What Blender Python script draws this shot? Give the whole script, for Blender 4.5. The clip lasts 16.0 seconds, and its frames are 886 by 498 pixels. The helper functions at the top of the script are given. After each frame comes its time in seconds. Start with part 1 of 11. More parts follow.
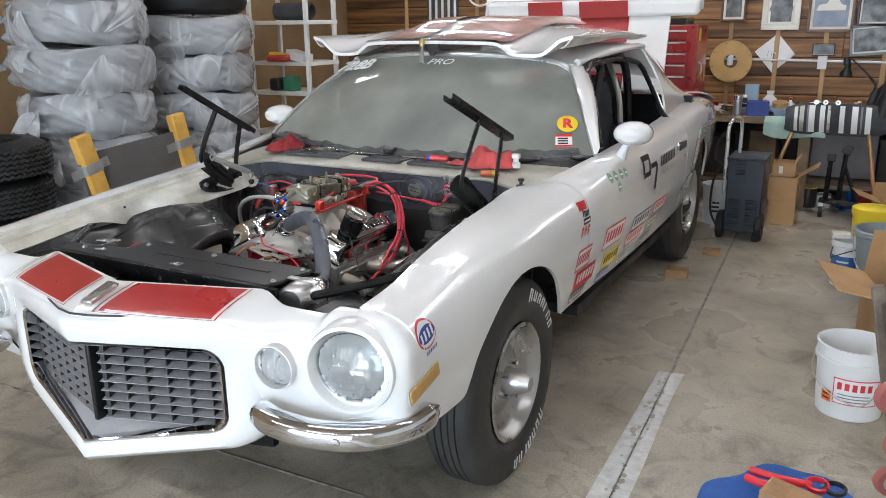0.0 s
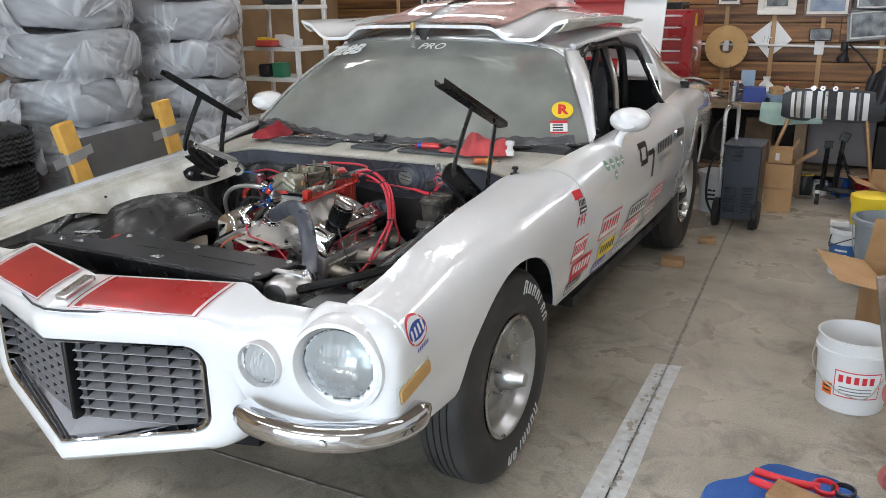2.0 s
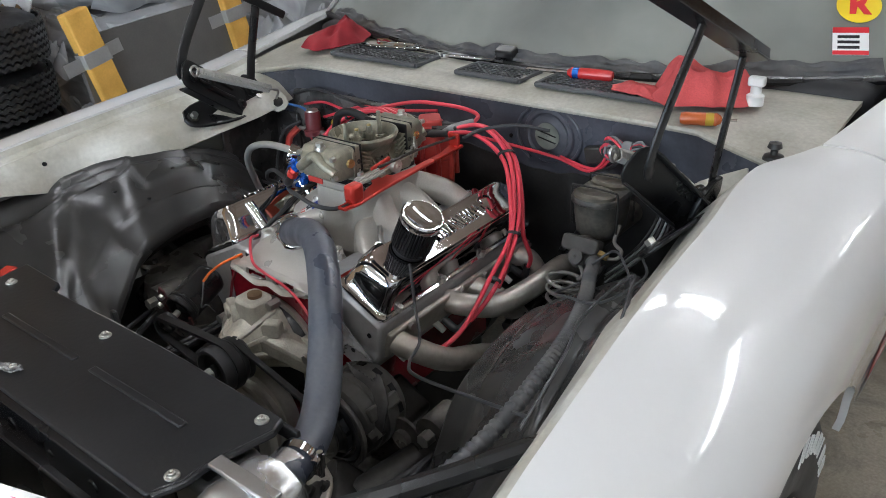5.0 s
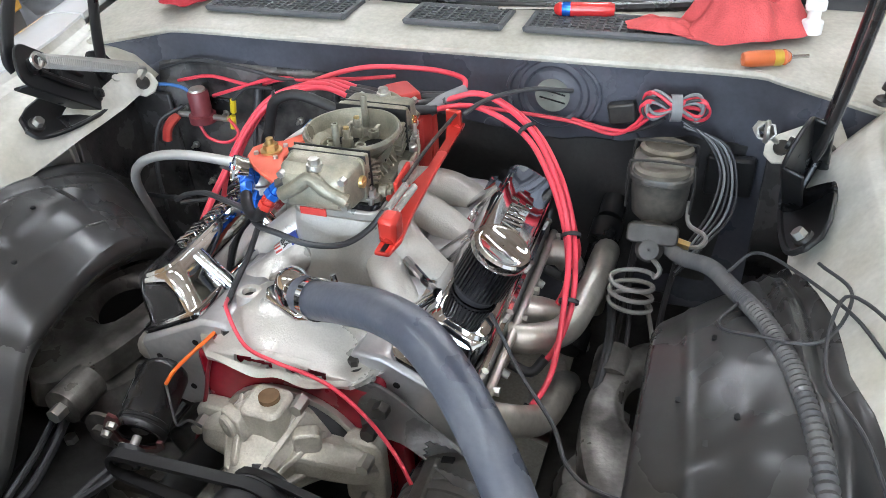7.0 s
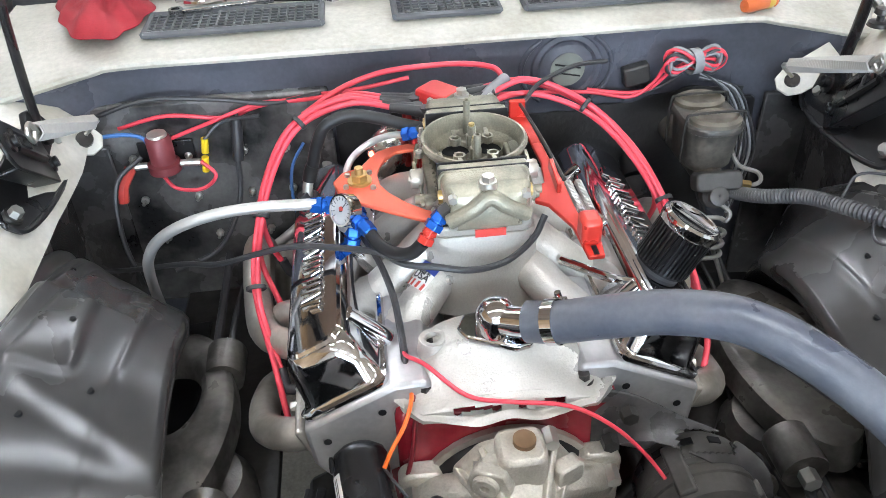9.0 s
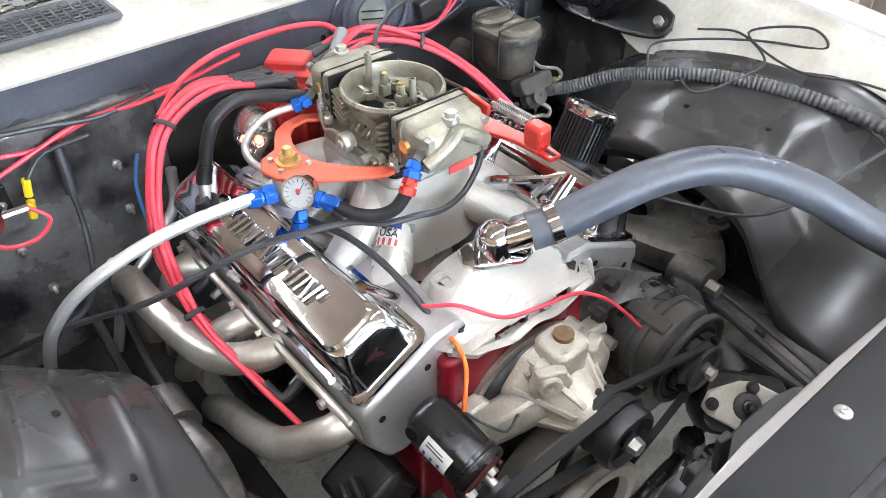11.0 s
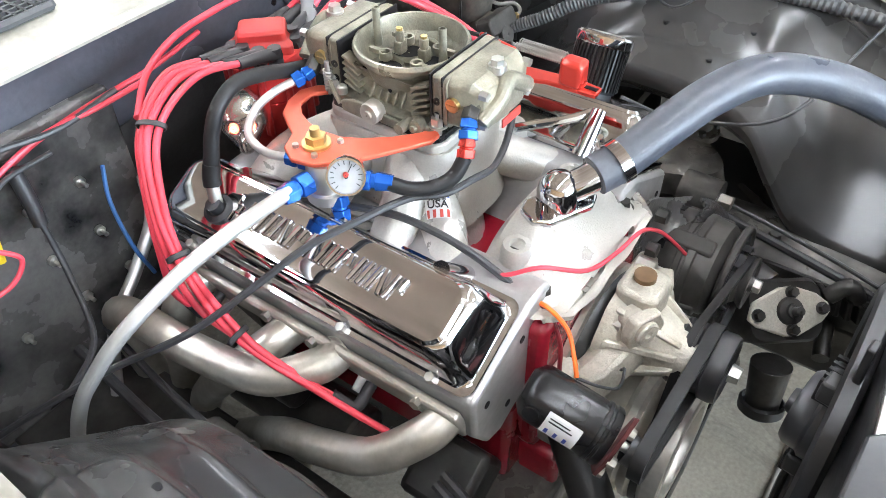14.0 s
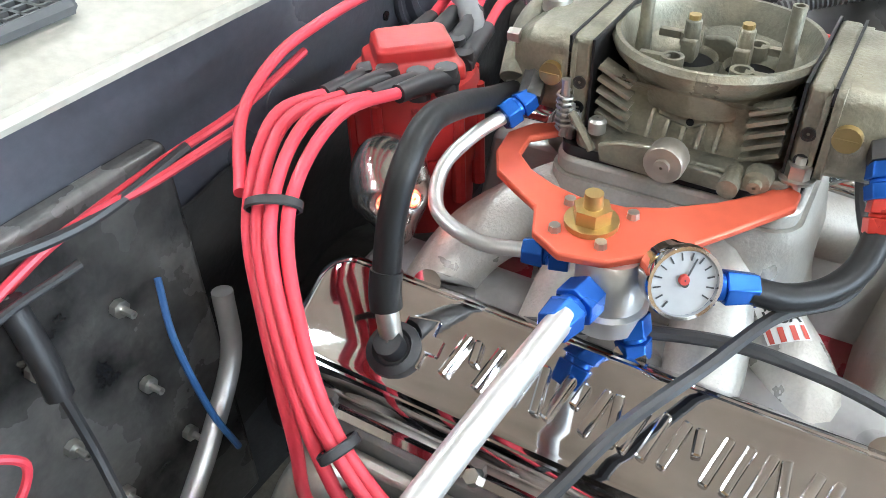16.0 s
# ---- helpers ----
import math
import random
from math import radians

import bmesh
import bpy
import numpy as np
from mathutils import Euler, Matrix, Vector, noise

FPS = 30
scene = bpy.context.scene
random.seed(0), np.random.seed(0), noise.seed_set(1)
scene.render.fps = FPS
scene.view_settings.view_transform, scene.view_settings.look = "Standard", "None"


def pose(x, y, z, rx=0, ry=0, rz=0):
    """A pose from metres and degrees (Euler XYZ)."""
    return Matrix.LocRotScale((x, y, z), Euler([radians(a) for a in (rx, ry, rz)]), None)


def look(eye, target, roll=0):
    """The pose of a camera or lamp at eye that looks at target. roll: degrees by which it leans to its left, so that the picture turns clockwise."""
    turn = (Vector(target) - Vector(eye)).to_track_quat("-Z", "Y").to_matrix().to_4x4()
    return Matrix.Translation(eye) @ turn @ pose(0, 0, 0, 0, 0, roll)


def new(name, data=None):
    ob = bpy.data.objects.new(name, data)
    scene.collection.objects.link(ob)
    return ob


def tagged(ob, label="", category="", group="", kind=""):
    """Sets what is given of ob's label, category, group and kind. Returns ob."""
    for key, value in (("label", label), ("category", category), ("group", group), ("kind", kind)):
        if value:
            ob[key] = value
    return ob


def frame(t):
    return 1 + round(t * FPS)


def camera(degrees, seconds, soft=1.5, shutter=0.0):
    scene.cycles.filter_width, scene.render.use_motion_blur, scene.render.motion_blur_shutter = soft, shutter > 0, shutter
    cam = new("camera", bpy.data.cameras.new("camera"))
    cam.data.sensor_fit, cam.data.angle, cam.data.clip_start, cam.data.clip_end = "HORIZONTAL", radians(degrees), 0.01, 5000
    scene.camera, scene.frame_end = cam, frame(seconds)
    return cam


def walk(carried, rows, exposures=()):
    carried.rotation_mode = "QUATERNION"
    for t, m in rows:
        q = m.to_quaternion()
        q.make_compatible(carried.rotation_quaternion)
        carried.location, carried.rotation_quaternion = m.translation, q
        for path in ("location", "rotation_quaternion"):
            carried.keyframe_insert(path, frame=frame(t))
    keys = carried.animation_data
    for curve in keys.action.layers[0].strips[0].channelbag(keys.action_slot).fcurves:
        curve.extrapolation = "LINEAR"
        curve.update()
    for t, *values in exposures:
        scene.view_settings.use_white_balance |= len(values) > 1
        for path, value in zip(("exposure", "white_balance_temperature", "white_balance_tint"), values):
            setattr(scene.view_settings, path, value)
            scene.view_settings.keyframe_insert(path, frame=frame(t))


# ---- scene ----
cam = camera(58.3, 16.0, 0.9)
PATH = [
    (0, (1.751, -2.019, 1.397), (0.831, -0.331, 0.847), -0.7),
    (0.5, (1.75, -2.021, 1.395), (0.839, -0.33, 0.838), -0.7),
    (1, (1.739, -2.01, 1.394), (0.836, -0.318, 0.827), -0.6),
    (1.5, (1.738, -2.006, 1.394), (0.839, -0.313, 0.825), -0.6),
    (2, (1.715, -1.944, 1.384), (0.814, -0.255, 0.803), -0.7),
    (2.5, (1.662, -1.8, 1.378), (0.693, -0.154, 0.785), -1.0),
    (3, (1.532, -1.634, 1.365), (0.518, -0.021, 0.756), -1.0),
    (3.5, (1.38, -1.439, 1.367), (0.351, 0.14, 0.697), -1.3),
    (4, (1.25, -1.172, 1.348), (0.145, 0.31, 0.586), -1.4),
    (4.2, (1.203, -1.081, 1.342), (0.059, 0.356, 0.55), -1.5),
    (6.3, (0.695, -0.541, 1.309), (-0.288, 0.833, 0.238), -4.9),
    (6.5, (0.624, -0.583, 1.311), (-0.238, 0.857, 0.223), -5.0),
    (7, (0.454, -0.622, 1.31), (-0.128, 0.925, 0.185), -3.1),
    (7.5, (0.316, -0.613, 1.31), (-0.128, 0.969, 0.169), -2.0),
    (8, (0.175, -0.644, 1.324), (-0.063, 0.971, 0.169), -2.0),
    (8.2, (0.123, -0.651, 1.327), (-0.066, 0.964, 0.161), -1.9),
    (10.3, (-0.443, -0.492, 1.314), (0.351, 0.851, 0.062), 0.2),
    (10.5, (-0.46, -0.484, 1.313), (0.394, 0.812, 0.051), 1.4),
    (11, (-0.526, -0.469, 1.32), (0.461, 0.715, 0.045), -0.1),
    (11.5, (-0.632, -0.438, 1.318), (0.502, 0.528, -0.017), -0.8),
    (12, (-0.646, -0.44, 1.32), (0.492, 0.483, -0.041), -0.5),
    (12.5, (-0.648, -0.432, 1.3), (0.49, 0.477, -0.071), -0.1),
    (13, (-0.661, -0.34, 1.295), (0.486, 0.549, -0.081), -1.3),
    (13.5, (-0.659, -0.275, 1.291), (0.507, 0.59, -0.084), -3.0),
    (14, (-0.634, -0.243, 1.279), (0.542, 0.625, -0.086), -1.6),
    (14.5, (-0.631, -0.123, 1.25), (0.556, 0.769, -0.09), -1.2),
    (15, (-0.607, 0.016, 1.203), (0.636, 0.843, -0.128), 0.2),
    (15.5, (-0.56, 0.082, 1.138), (0.737, 0.887, -0.154), 0.6),
    (16, (-0.505, 0.158, 1.058), (0.823, 0.993, -0.182), -2.1),
]
walk(cam, [(t, look(eye, target, roll)) for t, eye, target, roll in PATH],
     exposures=[(0, -0.37, 6400, 13), (2.6, -0.40, 6380, 13), (3.5, -0.43, 6370, 12), (4.2, -0.72, 6350, 12), (6.3, 0.21, 6180, 12), (7.5, 0.50, 6170, 12), (8.2, 0.62, 6150, 12), (10.3, 0.84, 6200, 13), (12.5, 1.16, 6230, 14), (14.2, 1.14, 6200, 11), (16, 0.86, 6170, 8)])

# ---- world and light ----
world = bpy.data.worlds.new("world")
scene.world = world
world.use_nodes = True
wn = world.node_tree
sky = wn.nodes.new("ShaderNodeTexSky")
sky.sky_type, sky.sun_disc = "NISHITA", False
sky.sun_elevation, sky.sun_rotation = radians(38), radians(20)
wn.links.new(sky.outputs[0], wn.nodes["Background"].inputs[0])
wn.nodes["Background"].inputs[1].default_value = 0.15
sun = new("sun", bpy.data.lights.new("sun", "SUN"))
sun.data.energy, sun.data.angle, sun.data.color = 1.2, radians(10), (1.0, 0.96, 0.9)
sun.matrix_world = look((1, 8, 8), (0, -2, 0))
# daylight through the open garage door
door = new("door_daylight", bpy.data.lights.new("door_daylight", "AREA"))
door.data.shape, door.data.size, door.data.size_y, door.data.energy, door.data.color = "RECTANGLE", 4.4, 2.3, 310, (0.74, 0.88, 1.0)
door.matrix_world = look((0.2, -5.3, 1.25), (0.2, 0, 1.10))
TUBE_POWER = 54.0

# ---- mesh helpers ----
V = Vector
I4 = Matrix.Identity(4)


def part(name, bm, material, parent=None, label="", smooth=True, bevel=0.0):
    """One mesh object out of a bmesh, under its thing."""
    bmesh.ops.recalc_face_normals(bm, faces=bm.faces)
    me = bpy.data.meshes.new(name)
    bm.to_mesh(me)
    bm.free()
    me.materials.append(material)
    if smooth:
        me.shade_smooth()
        me.set_sharp_from_angle(angle=radians(38))
    ob = new(name, me)
    ob.parent = parent
    if label:
        tagged(ob, label)
    if bevel:
        mod = ob.modifiers.new("bevel", "BEVEL")
        mod.width, mod.segments, mod.limit_method = bevel, 2, "ANGLE"
    return ob


def thing(name, label, category, group="", kind="", at=None):
    ob = new(name)
    if at is not None:
        ob.matrix_world = at
    return tagged(ob, label, category, group, kind)


def solo(name, bm, material, label, category, group="", kind="", bevel=0.0, smooth=True):
    return tagged(part(name, bm, material, None, "", smooth, bevel), label, category, group, kind)


def bx(bm, size, loc=(0, 0, 0), rot=(0, 0, 0), m=I4):
    """A box of that size, centred at loc."""
    bmesh.ops.create_cube(bm, size=1.0, matrix=m @ pose(*loc, *rot) @ Matrix.Diagonal((*size, 1)))
    return bm


def box(size, loc=(0, 0, 0), rot=(0, 0, 0), m=I4):
    return bx(bmesh.new(), size, loc, rot, m)


def along(a, b):
    """The pose at a whose z axis points to b."""
    a, b = V(a), V(b)
    return Matrix.Translation(a) @ (b - a).to_track_quat("Z", "Y").to_matrix().to_4x4()


def cy(bm, a, b, r1, r2=None, seg=20):
    """A closed cylinder or cone from a to b."""
    a, b = V(a), V(b)
    n = (b - a).length
    bmesh.ops.create_cone(bm, cap_ends=True, segments=seg, radius1=r1, radius2=r1 if r2 is None else r2, depth=n,
                          matrix=along(a, b) @ Matrix.Translation((0, 0, n / 2)))
    return bm


def cyl(a, b, r1, r2=None, seg=20):
    return cy(bmesh.new(), a, b, r1, r2, seg)


def rings(bm, loops, close=True, caps=False):
    """Skins a row of equal loops of points."""
    vs = [[bm.verts.new(p) for p in loop] for loop in loops]
    n = len(vs[0])
    for a, b in zip(vs, vs[1:]):
        for i in range(n if close else n - 1):
            j = (i + 1) % n
            bm.faces.new((a[i], a[j], b[j], b[i]))
    if caps:
        bm.faces.new(vs[0][::-1])
        bm.faces.new(vs[-1])
    return bm


def turned(profile, m=I4, seg=32, bm=None, caps=False):
    """A lathe shape: rows of (radius, height) about z, placed by m."""
    bm = bm or bmesh.new()
    return rings(bm, [[m @ V((r * math.cos(2 * math.pi * i / seg), r * math.sin(2 * math.pi * i / seg), h)) for i in range(seg)]
                      for r, h in profile], caps=caps)


def smooth_path(pts, n=8):
    """Catmull-Rom through the points."""
    pts = [V(p) for p in pts]
    if len(pts) < 3:
        return [pts[0].lerp(pts[-1], i / n) for i in range(n + 1)]
    ext = [pts[0] * 2 - pts[1]] + pts + [pts[-1] * 2 - pts[-2]]
    out = []
    for p0, p1, p2, p3 in zip(ext, ext[1:], ext[2:], ext[3:]):
        for k in range(n):
            t = k / n
            out.append(0.5 * (2 * p1 + (p2 - p0) * t + (2 * p0 - 5 * p1 + 4 * p2 - p3) * t * t + (3 * p1 - p0 - 3 * p2 + p3) * t ** 3))
    return out + [pts[-1]]


def tu(bm, pts, r, seg=10, n=8, radii=None):
    """A round tube along a smooth way through pts, closed at its ends."""
    way = smooth_path(pts, n)
    loops, up = [], None
    for i, p in enumerate(way):
        d = (way[min(i + 1, len(way) - 1)] - way[max(i - 1, 0)]).normalized()
        up = (up - d * up.dot(d)).normalized() if up is not None and (up - d * up.dot(d)).length > 1e-4 else d.orthogonal().normalized()
        side = d.cross(up)
        rr = r if radii is None else radii(i / (len(way) - 1)) * r
        loops.append([p + rr * (math.cos(2 * math.pi * k / seg) * up + math.sin(2 * math.pi * k / seg) * side) for k in range(seg)])
    return rings(bm, loops, caps=True)


def tube(pts, r, seg=10, n=8, radii=None):
    return tu(bmesh.new(), pts, r, seg, n, radii)


def sheet(f, nu, nv, bm=None, keep=None, u=(0.0, 1.0), v=(0.0, 1.0)):
    """A grid surface from f(u, v); keep(centre) may leave faces out."""
    bm = bm or bmesh.new()
    vs = [[bm.verts.new(f(u[0] + (u[1] - u[0]) * i / nu, v[0] + (v[1] - v[0]) * j / nv)) for j in range(nv + 1)] for i in range(nu + 1)]
    for i in range(nu):
        for j in range(nv):
            q = (vs[i][j], vs[i + 1][j], vs[i + 1][j + 1], vs[i][j + 1])
            if keep is None or keep(sum((w.co for w in q), V()) / 4):
                bm.faces.new(q)
    return bm


def thick(bm, t):
    """Gives an open sheet a thickness."""
    bmesh.ops.recalc_face_normals(bm, faces=bm.faces)
    bmesh.ops.solidify(bm, geom=bm.faces[:] + bm.edges[:] + bm.verts[:], thickness=t)
    return bm


def slab(outline, depth, m=I4, bm=None):
    """A plate: a flat outline in xy, raised along z."""
    bm = bm or bmesh.new()
    return rings(bm, [[m @ V((x, y, 0)) for x, y in outline], [m @ V((x, y, depth)) for x, y in outline]], caps=True)


def rrect(w, h, r, n=5, cx=0.0, cy_=0.0):
    """A rounded rectangle outline."""
    out = []
    for k, (sx, sy) in enumerate(((1, 1), (-1, 1), (-1, -1), (1, -1))):
        for i in range(n + 1):
            a = math.pi / 2 * (k + i / n)
            out.append((cx + sx * (w / 2 - r) + r * math.cos(a), cy_ + sy * (h / 2 - r) + r * math.sin(a)))
    return out


def mirrored(bm):
    """The same shape on the car's other side."""
    for w in bm.verts:
        w.co.x = -w.co.x
    bmesh.ops.reverse_faces(bm, faces=bm.faces)
    return bm


def lettering(name, text, size, m, material, parent, depth=0.0006, shear=0.0, bold=0.0, label="", space=1.0):
    """Raised writing in the built-in font, as a mesh."""
    cu = bpy.data.curves.new(name, "FONT")
    cu.body, cu.size, cu.extrude, cu.shear, cu.offset, cu.space_character = text, size, depth, shear, bold, space
    cu.align_x, cu.align_y, cu.resolution_u = "CENTER", "CENTER", 3
    tmp = bpy.data.objects.new(name, cu)
    scene.collection.objects.link(tmp)
    bpy.context.view_layer.update()
    me = bpy.data.meshes.new_from_object(tmp.evaluated_get(bpy.context.evaluated_depsgraph_get()))
    bpy.data.objects.remove(tmp)
    bpy.data.curves.remove(cu)
    me.materials.clear()
    me.materials.append(material)
    ob = new(name, me)
    ob.parent, ob.matrix_local = parent, m
    if label:
        tagged(ob, label)
    return ob


def face_pose(p, right, up):
    """A pose at p whose x runs along right and whose y runs as nearly as can be along up."""
    x = V(right).normalized()
    z = x.cross(V(up)).normalized()
    y = z.cross(x)
    m = Matrix((x, y, z)).transposed().to_4x4()
    m.translation = V(p)
    return m


def lerp(a, b, t):
    return a + (b - a) * t


def step(a, b, x):
    """A smooth step from 0 at a to 1 at b."""
    t = min(1.0, max(0.0, (x - a) / (b - a)))
    return t * t * (3 - 2 * t)


def table(rows):
    """Smooth interpolation of rows of (y, values...)."""
    ys = [r[0] for r in rows]
    cols = list(zip(*[r[1:] for r in rows]))

    def at(y):
        y = min(max(y, ys[0]), ys[-1])
        i = max(k for k in range(len(ys) - 1) if ys[k] <= y)
        t = (y - ys[i]) / (ys[i + 1] - ys[i])
        out = []
        for c in cols:
            m0 = (c[i + 1] - c[i - 1]) / (ys[i + 1] - ys[i - 1]) if i else (c[1] - c[0]) / (ys[1] - ys[0])
            m1 = (c[i + 2] - c[i]) / (ys[i + 2] - ys[i]) if i + 2 < len(c) else (c[i + 1] - c[i]) / (ys[i + 1] - ys[i])
            h = ys[i + 1] - ys[i]
            out.append((2 * t ** 3 - 3 * t * t + 1) * c[i] + (t ** 3 - 2 * t * t + t) * h * m0 + (3 * t * t - 2 * t ** 3) * c[i + 1] + (t ** 3 - t * t) * h * m1)
        return out
    return at


# ---- materials ----
def pbr(name, color, rough=0.5, metal=0.0, var=0.12, scale=6.0, grain=120.0, bump=0.05, coat=0.0, second=None, spec=0.5, dist=0.002, rvar=0.12):
    """A surface with broad stains and fine grain, at real size."""
    m = bpy.data.materials.new(name)
    m.use_nodes = True
    t = m.node_tree
    b = t.nodes["Principled BSDF"]
    co = t.nodes.new("ShaderNodeTexCoord")
    big, fine = t.nodes.new("ShaderNodeTexNoise"), t.nodes.new("ShaderNodeTexNoise")
    big.inputs["Scale"].default_value, big.inputs["Detail"].default_value = scale, 6
    fine.inputs["Scale"].default_value, fine.inputs["Detail"].default_value = grain, 4
    for n in (big, fine):
        t.links.new(co.outputs["Object"], n.inputs["Vector"])
    ramp = t.nodes.new("ShaderNodeMapRange")
    ramp.inputs[1].default_value, ramp.inputs[2].default_value = 0.35, 0.65
    t.links.new(big.outputs[0], ramp.inputs[0])
    mix = t.nodes.new("ShaderNodeMix")
    mix.data_type = "RGBA"
    c2 = second or tuple(c * (1 - 2.2 * var) for c in color)
    mix.inputs[6].default_value, mix.inputs[7].default_value = (*color, 1), (*c2, 1)
    t.links.new(ramp.outputs[0], mix.inputs[0])
    mix2 = t.nodes.new("ShaderNodeMix")
    mix2.data_type, mix2.blend_type = "RGBA", "MULTIPLY"
    mix2.inputs[0].default_value = min(1.0, var * 2.5)
    t.links.new(mix.outputs[2], mix2.inputs[6])
    t.links.new(fine.outputs[0], mix2.inputs[7])
    gain = t.nodes.new("ShaderNodeMix")
    gain.data_type, gain.blend_type = "RGBA", "MULTIPLY"
    gain.inputs[0].default_value = 1.0
    k = 1 + min(1.0, var * 2.5) * 0.8
    gain.inputs[7].default_value = (k, k, k, 1)
    t.links.new(mix2.outputs[2], gain.inputs[6])
    t.links.new(gain.outputs[2], b.inputs["Base Color"])
    rr = t.nodes.new("ShaderNodeMapRange")
    rr.inputs[1].default_value, rr.inputs[2].default_value = 0.3, 0.7
    rr.inputs[3].default_value, rr.inputs[4].default_value = max(0.02, rough - rvar * rough * 2), min(1, rough + rvar * rough * 2)
    t.links.new(big.outputs[0], rr.inputs[0])
    t.links.new(rr.outputs[0], b.inputs["Roughness"])
    b.inputs["Metallic"].default_value = metal
    b.inputs["Specular IOR Level"].default_value = spec
    b.inputs["Coat Weight"].default_value = coat
    b.inputs["Coat Roughness"].default_value = 0.04
    if bump:
        bp = t.nodes.new("ShaderNodeBump")
        bp.inputs["Strength"].default_value, bp.inputs["Distance"].default_value = bump, dist
        t.links.new(fine.outputs[0], bp.inputs["Height"])
        t.links.new(bp.outputs[0], b.inputs["Normal"])
    return m


def glowing(name, color, strength):
    m = bpy.data.materials.new(name)
    m.use_nodes = True
    b = m.node_tree.nodes["Principled BSDF"]
    b.inputs["Base Color"].default_value = (0.8, 0.8, 0.8, 1)
    b.inputs["Emission Color"].default_value = (*color, 1)
    b.inputs["Emission Strength"].default_value = strength
    return m


def glassy(name, color, rough=0.02, alpha=0.0, tint=(0.9, 0.93, 0.91)):
    """A thin pane: clear sheet, part pale haze film, with a mirror gloss that grows towards grazing."""
    m = bpy.data.materials.new(name)
    m.use_nodes = True
    t = m.node_tree
    t.nodes.remove(t.nodes["Principled BSDF"])
    out = t.nodes["Material Output"]
    clear, haze, gloss = t.nodes.new("ShaderNodeBsdfTransparent"), t.nodes.new("ShaderNodeBsdfDiffuse"), t.nodes.new("ShaderNodeBsdfGlossy")
    clear.inputs[0].default_value, haze.inputs[0].default_value = (*tint, 1), (*color, 1)
    gloss.inputs["Roughness"].default_value = rough
    nz, co, mr = t.nodes.new("ShaderNodeTexNoise"), t.nodes.new("ShaderNodeTexCoord"), t.nodes.new("ShaderNodeMapRange")
    nz.inputs["Scale"].default_value, nz.inputs["Detail"].default_value = 3.0, 8
    mr.inputs[1].default_value, mr.inputs[2].default_value, mr.inputs[3].default_value, mr.inputs[4].default_value = 0.3, 0.7, alpha * 0.75, alpha * 1.25
    t.links.new(co.outputs["Object"], nz.inputs["Vector"])
    t.links.new(nz.outputs[0], mr.inputs[0])
    film, fr, top = t.nodes.new("ShaderNodeMixShader"), t.nodes.new("ShaderNodeFresnel"), t.nodes.new("ShaderNodeMixShader")
    fr.inputs[0].default_value = 1.5
    t.links.new(mr.outputs[0], film.inputs[0])
    t.links.new(clear.outputs[0], film.inputs[1])
    t.links.new(haze.outputs[0], film.inputs[2])
    t.links.new(fr.outputs[0], top.inputs[0])
    t.links.new(film.outputs[0], top.inputs[1])
    t.links.new(gloss.outputs[0], top.inputs[2])
    t.links.new(top.outputs[0], out.inputs[0])
    return m


WHITE = pbr("white_car_paint", (0.80, 0.80, 0.79), 0.24, var=0.01, bump=0.01, coat=1.0, scale=3, rvar=0.02)
WHITE_OLD = pbr("aged_white_paint", (0.60, 0.59, 0.535), 0.40, var=0.12, bump=0.16, scale=9, second=(0.42, 0.40, 0.33))
RED_PAINT = pbr("red_stripe_paint", (0.36, 0.022, 0.022), 0.32, var=0.05, bump=0.01, coat=0.6)
# Pale red: faded stickers, and hood stripes with glancing reflection painted in.
FADED_GLARE_RED = pbr("faded_red_with_glare", (0.46, 0.25, 0.22), 0.42, var=0.1, bump=0.03, coat=0.7)
BLACK = pbr("black_satin_paint", (0.007, 0.007, 0.008), 0.30, var=0.12, bump=0.08, scale=4, second=(0.013, 0.013, 0.013), spec=0.38, rvar=0.25)
BLACK_DUST = pbr("dusty_black_panel", (0.010, 0.010, 0.011), 0.22, var=0.18, bump=0.4, scale=9, second=(0.080, 0.076, 0.074), rvar=0.35)
PANEL_BLACK = pbr("glossy_worn_black_panel", (0.032, 0.0315, 0.0315), 0.27, var=0.06, bump=0.08, scale=5, grain=60, second=(0.039, 0.038, 0.0365), rvar=0.06, dist=0.003)
ARM_DUST = pbr("dusty_grey_pressing", (0.15, 0.14, 0.125), 0.42, 0.4, var=0.2, bump=0.3, scale=16, second=(0.035, 0.032, 0.028), rvar=0.3)
FIREWALL = pbr("dark_grey_firewall", (0.078, 0.082, 0.100), 0.34, var=0.16, bump=0.3, scale=6, second=(0.040, 0.042, 0.052), rvar=0.25)
RUBBER = pbr("black_rubber", (0.010, 0.010, 0.011), 0.48, var=0.12, bump=0.12, scale=9, second=(0.016, 0.0155, 0.015), spec=0.35)
HOSE = pbr("grey_rubber_hose", (0.048, 0.054, 0.072), 0.42, var=0.14, bump=0.15, scale=14, grain=160, second=(0.080, 0.085, 0.098), rvar=0.25)
WIRE_BLACK = pbr("black_wire", (0.03, 0.03, 0.032), 0.45, var=0.05, bump=0.0)
WIRE_RED = pbr("red_ignition_wire", (0.70, 0.055, 0.085), 0.42, var=0.05, bump=0.0, second=(0.58, 0.04, 0.06))
WIRE_DARKRED = pbr("dark_red_wire", (0.16, 0.012, 0.018), 0.4, var=0.05, bump=0.02)
WIRE_ORANGE = pbr("orange_wire", (0.85, 0.16, 0.02), 0.4, var=0.03, bump=0)
WIRE_BLUE = pbr("blue_wire", (0.04, 0.13, 0.34), 0.4, var=0.03, bump=0)
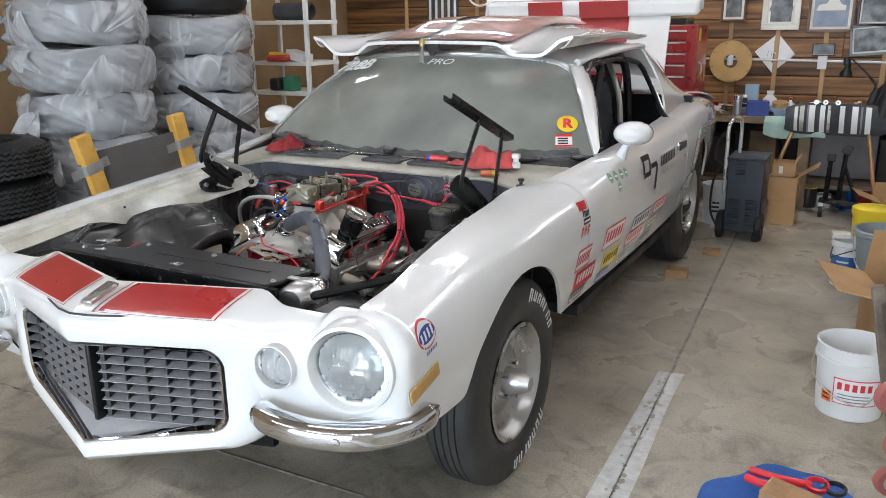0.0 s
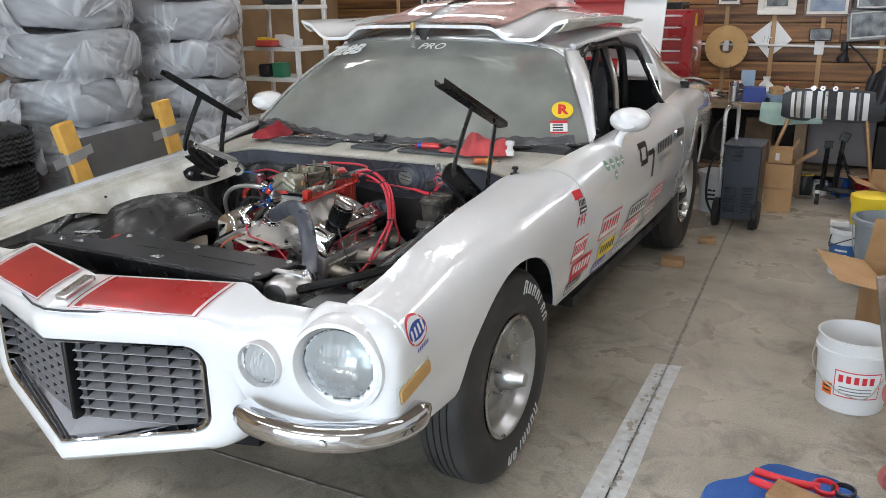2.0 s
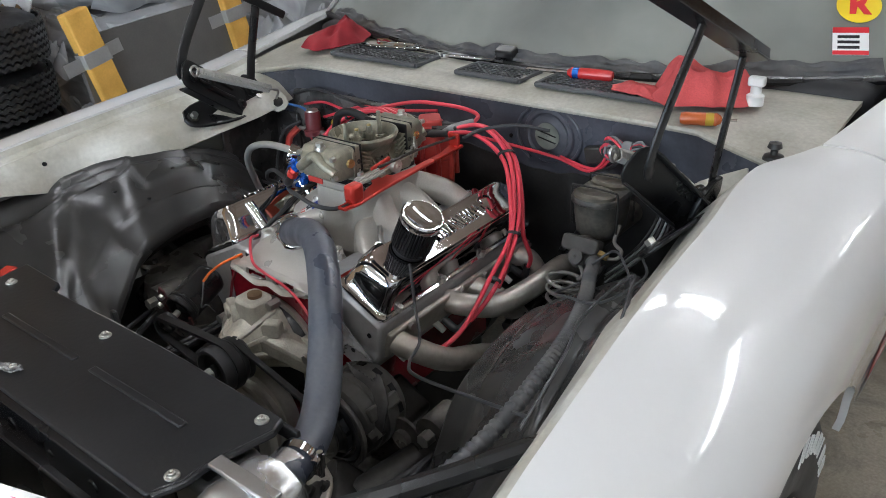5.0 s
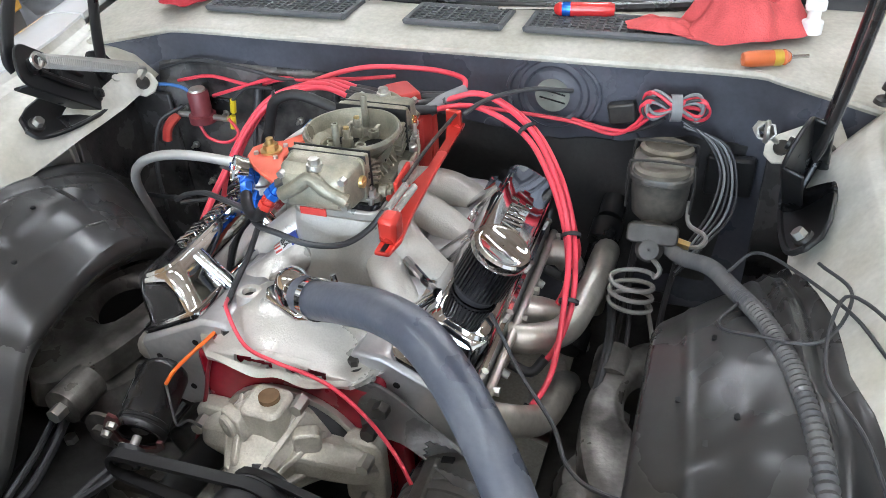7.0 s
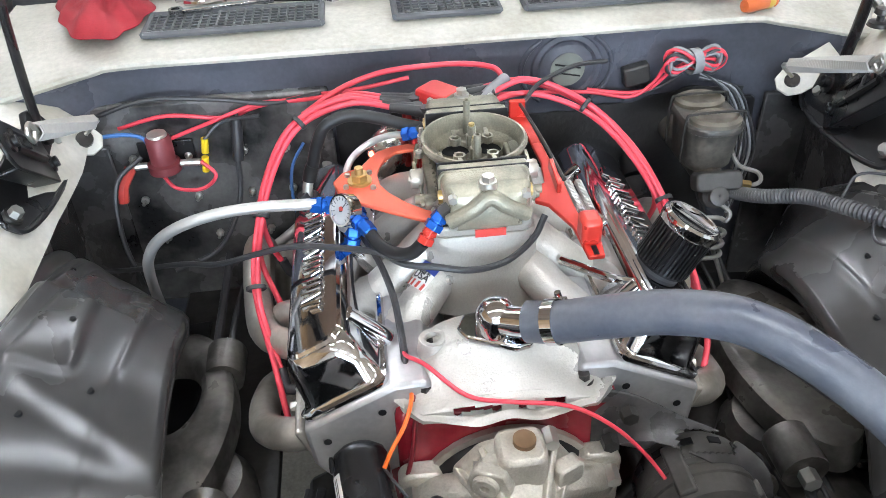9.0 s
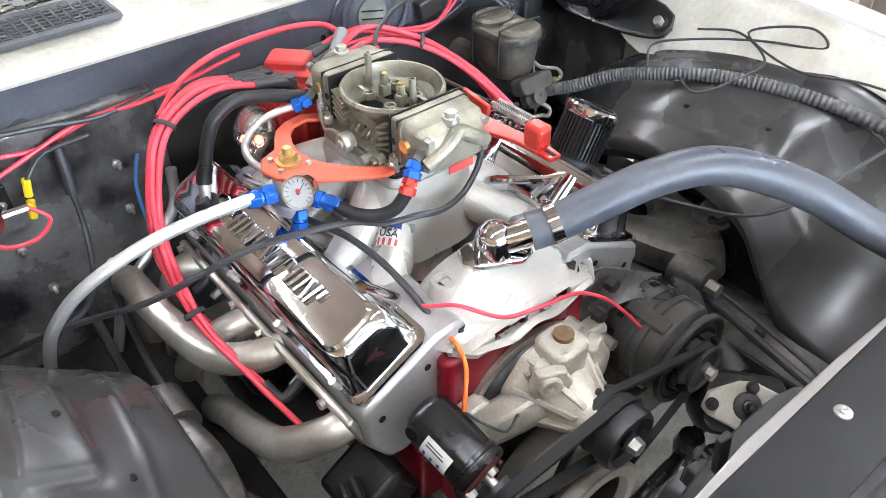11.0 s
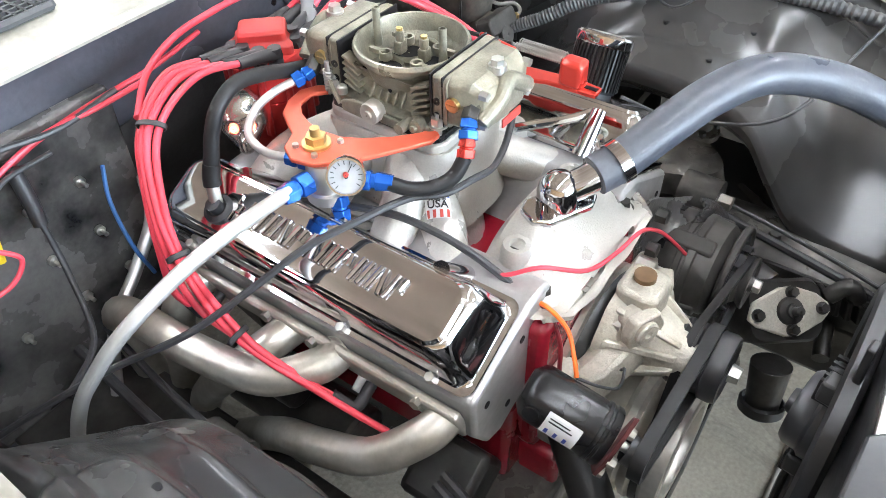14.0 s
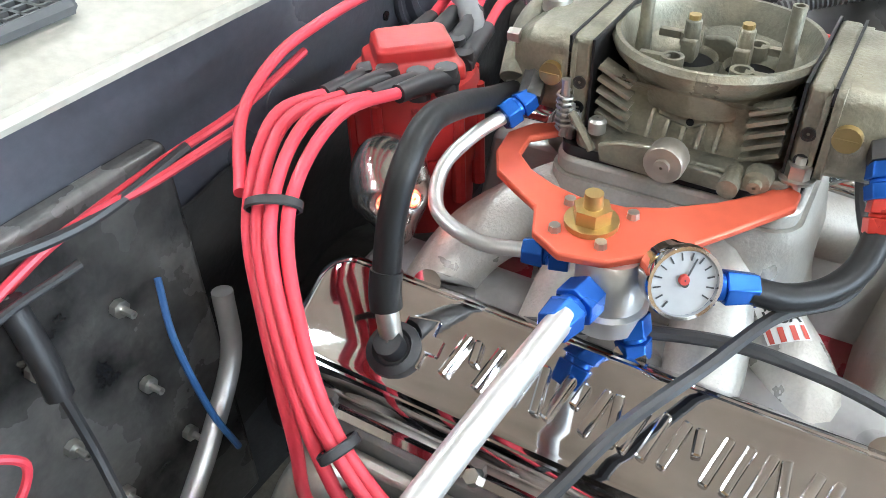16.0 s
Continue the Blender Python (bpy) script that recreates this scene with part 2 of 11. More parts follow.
CHROME = pbr("chrome", (0.66, 0.66, 0.675), 0.06, 1.0, var=0.03, bump=0.01, scale=9)
ALU = pbr("cast_aluminium", (0.48, 0.465, 0.430), 0.40, 0.5, var=0.10, bump=0.30, grain=420, scale=14, second=(0.46, 0.44, 0.395), rvar=0.25)
ALU_BRIGHT = pbr("brushed_aluminium", (0.70, 0.70, 0.69), 0.3, 0.95, var=0.06, bump=0.06)
DICHROMATE = pbr("dichromate_zinc_casting", (0.31, 0.285, 0.215), 0.42, 0.5, var=0.14, bump=0.3, grain=400, scale=26, second=(0.17, 0.165, 0.13), rvar=0.2)
STEEL = pbr("bare_steel_tube", (0.58, 0.56, 0.51), 0.38, 0.75, var=0.12, bump=0.08, scale=16, second=(0.40, 0.365, 0.31))
DARK_STEEL = pbr("oily_dark_steel", (0.055, 0.052, 0.048), 0.42, 0.55, var=0.2, bump=0.2, scale=20)
BOLT = pbr("zinc_bolt", (0.55, 0.54, 0.50), 0.35, 0.9, var=0.1, bump=0.05)
BRASS = pbr("brass", (0.62, 0.46, 0.2), 0.3, 0.9, var=0.08, bump=0.04)
ANOD_RED = pbr("red_anodised_aluminium", (0.60, 0.05, 0.035), 0.3, 0.45, var=0.05, bump=0.02)
ANOD_ORANGE = pbr("orange_anodised_plate", (0.72, 0.13, 0.07), 0.4, 0.3, var=0.06, bump=0.03)
ANOD_BLUE = pbr("blue_anodised_fitting", (0.02, 0.13, 0.55), 0.25, 0.6, var=0.05, bump=0.0)
BLOCK_RED = pbr("dark_red_engine_paint", (0.24, 0.009, 0.020), 0.25, var=0.12, bump=0.2, scale=14)
CAP_RED = pbr("red_moulded_plastic", (0.42, 0.025, 0.025), 0.4, var=0.06, bump=0.04, second=(0.5, 0.07, 0.05))
TUBE = glowing("fluorescent_tube", (0.93, 0.97, 1.0), TUBE_POWER)

# ---- the car: x to its left, y to its rear, front axle near y = 0.05 ----
car = thing("race_car", "white two-door drag race car with red stripes and hood removed", "car")
WHEEL_F, WHEEL_R = (0.066, 0.322), (2.73, 0.36)
# y, inner edge x, inner edge z, widest x, shoulder drop, sill x inset
BODY = table([(-0.55, 0.722, 0.745, 0.886, 0.105, 0.045), (-0.40, 0.722, 0.758, 0.888, 0.12, 0.03), (-0.25, 0.722, 0.775, 0.892, 0.15, 0.03), (0.05, 0.72, 0.802, 0.90, 0.16, 0.02),
              (0.45, 0.715, 0.832, 0.905, 0.15, 0.035), (0.75, 0.76, 0.862, 0.918, 0.14, 0.045), (1.0, 0.80, 0.888, 0.93, 0.14, 0.05),
              (1.6, 0.80, 0.905, 0.94, 0.15, 0.055), (2.2, 0.78, 0.925, 0.925, 0.17, 0.05), (2.75, 0.72, 0.94, 0.885, 0.19, 0.03),
              (3.3, 0.68, 0.92, 0.84, 0.2, 0.05), (3.85, 0.63, 0.86, 0.76, 0.18, 0.08)])


def sill_z(y):
    z = 0.425 + 0.008 * max(0.0, y)
    for (cy_, cz), r in ((WHEEL_F, 0.365), (WHEEL_R, 0.375)):
        if abs(y - cy_) < r:
            z = max(z, cz - 0.0 + math.sqrt(r * r - (y - cy_) ** 2))
    return z


def side(y, v):
    """The body's side from the inner top edge (v = 0) to the sill (v = 1)."""
    xin, zin, xm, drop, inset = BODY(y)
    pts = []
    for k in range(17):
        a = math.pi / 2 * k / 16
        pts.append((xin + (xm - xin) * math.sin(a) ** 0.85, zin - drop * (1 - math.cos(a) ** 0.8) + 0.008 * math.sin(2 * a)))
    zs = pts[-1][1]
    for k in range(1, 25):
        t = k / 24
        z = lerp(zs, 0.40, t)
        pts.append((xm - inset * t ** 2.2 - 0.012 * math.exp(-((z - 0.53) / 0.05) ** 2) * 0.4, z))
    low = sill_z(y)
    cut = [p for p in pts if p[1] > low + 1e-4]
    last = pts[len(cut)] if len(cut) < len(pts) else None
    if last:
        a, b = cut[-1], last
        t = (a[1] - low) / max(a[1] - b[1], 1e-6)
        cut.append((lerp(a[0], b[0], min(t, 1)), low))
    d = [0.0]
    for a, b in zip(cut, cut[1:]):
        d.append(d[-1] + math.hypot(b[0] - a[0], b[1] - a[1]))
    w = v * d[-1]
    i = max(k for k in range(len(d) - 1) if d[k] <= w + 1e-9)
    t = (w - d[i]) / max(d[i + 1] - d[i], 1e-9)
    return V((lerp(cut[i][0], cut[i + 1][0], t), y, lerp(cut[i][1], cut[i + 1][1], t)))


# the driver-side hood line draws in towards the cowl
DRAW_IN = table([(-0.55, 0.0, 0.0), (-0.40, -0.002, 0.002), (-0.25, -0.012, 0.010), (0.05, -0.030, 0.015), (0.25, -0.032, 0.013), (0.45, -0.040, 0.012), (0.54, -0.015, 0.004), (0.60, 0.0, 0.0)])


def body_panel(name, y0, y1, n, label, sgn):
    bm = sheet(lambda u, v: side(lerp(y0, y1, u), v), n, 26)
    thick(bm, 0.012)
    if sgn < 0:
        mirrored(bm)
    elif y1 < 0.61:
        for w in bm.verts:
            dx, dz = DRAW_IN(w.co.y)
            xin, zin, xm = BODY(w.co.y)[:3]
            k = step(xm - 0.01, xin, w.co.x) * step(zin - 0.12, zin - 0.02, w.co.z)
            w.co.x, w.co.z = w.co.x + dx * k, w.co.z + dz * k
    return part(name, bm, WHITE, car, label)


for sgn in (1, -1):
    body_panel("front_fender", -0.55, 0.60, 64, "glossy white front fender with a round wheel arch", sgn)
    body_panel("car_door", 0.606, 2.09, 40, "white door with sponsor stickers", sgn)
    body_panel("quarter_panel", 2.096, 3.85, 80, "white rear quarter panel", sgn)

# nose
HW = 0.886


def nose_plan(a):
    s, c = math.sin(a), math.cos(a)
    x = HW * math.copysign(abs(s) ** 0.4, s)
    y = -0.548 - 0.10 * abs(c) ** 0.5 - 0.15 * max(0.0, 1 - abs(x) / 0.52) ** 0.9
    return x, y


def nose(a, v):
    """Front sheet metal from the hood edge (v = 0) down to the valance (v = 1)."""
    x, yf = nose_plan(a)
    f = abs(x) / HW
    xb = math.copysign(min(abs(x), 0.725 + 0.0 * f), x)
    ax = abs(x)
    dip = step(0.40, 0.49, ax) * (1 - step(0.62, 0.67, ax))
    zt = 0.735 + 0.010 * f ** 3 - 0.026 * dip
    yb = lerp(-0.645 + 0.295 * min(ax, 0.41), -0.549, step(0.40, 0.52, ax))
    zl = lerp(0.688, zt - 0.10, min(1.0, max(0.0, (abs(x) - 0.42) / 0.16)))
    zb = lerp(0.375, 0.425, f ** 3)
    if v < 0.5:
        q = v / 0.5 * math.pi / 2
        k = 0.8
        drop = lerp(1 - math.cos(q) ** 0.9, math.sin(q), 0.55 * (1 - step(0.45, 0.62, ax)))
        return V((lerp(xb, x, math.sin(q) ** k), lerp(yb, yf, math.sin(q) ** 0.95), zt - (zt - zl) * drop))
    q = (v - 0.5) / 0.5
    return V((x * (1 - 0.05 * q ** 3), yf + 0.045 * (1 - f ** 6) * q ** 2.5, lerp(zl, zb, q)))


LAMP = (0.748, -0.60, 0.625)
PARKL = (0.541, -0.652, 0.597)


def nose_keep(c):
    if math.hypot(abs(c.x) - LAMP[0], c.z - LAMP[2]) < 0.084:
        return False
    if math.hypot(abs(c.x) - PARKL[0], c.z - PARKL[2]) < 0.05:
        return False
    return not (abs(c.x) < 0.42 and 0.30 < c.z < 0.645)


bm = bmesh.new()
for k in range(2):
    a0, a1 = ((-math.pi / 2, 0), (0, math.pi / 2))[k]
    sheet(lambda u, v: nose(lerp(a0, a1, u), v), 80, 56, bm, nose_keep)
thick(bm, 0.008)
part("header_panel", bm, WHITE, car, "white header panel around lamps and grille")
for s in (1, -1):
    for (x0, x1, v0, v1, mt, lift) in ((0.068, 0.372, 0.02, 0.385, RED_PAINT, 0.0025), (0.06, 0.380, 0.02, 0.398, WHITE, 0.0012)):
        bm = bmesh.new()

        def on(u, v, x0=x0, x1=x1):
            xx = lerp(x0, x1, u)
            vv = lerp(v0, v1, v) * (1.0 - (0.02 if v > 0.9 else 0))
            p = nose(math.asin((xx / HW) ** 2.5), vv)
            return V((s * p.x, p.y, p.z + lift))
        sheet(on, 24, 12, bm)
        part("stripe" if mt is RED_PAINT else "stripe_border", bm, mt, car, "dark red painted stripe" if mt is RED_PAINT else "")
    for v0, v1, x0, x1 in ((0.404, 0.412, 0.055, 0.385), (0.02, 0.412, 0.382, 0.386), (0.02, 0.412, 0.054, 0.058)):
        bm = bmesh.new()

        def pin(u, v):
            p = nose(math.asin((lerp(x0, x1, u) / HW) ** 2.5), lerp(v0, v1, v))
            return V((s * p.x, p.y, p.z + 0.0032))
        sheet(pin, 16, 10, bm)
        part("pinstripe", bm, RED_PAINT, car)
bm = box((0.036, 0.105, 0.014), (0.040, -0.735, 0.7335), (12, 0, 8))
part("nose_emblem", bm, ALU_BRIGHT, car, "worn chrome emblem plate", bevel=0.004)

# grille surround
def surround(w, top, bot, bot_side, r, n=14):
    """A ring outline (x, z) with a bottom that drops to a point in the middle."""
    out = []
    for x, z in rrect(2 * w, top - bot_side, r, n, 0.0, (top + bot_side) / 2):
        out.append((x, z))
    res = []
    m = len(out)
    for i in range(m):
        a, b = out[i], out[(i + 1) % m]
        steps = 14 if math.hypot(b[0] - a[0], b[1] - a[1]) > 0.15 else 1
        for k in range(steps):
            res.append((lerp(a[0], b[0], k / steps), lerp(a[1], b[1], k / steps)))
    mid = (top + bot_side) / 2
    return [(x, z if z > mid else z - (bot_side - bot) * max(0.0, 1 - abs(x) / (w * 0.9)) * min(1.0, (mid - z) / (mid - bot_side))) for x, z in res]


def vee(x):
    return -0.815 + 0.17 * min(1.0, abs(x) / 0.5)


OUT = surround(0.495, 0.690, 0.272, 0.35, 0.10)
INN = surround(0.388, 0.615, 0.335, 0.392, 0.05)
loops = []
for f, dy in ((0.0, 0.12), (0.0, 0.03), (0.1, 0.005), (0.3, -0.006), (0.7, -0.006), (0.92, 0.0), (1.0, 0.012), (1.0, 0.06)):
    loops.append([V((lerp(o[0], i[0], f), vee(lerp(o[0], i[0], f)) + dy, lerp(o[1], i[1], f))) for o, i in zip(OUT, INN)])
part("grille_surround", rings(bmesh.new(), loops), WHITE, car, "white protruding V-shaped grille surround")
# Dark seam line round the surround; the step's shade is painted into it.
SEAM_SHADE = pbr("seam_and_step_shade", (0.05, 0.05, 0.055), 0.7, var=0.1)
gap = [V((x * 1.012, vee(x) + 0.014, 0.5 + (z - 0.5) * 1.016)) for x, z in OUT if z > 0.40]
part("panel_gap", tube(gap[::3] + gap[-1:], 0.0030, 5, 3), SEAM_SHADE, car)
bm = bmesh.new()
tr = [V((x, vee(x) + 0.004, z)) for x, z in INN]
rings(bm, [[p + V((0, -0.004, 0)) for p in tr], [V((p.x * 0.975, p.y - 0.002, lerp(0.5, p.z, 0.972))) for p in tr], [V((p.x * 0.97, p.y + 0.03, lerp(0.5, p.z, 0.968))) for p in tr]])
part("grille_trim", bm, CHROME, car, "thin chrome edge of the grille opening")
# Black for dark marks and for painted-in shade behind the grille, in holes.
SHADE_BLACK = pbr("black_shade_and_marks", (0.007, 0.007, 0.008), 0.6, var=0.05, spec=0.2)
GRILLE_GREY = pbr("silver_grey_grille_plastic", (0.36, 0.35, 0.355), 0.45, var=0.06)
# Darker copy of the grille plastic: shade between slats painted onto the dividers.
GRILLE_SHADE = pbr("shaded_grille_plastic", (0.035, 0.035, 0.038), 0.5, var=0.06)
for s in (1, -1):
    bm = bmesh.new()
    # dark sheet stands in for the shade behind the slats
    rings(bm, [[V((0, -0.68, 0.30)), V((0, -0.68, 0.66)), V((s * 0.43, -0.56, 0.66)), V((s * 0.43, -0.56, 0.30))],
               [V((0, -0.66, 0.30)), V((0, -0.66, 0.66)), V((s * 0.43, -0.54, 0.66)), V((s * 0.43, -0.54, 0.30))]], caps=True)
    part("grille_back", bm, SHADE_BLACK, car, smooth=False)
    ang = math.degrees(math.atan2(0.125, 0.40))
    gm = pose(0, -0.752, 0, 0, 0, s * ang)
    for k in range(9):
        bm = box((0.375, 0.036, 0.0022), (s * 0.205, 0.006, 0.386 + k * 0.0265), (7, 0, 0), gm)
        part("grille_slat", bm, GRILLE_GREY, car, smooth=False)
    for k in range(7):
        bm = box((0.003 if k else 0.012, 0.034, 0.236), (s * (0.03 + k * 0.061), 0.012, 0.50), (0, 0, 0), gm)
        part("grille_divider", bm, GRILLE_SHADE, car, smooth=False)
    bm = bmesh.new()
    sheet(lambda u, v: V((s * lerp(0.0, 0.40, u), vee(lerp(0, 0.40, u)) + 0.02 + 0.05 * v, lerp(lerp(0.335, 0.392, u), lerp(0.38, 0.385, u), v))), 12, 4, bm)
    part("grille_lower_pan", thick(bm, 0.004), GRILLE_GREY, car, "grey sloping pan below the grille")
part("grille_centre_bar", box((0.016, 0.03, 0.25), (0, -0.755, 0.50)), BLACK, car, bevel=0.004)

LENS = glassy("ribbed_lamp_glass", (0.82, 0.84, 0.84), 0.07, 0.30)
REFLECT = pbr("lamp_reflector", (0.60, 0.61, 0.62), 0.20, 1.0, var=0.02, bump=0.02, grain=60)
AMBER = pbr("amber_marker_plastic", (0.62, 0.35, 0.10), 0.3, var=0.08, bump=0.02, coat=0.4)


PEARL = pbr("pale_lamp_shell", (0.72, 0.70, 0.69), 0.3, 0.2, var=0.03)


def lamp(name, x, y, z, r, yaw, ring, label):
    base = pose(x, y, z, 90, 0, yaw)
    unit = new(name)
    unit.parent = car
    tagged(unit, label)
    # the turned axis points out of the lamp
    k = 1.0 if ring else 0.45
    bez = [(r * (1 + 0.30 * k), -0.05), (r * (1 + 0.30 * k), 0.004 * k), (r * (1 + 0.26 * k), 0.014 * k), (r * (1 + 0.17 * k), 0.016 * k), (r * (1 + 0.12 * k), 0.008 * k), (r * (1 + 0.10 * k), -0.012), (r * 1.03, -0.022)]
    part("lamp_ring", turned(bez, base, 48), WHITE if ring else PEARL, unit, "white lamp ring" if ring else "pale lamp ring")
    part("retainer", turned([(r * 1.06, -0.03), (r * 1.06, -0.014), (r * 1.0, -0.010), (r * 0.97, -0.014), (r * 0.97, -0.03)], base, 48), CHROME, unit, "chrome retaining ring")
    part("reflector", turned([(r * 0.97, -0.02), (r * 0.8, -0.045), (r * 0.45, -0.07), (r * 0.12, -0.08), (0.001, -0.08)], base, 40), REFLECT if ring else PEARL, unit)
    bm = turned([(r * 0.955 * k / 18 + 0.0005, 0.019 - 0.030 * (k / 18) ** 2.4) for k in range(18, -1, -1)], base, 120)
    for w in bm.verts:
        l = base.inverted() @ w.co
        w.co = base @ (l + V((0, 0, (0.0009 * math.sin(l.x * 620) + 0.0006 * math.sin(l.y * 240)) * max(0.0, 1 - (math.hypot(l.x, l.y) / (0.95 * r)) ** 6))))
    ln = part("lens", bm, LENS, unit, "ribbed clear lamp glass")
    ln.visible_shadow = False
    part("bulb_cover", cyl(base @ V((0, 0, -0.06)), base @ V((0, 0, -0.03)), r * 0.16, r * 0.10, 16), CHROME, unit)
    return unit


for s in (1, -1):
    lamp("headlight", s * LAMP[0], LAMP[1] - 0.035, LAMP[2], 0.086, s * 14, True, "round sealed-beam headlight behind ribbed glass")
    pk = lamp("parking_light", s * PARKL[0], PARKL[1] - 0.008, PARKL[2], 0.05, s * 3, False, "round clear parking light with a pointed chrome centre")
    base = pose(s * PARKL[0], PARKL[1], PARKL[2], 90, 0, s * 3)
    for q in range(3):
        bm = box((0.007, 0.04, 0.006), (0, 0.02, 0.010), (0, 0, 0), base @ pose(0, 0, 0, 0, 0, 90 + 120 * q))
        part("lamp_spoke", bm, CHROME, pk, bevel=0.002)
    part("lamp_centre", cyl(base @ V((0, 0, 0.002)), base @ V((0, 0, 0.022)), 0.013, 0.006), CHROME, pk)
    # bumperette
    way = [(s * 0.485, -0.672, 0.480), (s * 0.56, -0.70, 0.474), (s * 0.68, -0.698, 0.470), (s * 0.79, -0.655, 0.470), (s * 0.865, -0.58, 0.478), (s * 0.892, -0.48, 0.490)]
    path = smooth_path(way, 8)
    loops = []
    for i, p in enumerate(path):
        d = (path[min(i + 1, len(path) - 1)] - path[max(i - 1, 0)]).normalized()
        out = V((d.y, -d.x, 0)).normalized() * s
        t = i / (len(path) - 1)
        k = min(1.0, 0.35 + 9 * min(t, 1 - t)) if 0 < t < 1 else 0.3
        prof = [(-0.02, 0.030), (0.0, 0.034), (0.016, 0.031), (0.027, 0.022), (0.032, 0.008), (0.0305, 0.0), (0.032, -0.008), (0.028, -0.021), (0.016, -0.031), (0.0, -0.033), (-0.02, -0.030)]
        loops.append([p + out * (a * k) + V((0, 0, b * k)) for a, b in prof])
    part("bumper", rings(bmesh.new(), loops, caps=True), CHROME, car, "short chrome front bumper blade")
    part("bumper_bolt", turned([(0.011, 0), (0.010, 0.005), (0.001, 0.007)], face_pose((s * 0.75, -0.71, 0.472), (1, 0.35 * s, 0), (0, 0, 1)), 14), CHROME, car)
    # valance: a short lip turned under the nose
    bm = bmesh.new()

    def val(u, v):
        p = nose(lerp(math.asin((0.5 / HW) ** 2.5), math.pi / 2 - 0.02, u), 1.0)
        return V((s * p.x * (1 - 0.03 * v), p.y + 0.10 * v, p.z - 0.012 * math.sin(math.pi * v) + 0.01 * v))
    sheet(val, 40, 6, bm)
    part("valance", thick(bm, 0.006), WHITE, car, "white front valance below the bumper")
    # side marker
    mk = face_pose((s * 0.885, -0.535, 0.578), (0, s, s * 0.20), (0, 0, 1))
    part("side_marker", slab(rrect(0.135, 0.036, 0.008, 3), 0.008, mk), AMBER, car, "amber side marker lamp", bevel=0.002)
    part("marker_bezel", slab(rrect(0.145, 0.046, 0.010, 3), 0.004, mk), WHITE_OLD, car, bevel=0.0015)

# inner structure of the engine bay
DRIVER_END = table([(-0.55, -0.05, -0.09), (-0.20, -0.05, -0.085), (-0.033, -0.046, -0.062), (0.057, -0.061, -0.079), (0.146, -0.067, -0.095), (0.229, -0.080, -0.115), (0.303, -0.095, -0.145), (0.34, -0.092, -0.140), (0.45, -0.075, -0.095), (0.60, -0.070, -0.10)])
for s in (1, -1):
    # flange between fender and bay: a channel, then a sloping apron
    def apron(u, v):
        y = lerp(-0.55, 0.60, u)
        x0, z0 = BODY(y)[:2]
        w = min(1.0, max(0.0, (y + 0.01) / 0.13))
        g = min(1.0, max(0.0, (y - 0.34) / 0.12))
        w = w * w * (3 - 2 * w)
        g0 = step(0.02, -0.25, y)
        prof = ((0.004, -0.004), (-0.004, -0.020), (-0.022, -0.026), (-0.036, -0.024), (-0.042, -0.030),
                (lerp(lerp(-0.055, -0.060, g0), -0.090, w), lerp(lerp(-0.070, -0.036, g0), -0.045, w)), (lerp(lerp(-0.062, -0.075, g0), -0.122, w), lerp(lerp(-0.095, -0.040, g0), -0.060, w)), (lerp(lerp(-0.068, -0.088, g0), lerp(-0.146, -0.158, g), w), lerp(lerp(-0.12, -0.048, g0), -0.102, w)))
        if s > 0:
            dx, dz = DRAW_IN(y)
            x0, z0 = x0 + dx, z0 + dz
            ex, ez = DRIVER_END(y)
            prof = ((0.004, -0.004), (-0.004, -0.020), (-0.013, -0.026), (-0.020, -0.030), (lerp(-0.020, ex, 0.25), lerp(-0.030, ez, 0.25)), (lerp(-0.020, ex, 0.5), lerp(-0.030, ez, 0.5)), (lerp(-0.020, ex, 0.75), lerp(-0.030, ez, 0.75)), (ex, ez))
        k = v * (len(prof) - 1)
        i = min(int(k), len(prof) - 2)
        return V((s * (x0 + lerp(prof[i][0], prof[i + 1][0], k - i)), y, z0 + lerp(prof[i][1], prof[i + 1][1], k - i)))
    part("fender_apron", thick(sheet(apron, 40, 21), 0.003), WHITE_OLD, car, "aged white inner fender flange")
    for y in (-0.36, -0.22, -0.05, 0.10, 0.22, 0.42) if s < 0 else ():
        part("flange_hole", cyl((s * (BODY(y)[0] - 0.052), y, BODY(y)[1] - 0.0465), (s * (BODY(y)[0] - 0.054), y, BODY(y)[1] - 0.045), 0.005, 0.005, 8), SHADE_BLACK, car)


RIM_Z = table([(-0.50, 0.45), (-0.22, 0.44), (-0.13, 0.47), (-0.08, 0.53), (-0.03, 0.597), (0.05, 0.628), (0.12, 0.637), (0.20, 0.630), (0.30, 0.578), (0.39, 0.48), (0.46, 0.38)])
DRIVER_EDGE = table([(-0.50, 0.665, 0.680), (-0.20, 0.698, 0.668), (-0.033, 0.747, 0.655), (0.057, 0.739, 0.637), (0.146, 0.731, 0.628), (0.229, 0.716, 0.614), (0.303, 0.690, 0.597), (0.46, 0.575, 0.585)])
OUTER_X = table([(-0.50, 0.632), (-0.33, 0.636), (-0.17, 0.662), (-0.06, 0.668), (0.03, 0.635), (0.10, 0.606), (0.20, 0.594), (0.32, 0.590), (0.45, 0.600)])
OUTER_Z = table([(-0.50, 0.690), (-0.33, 0.716), (-0.17, 0.702), (-0.07, 0.703), (0.064, 0.728), (0.19, 0.719), (0.353, 0.666), (0.46, 0.575)])


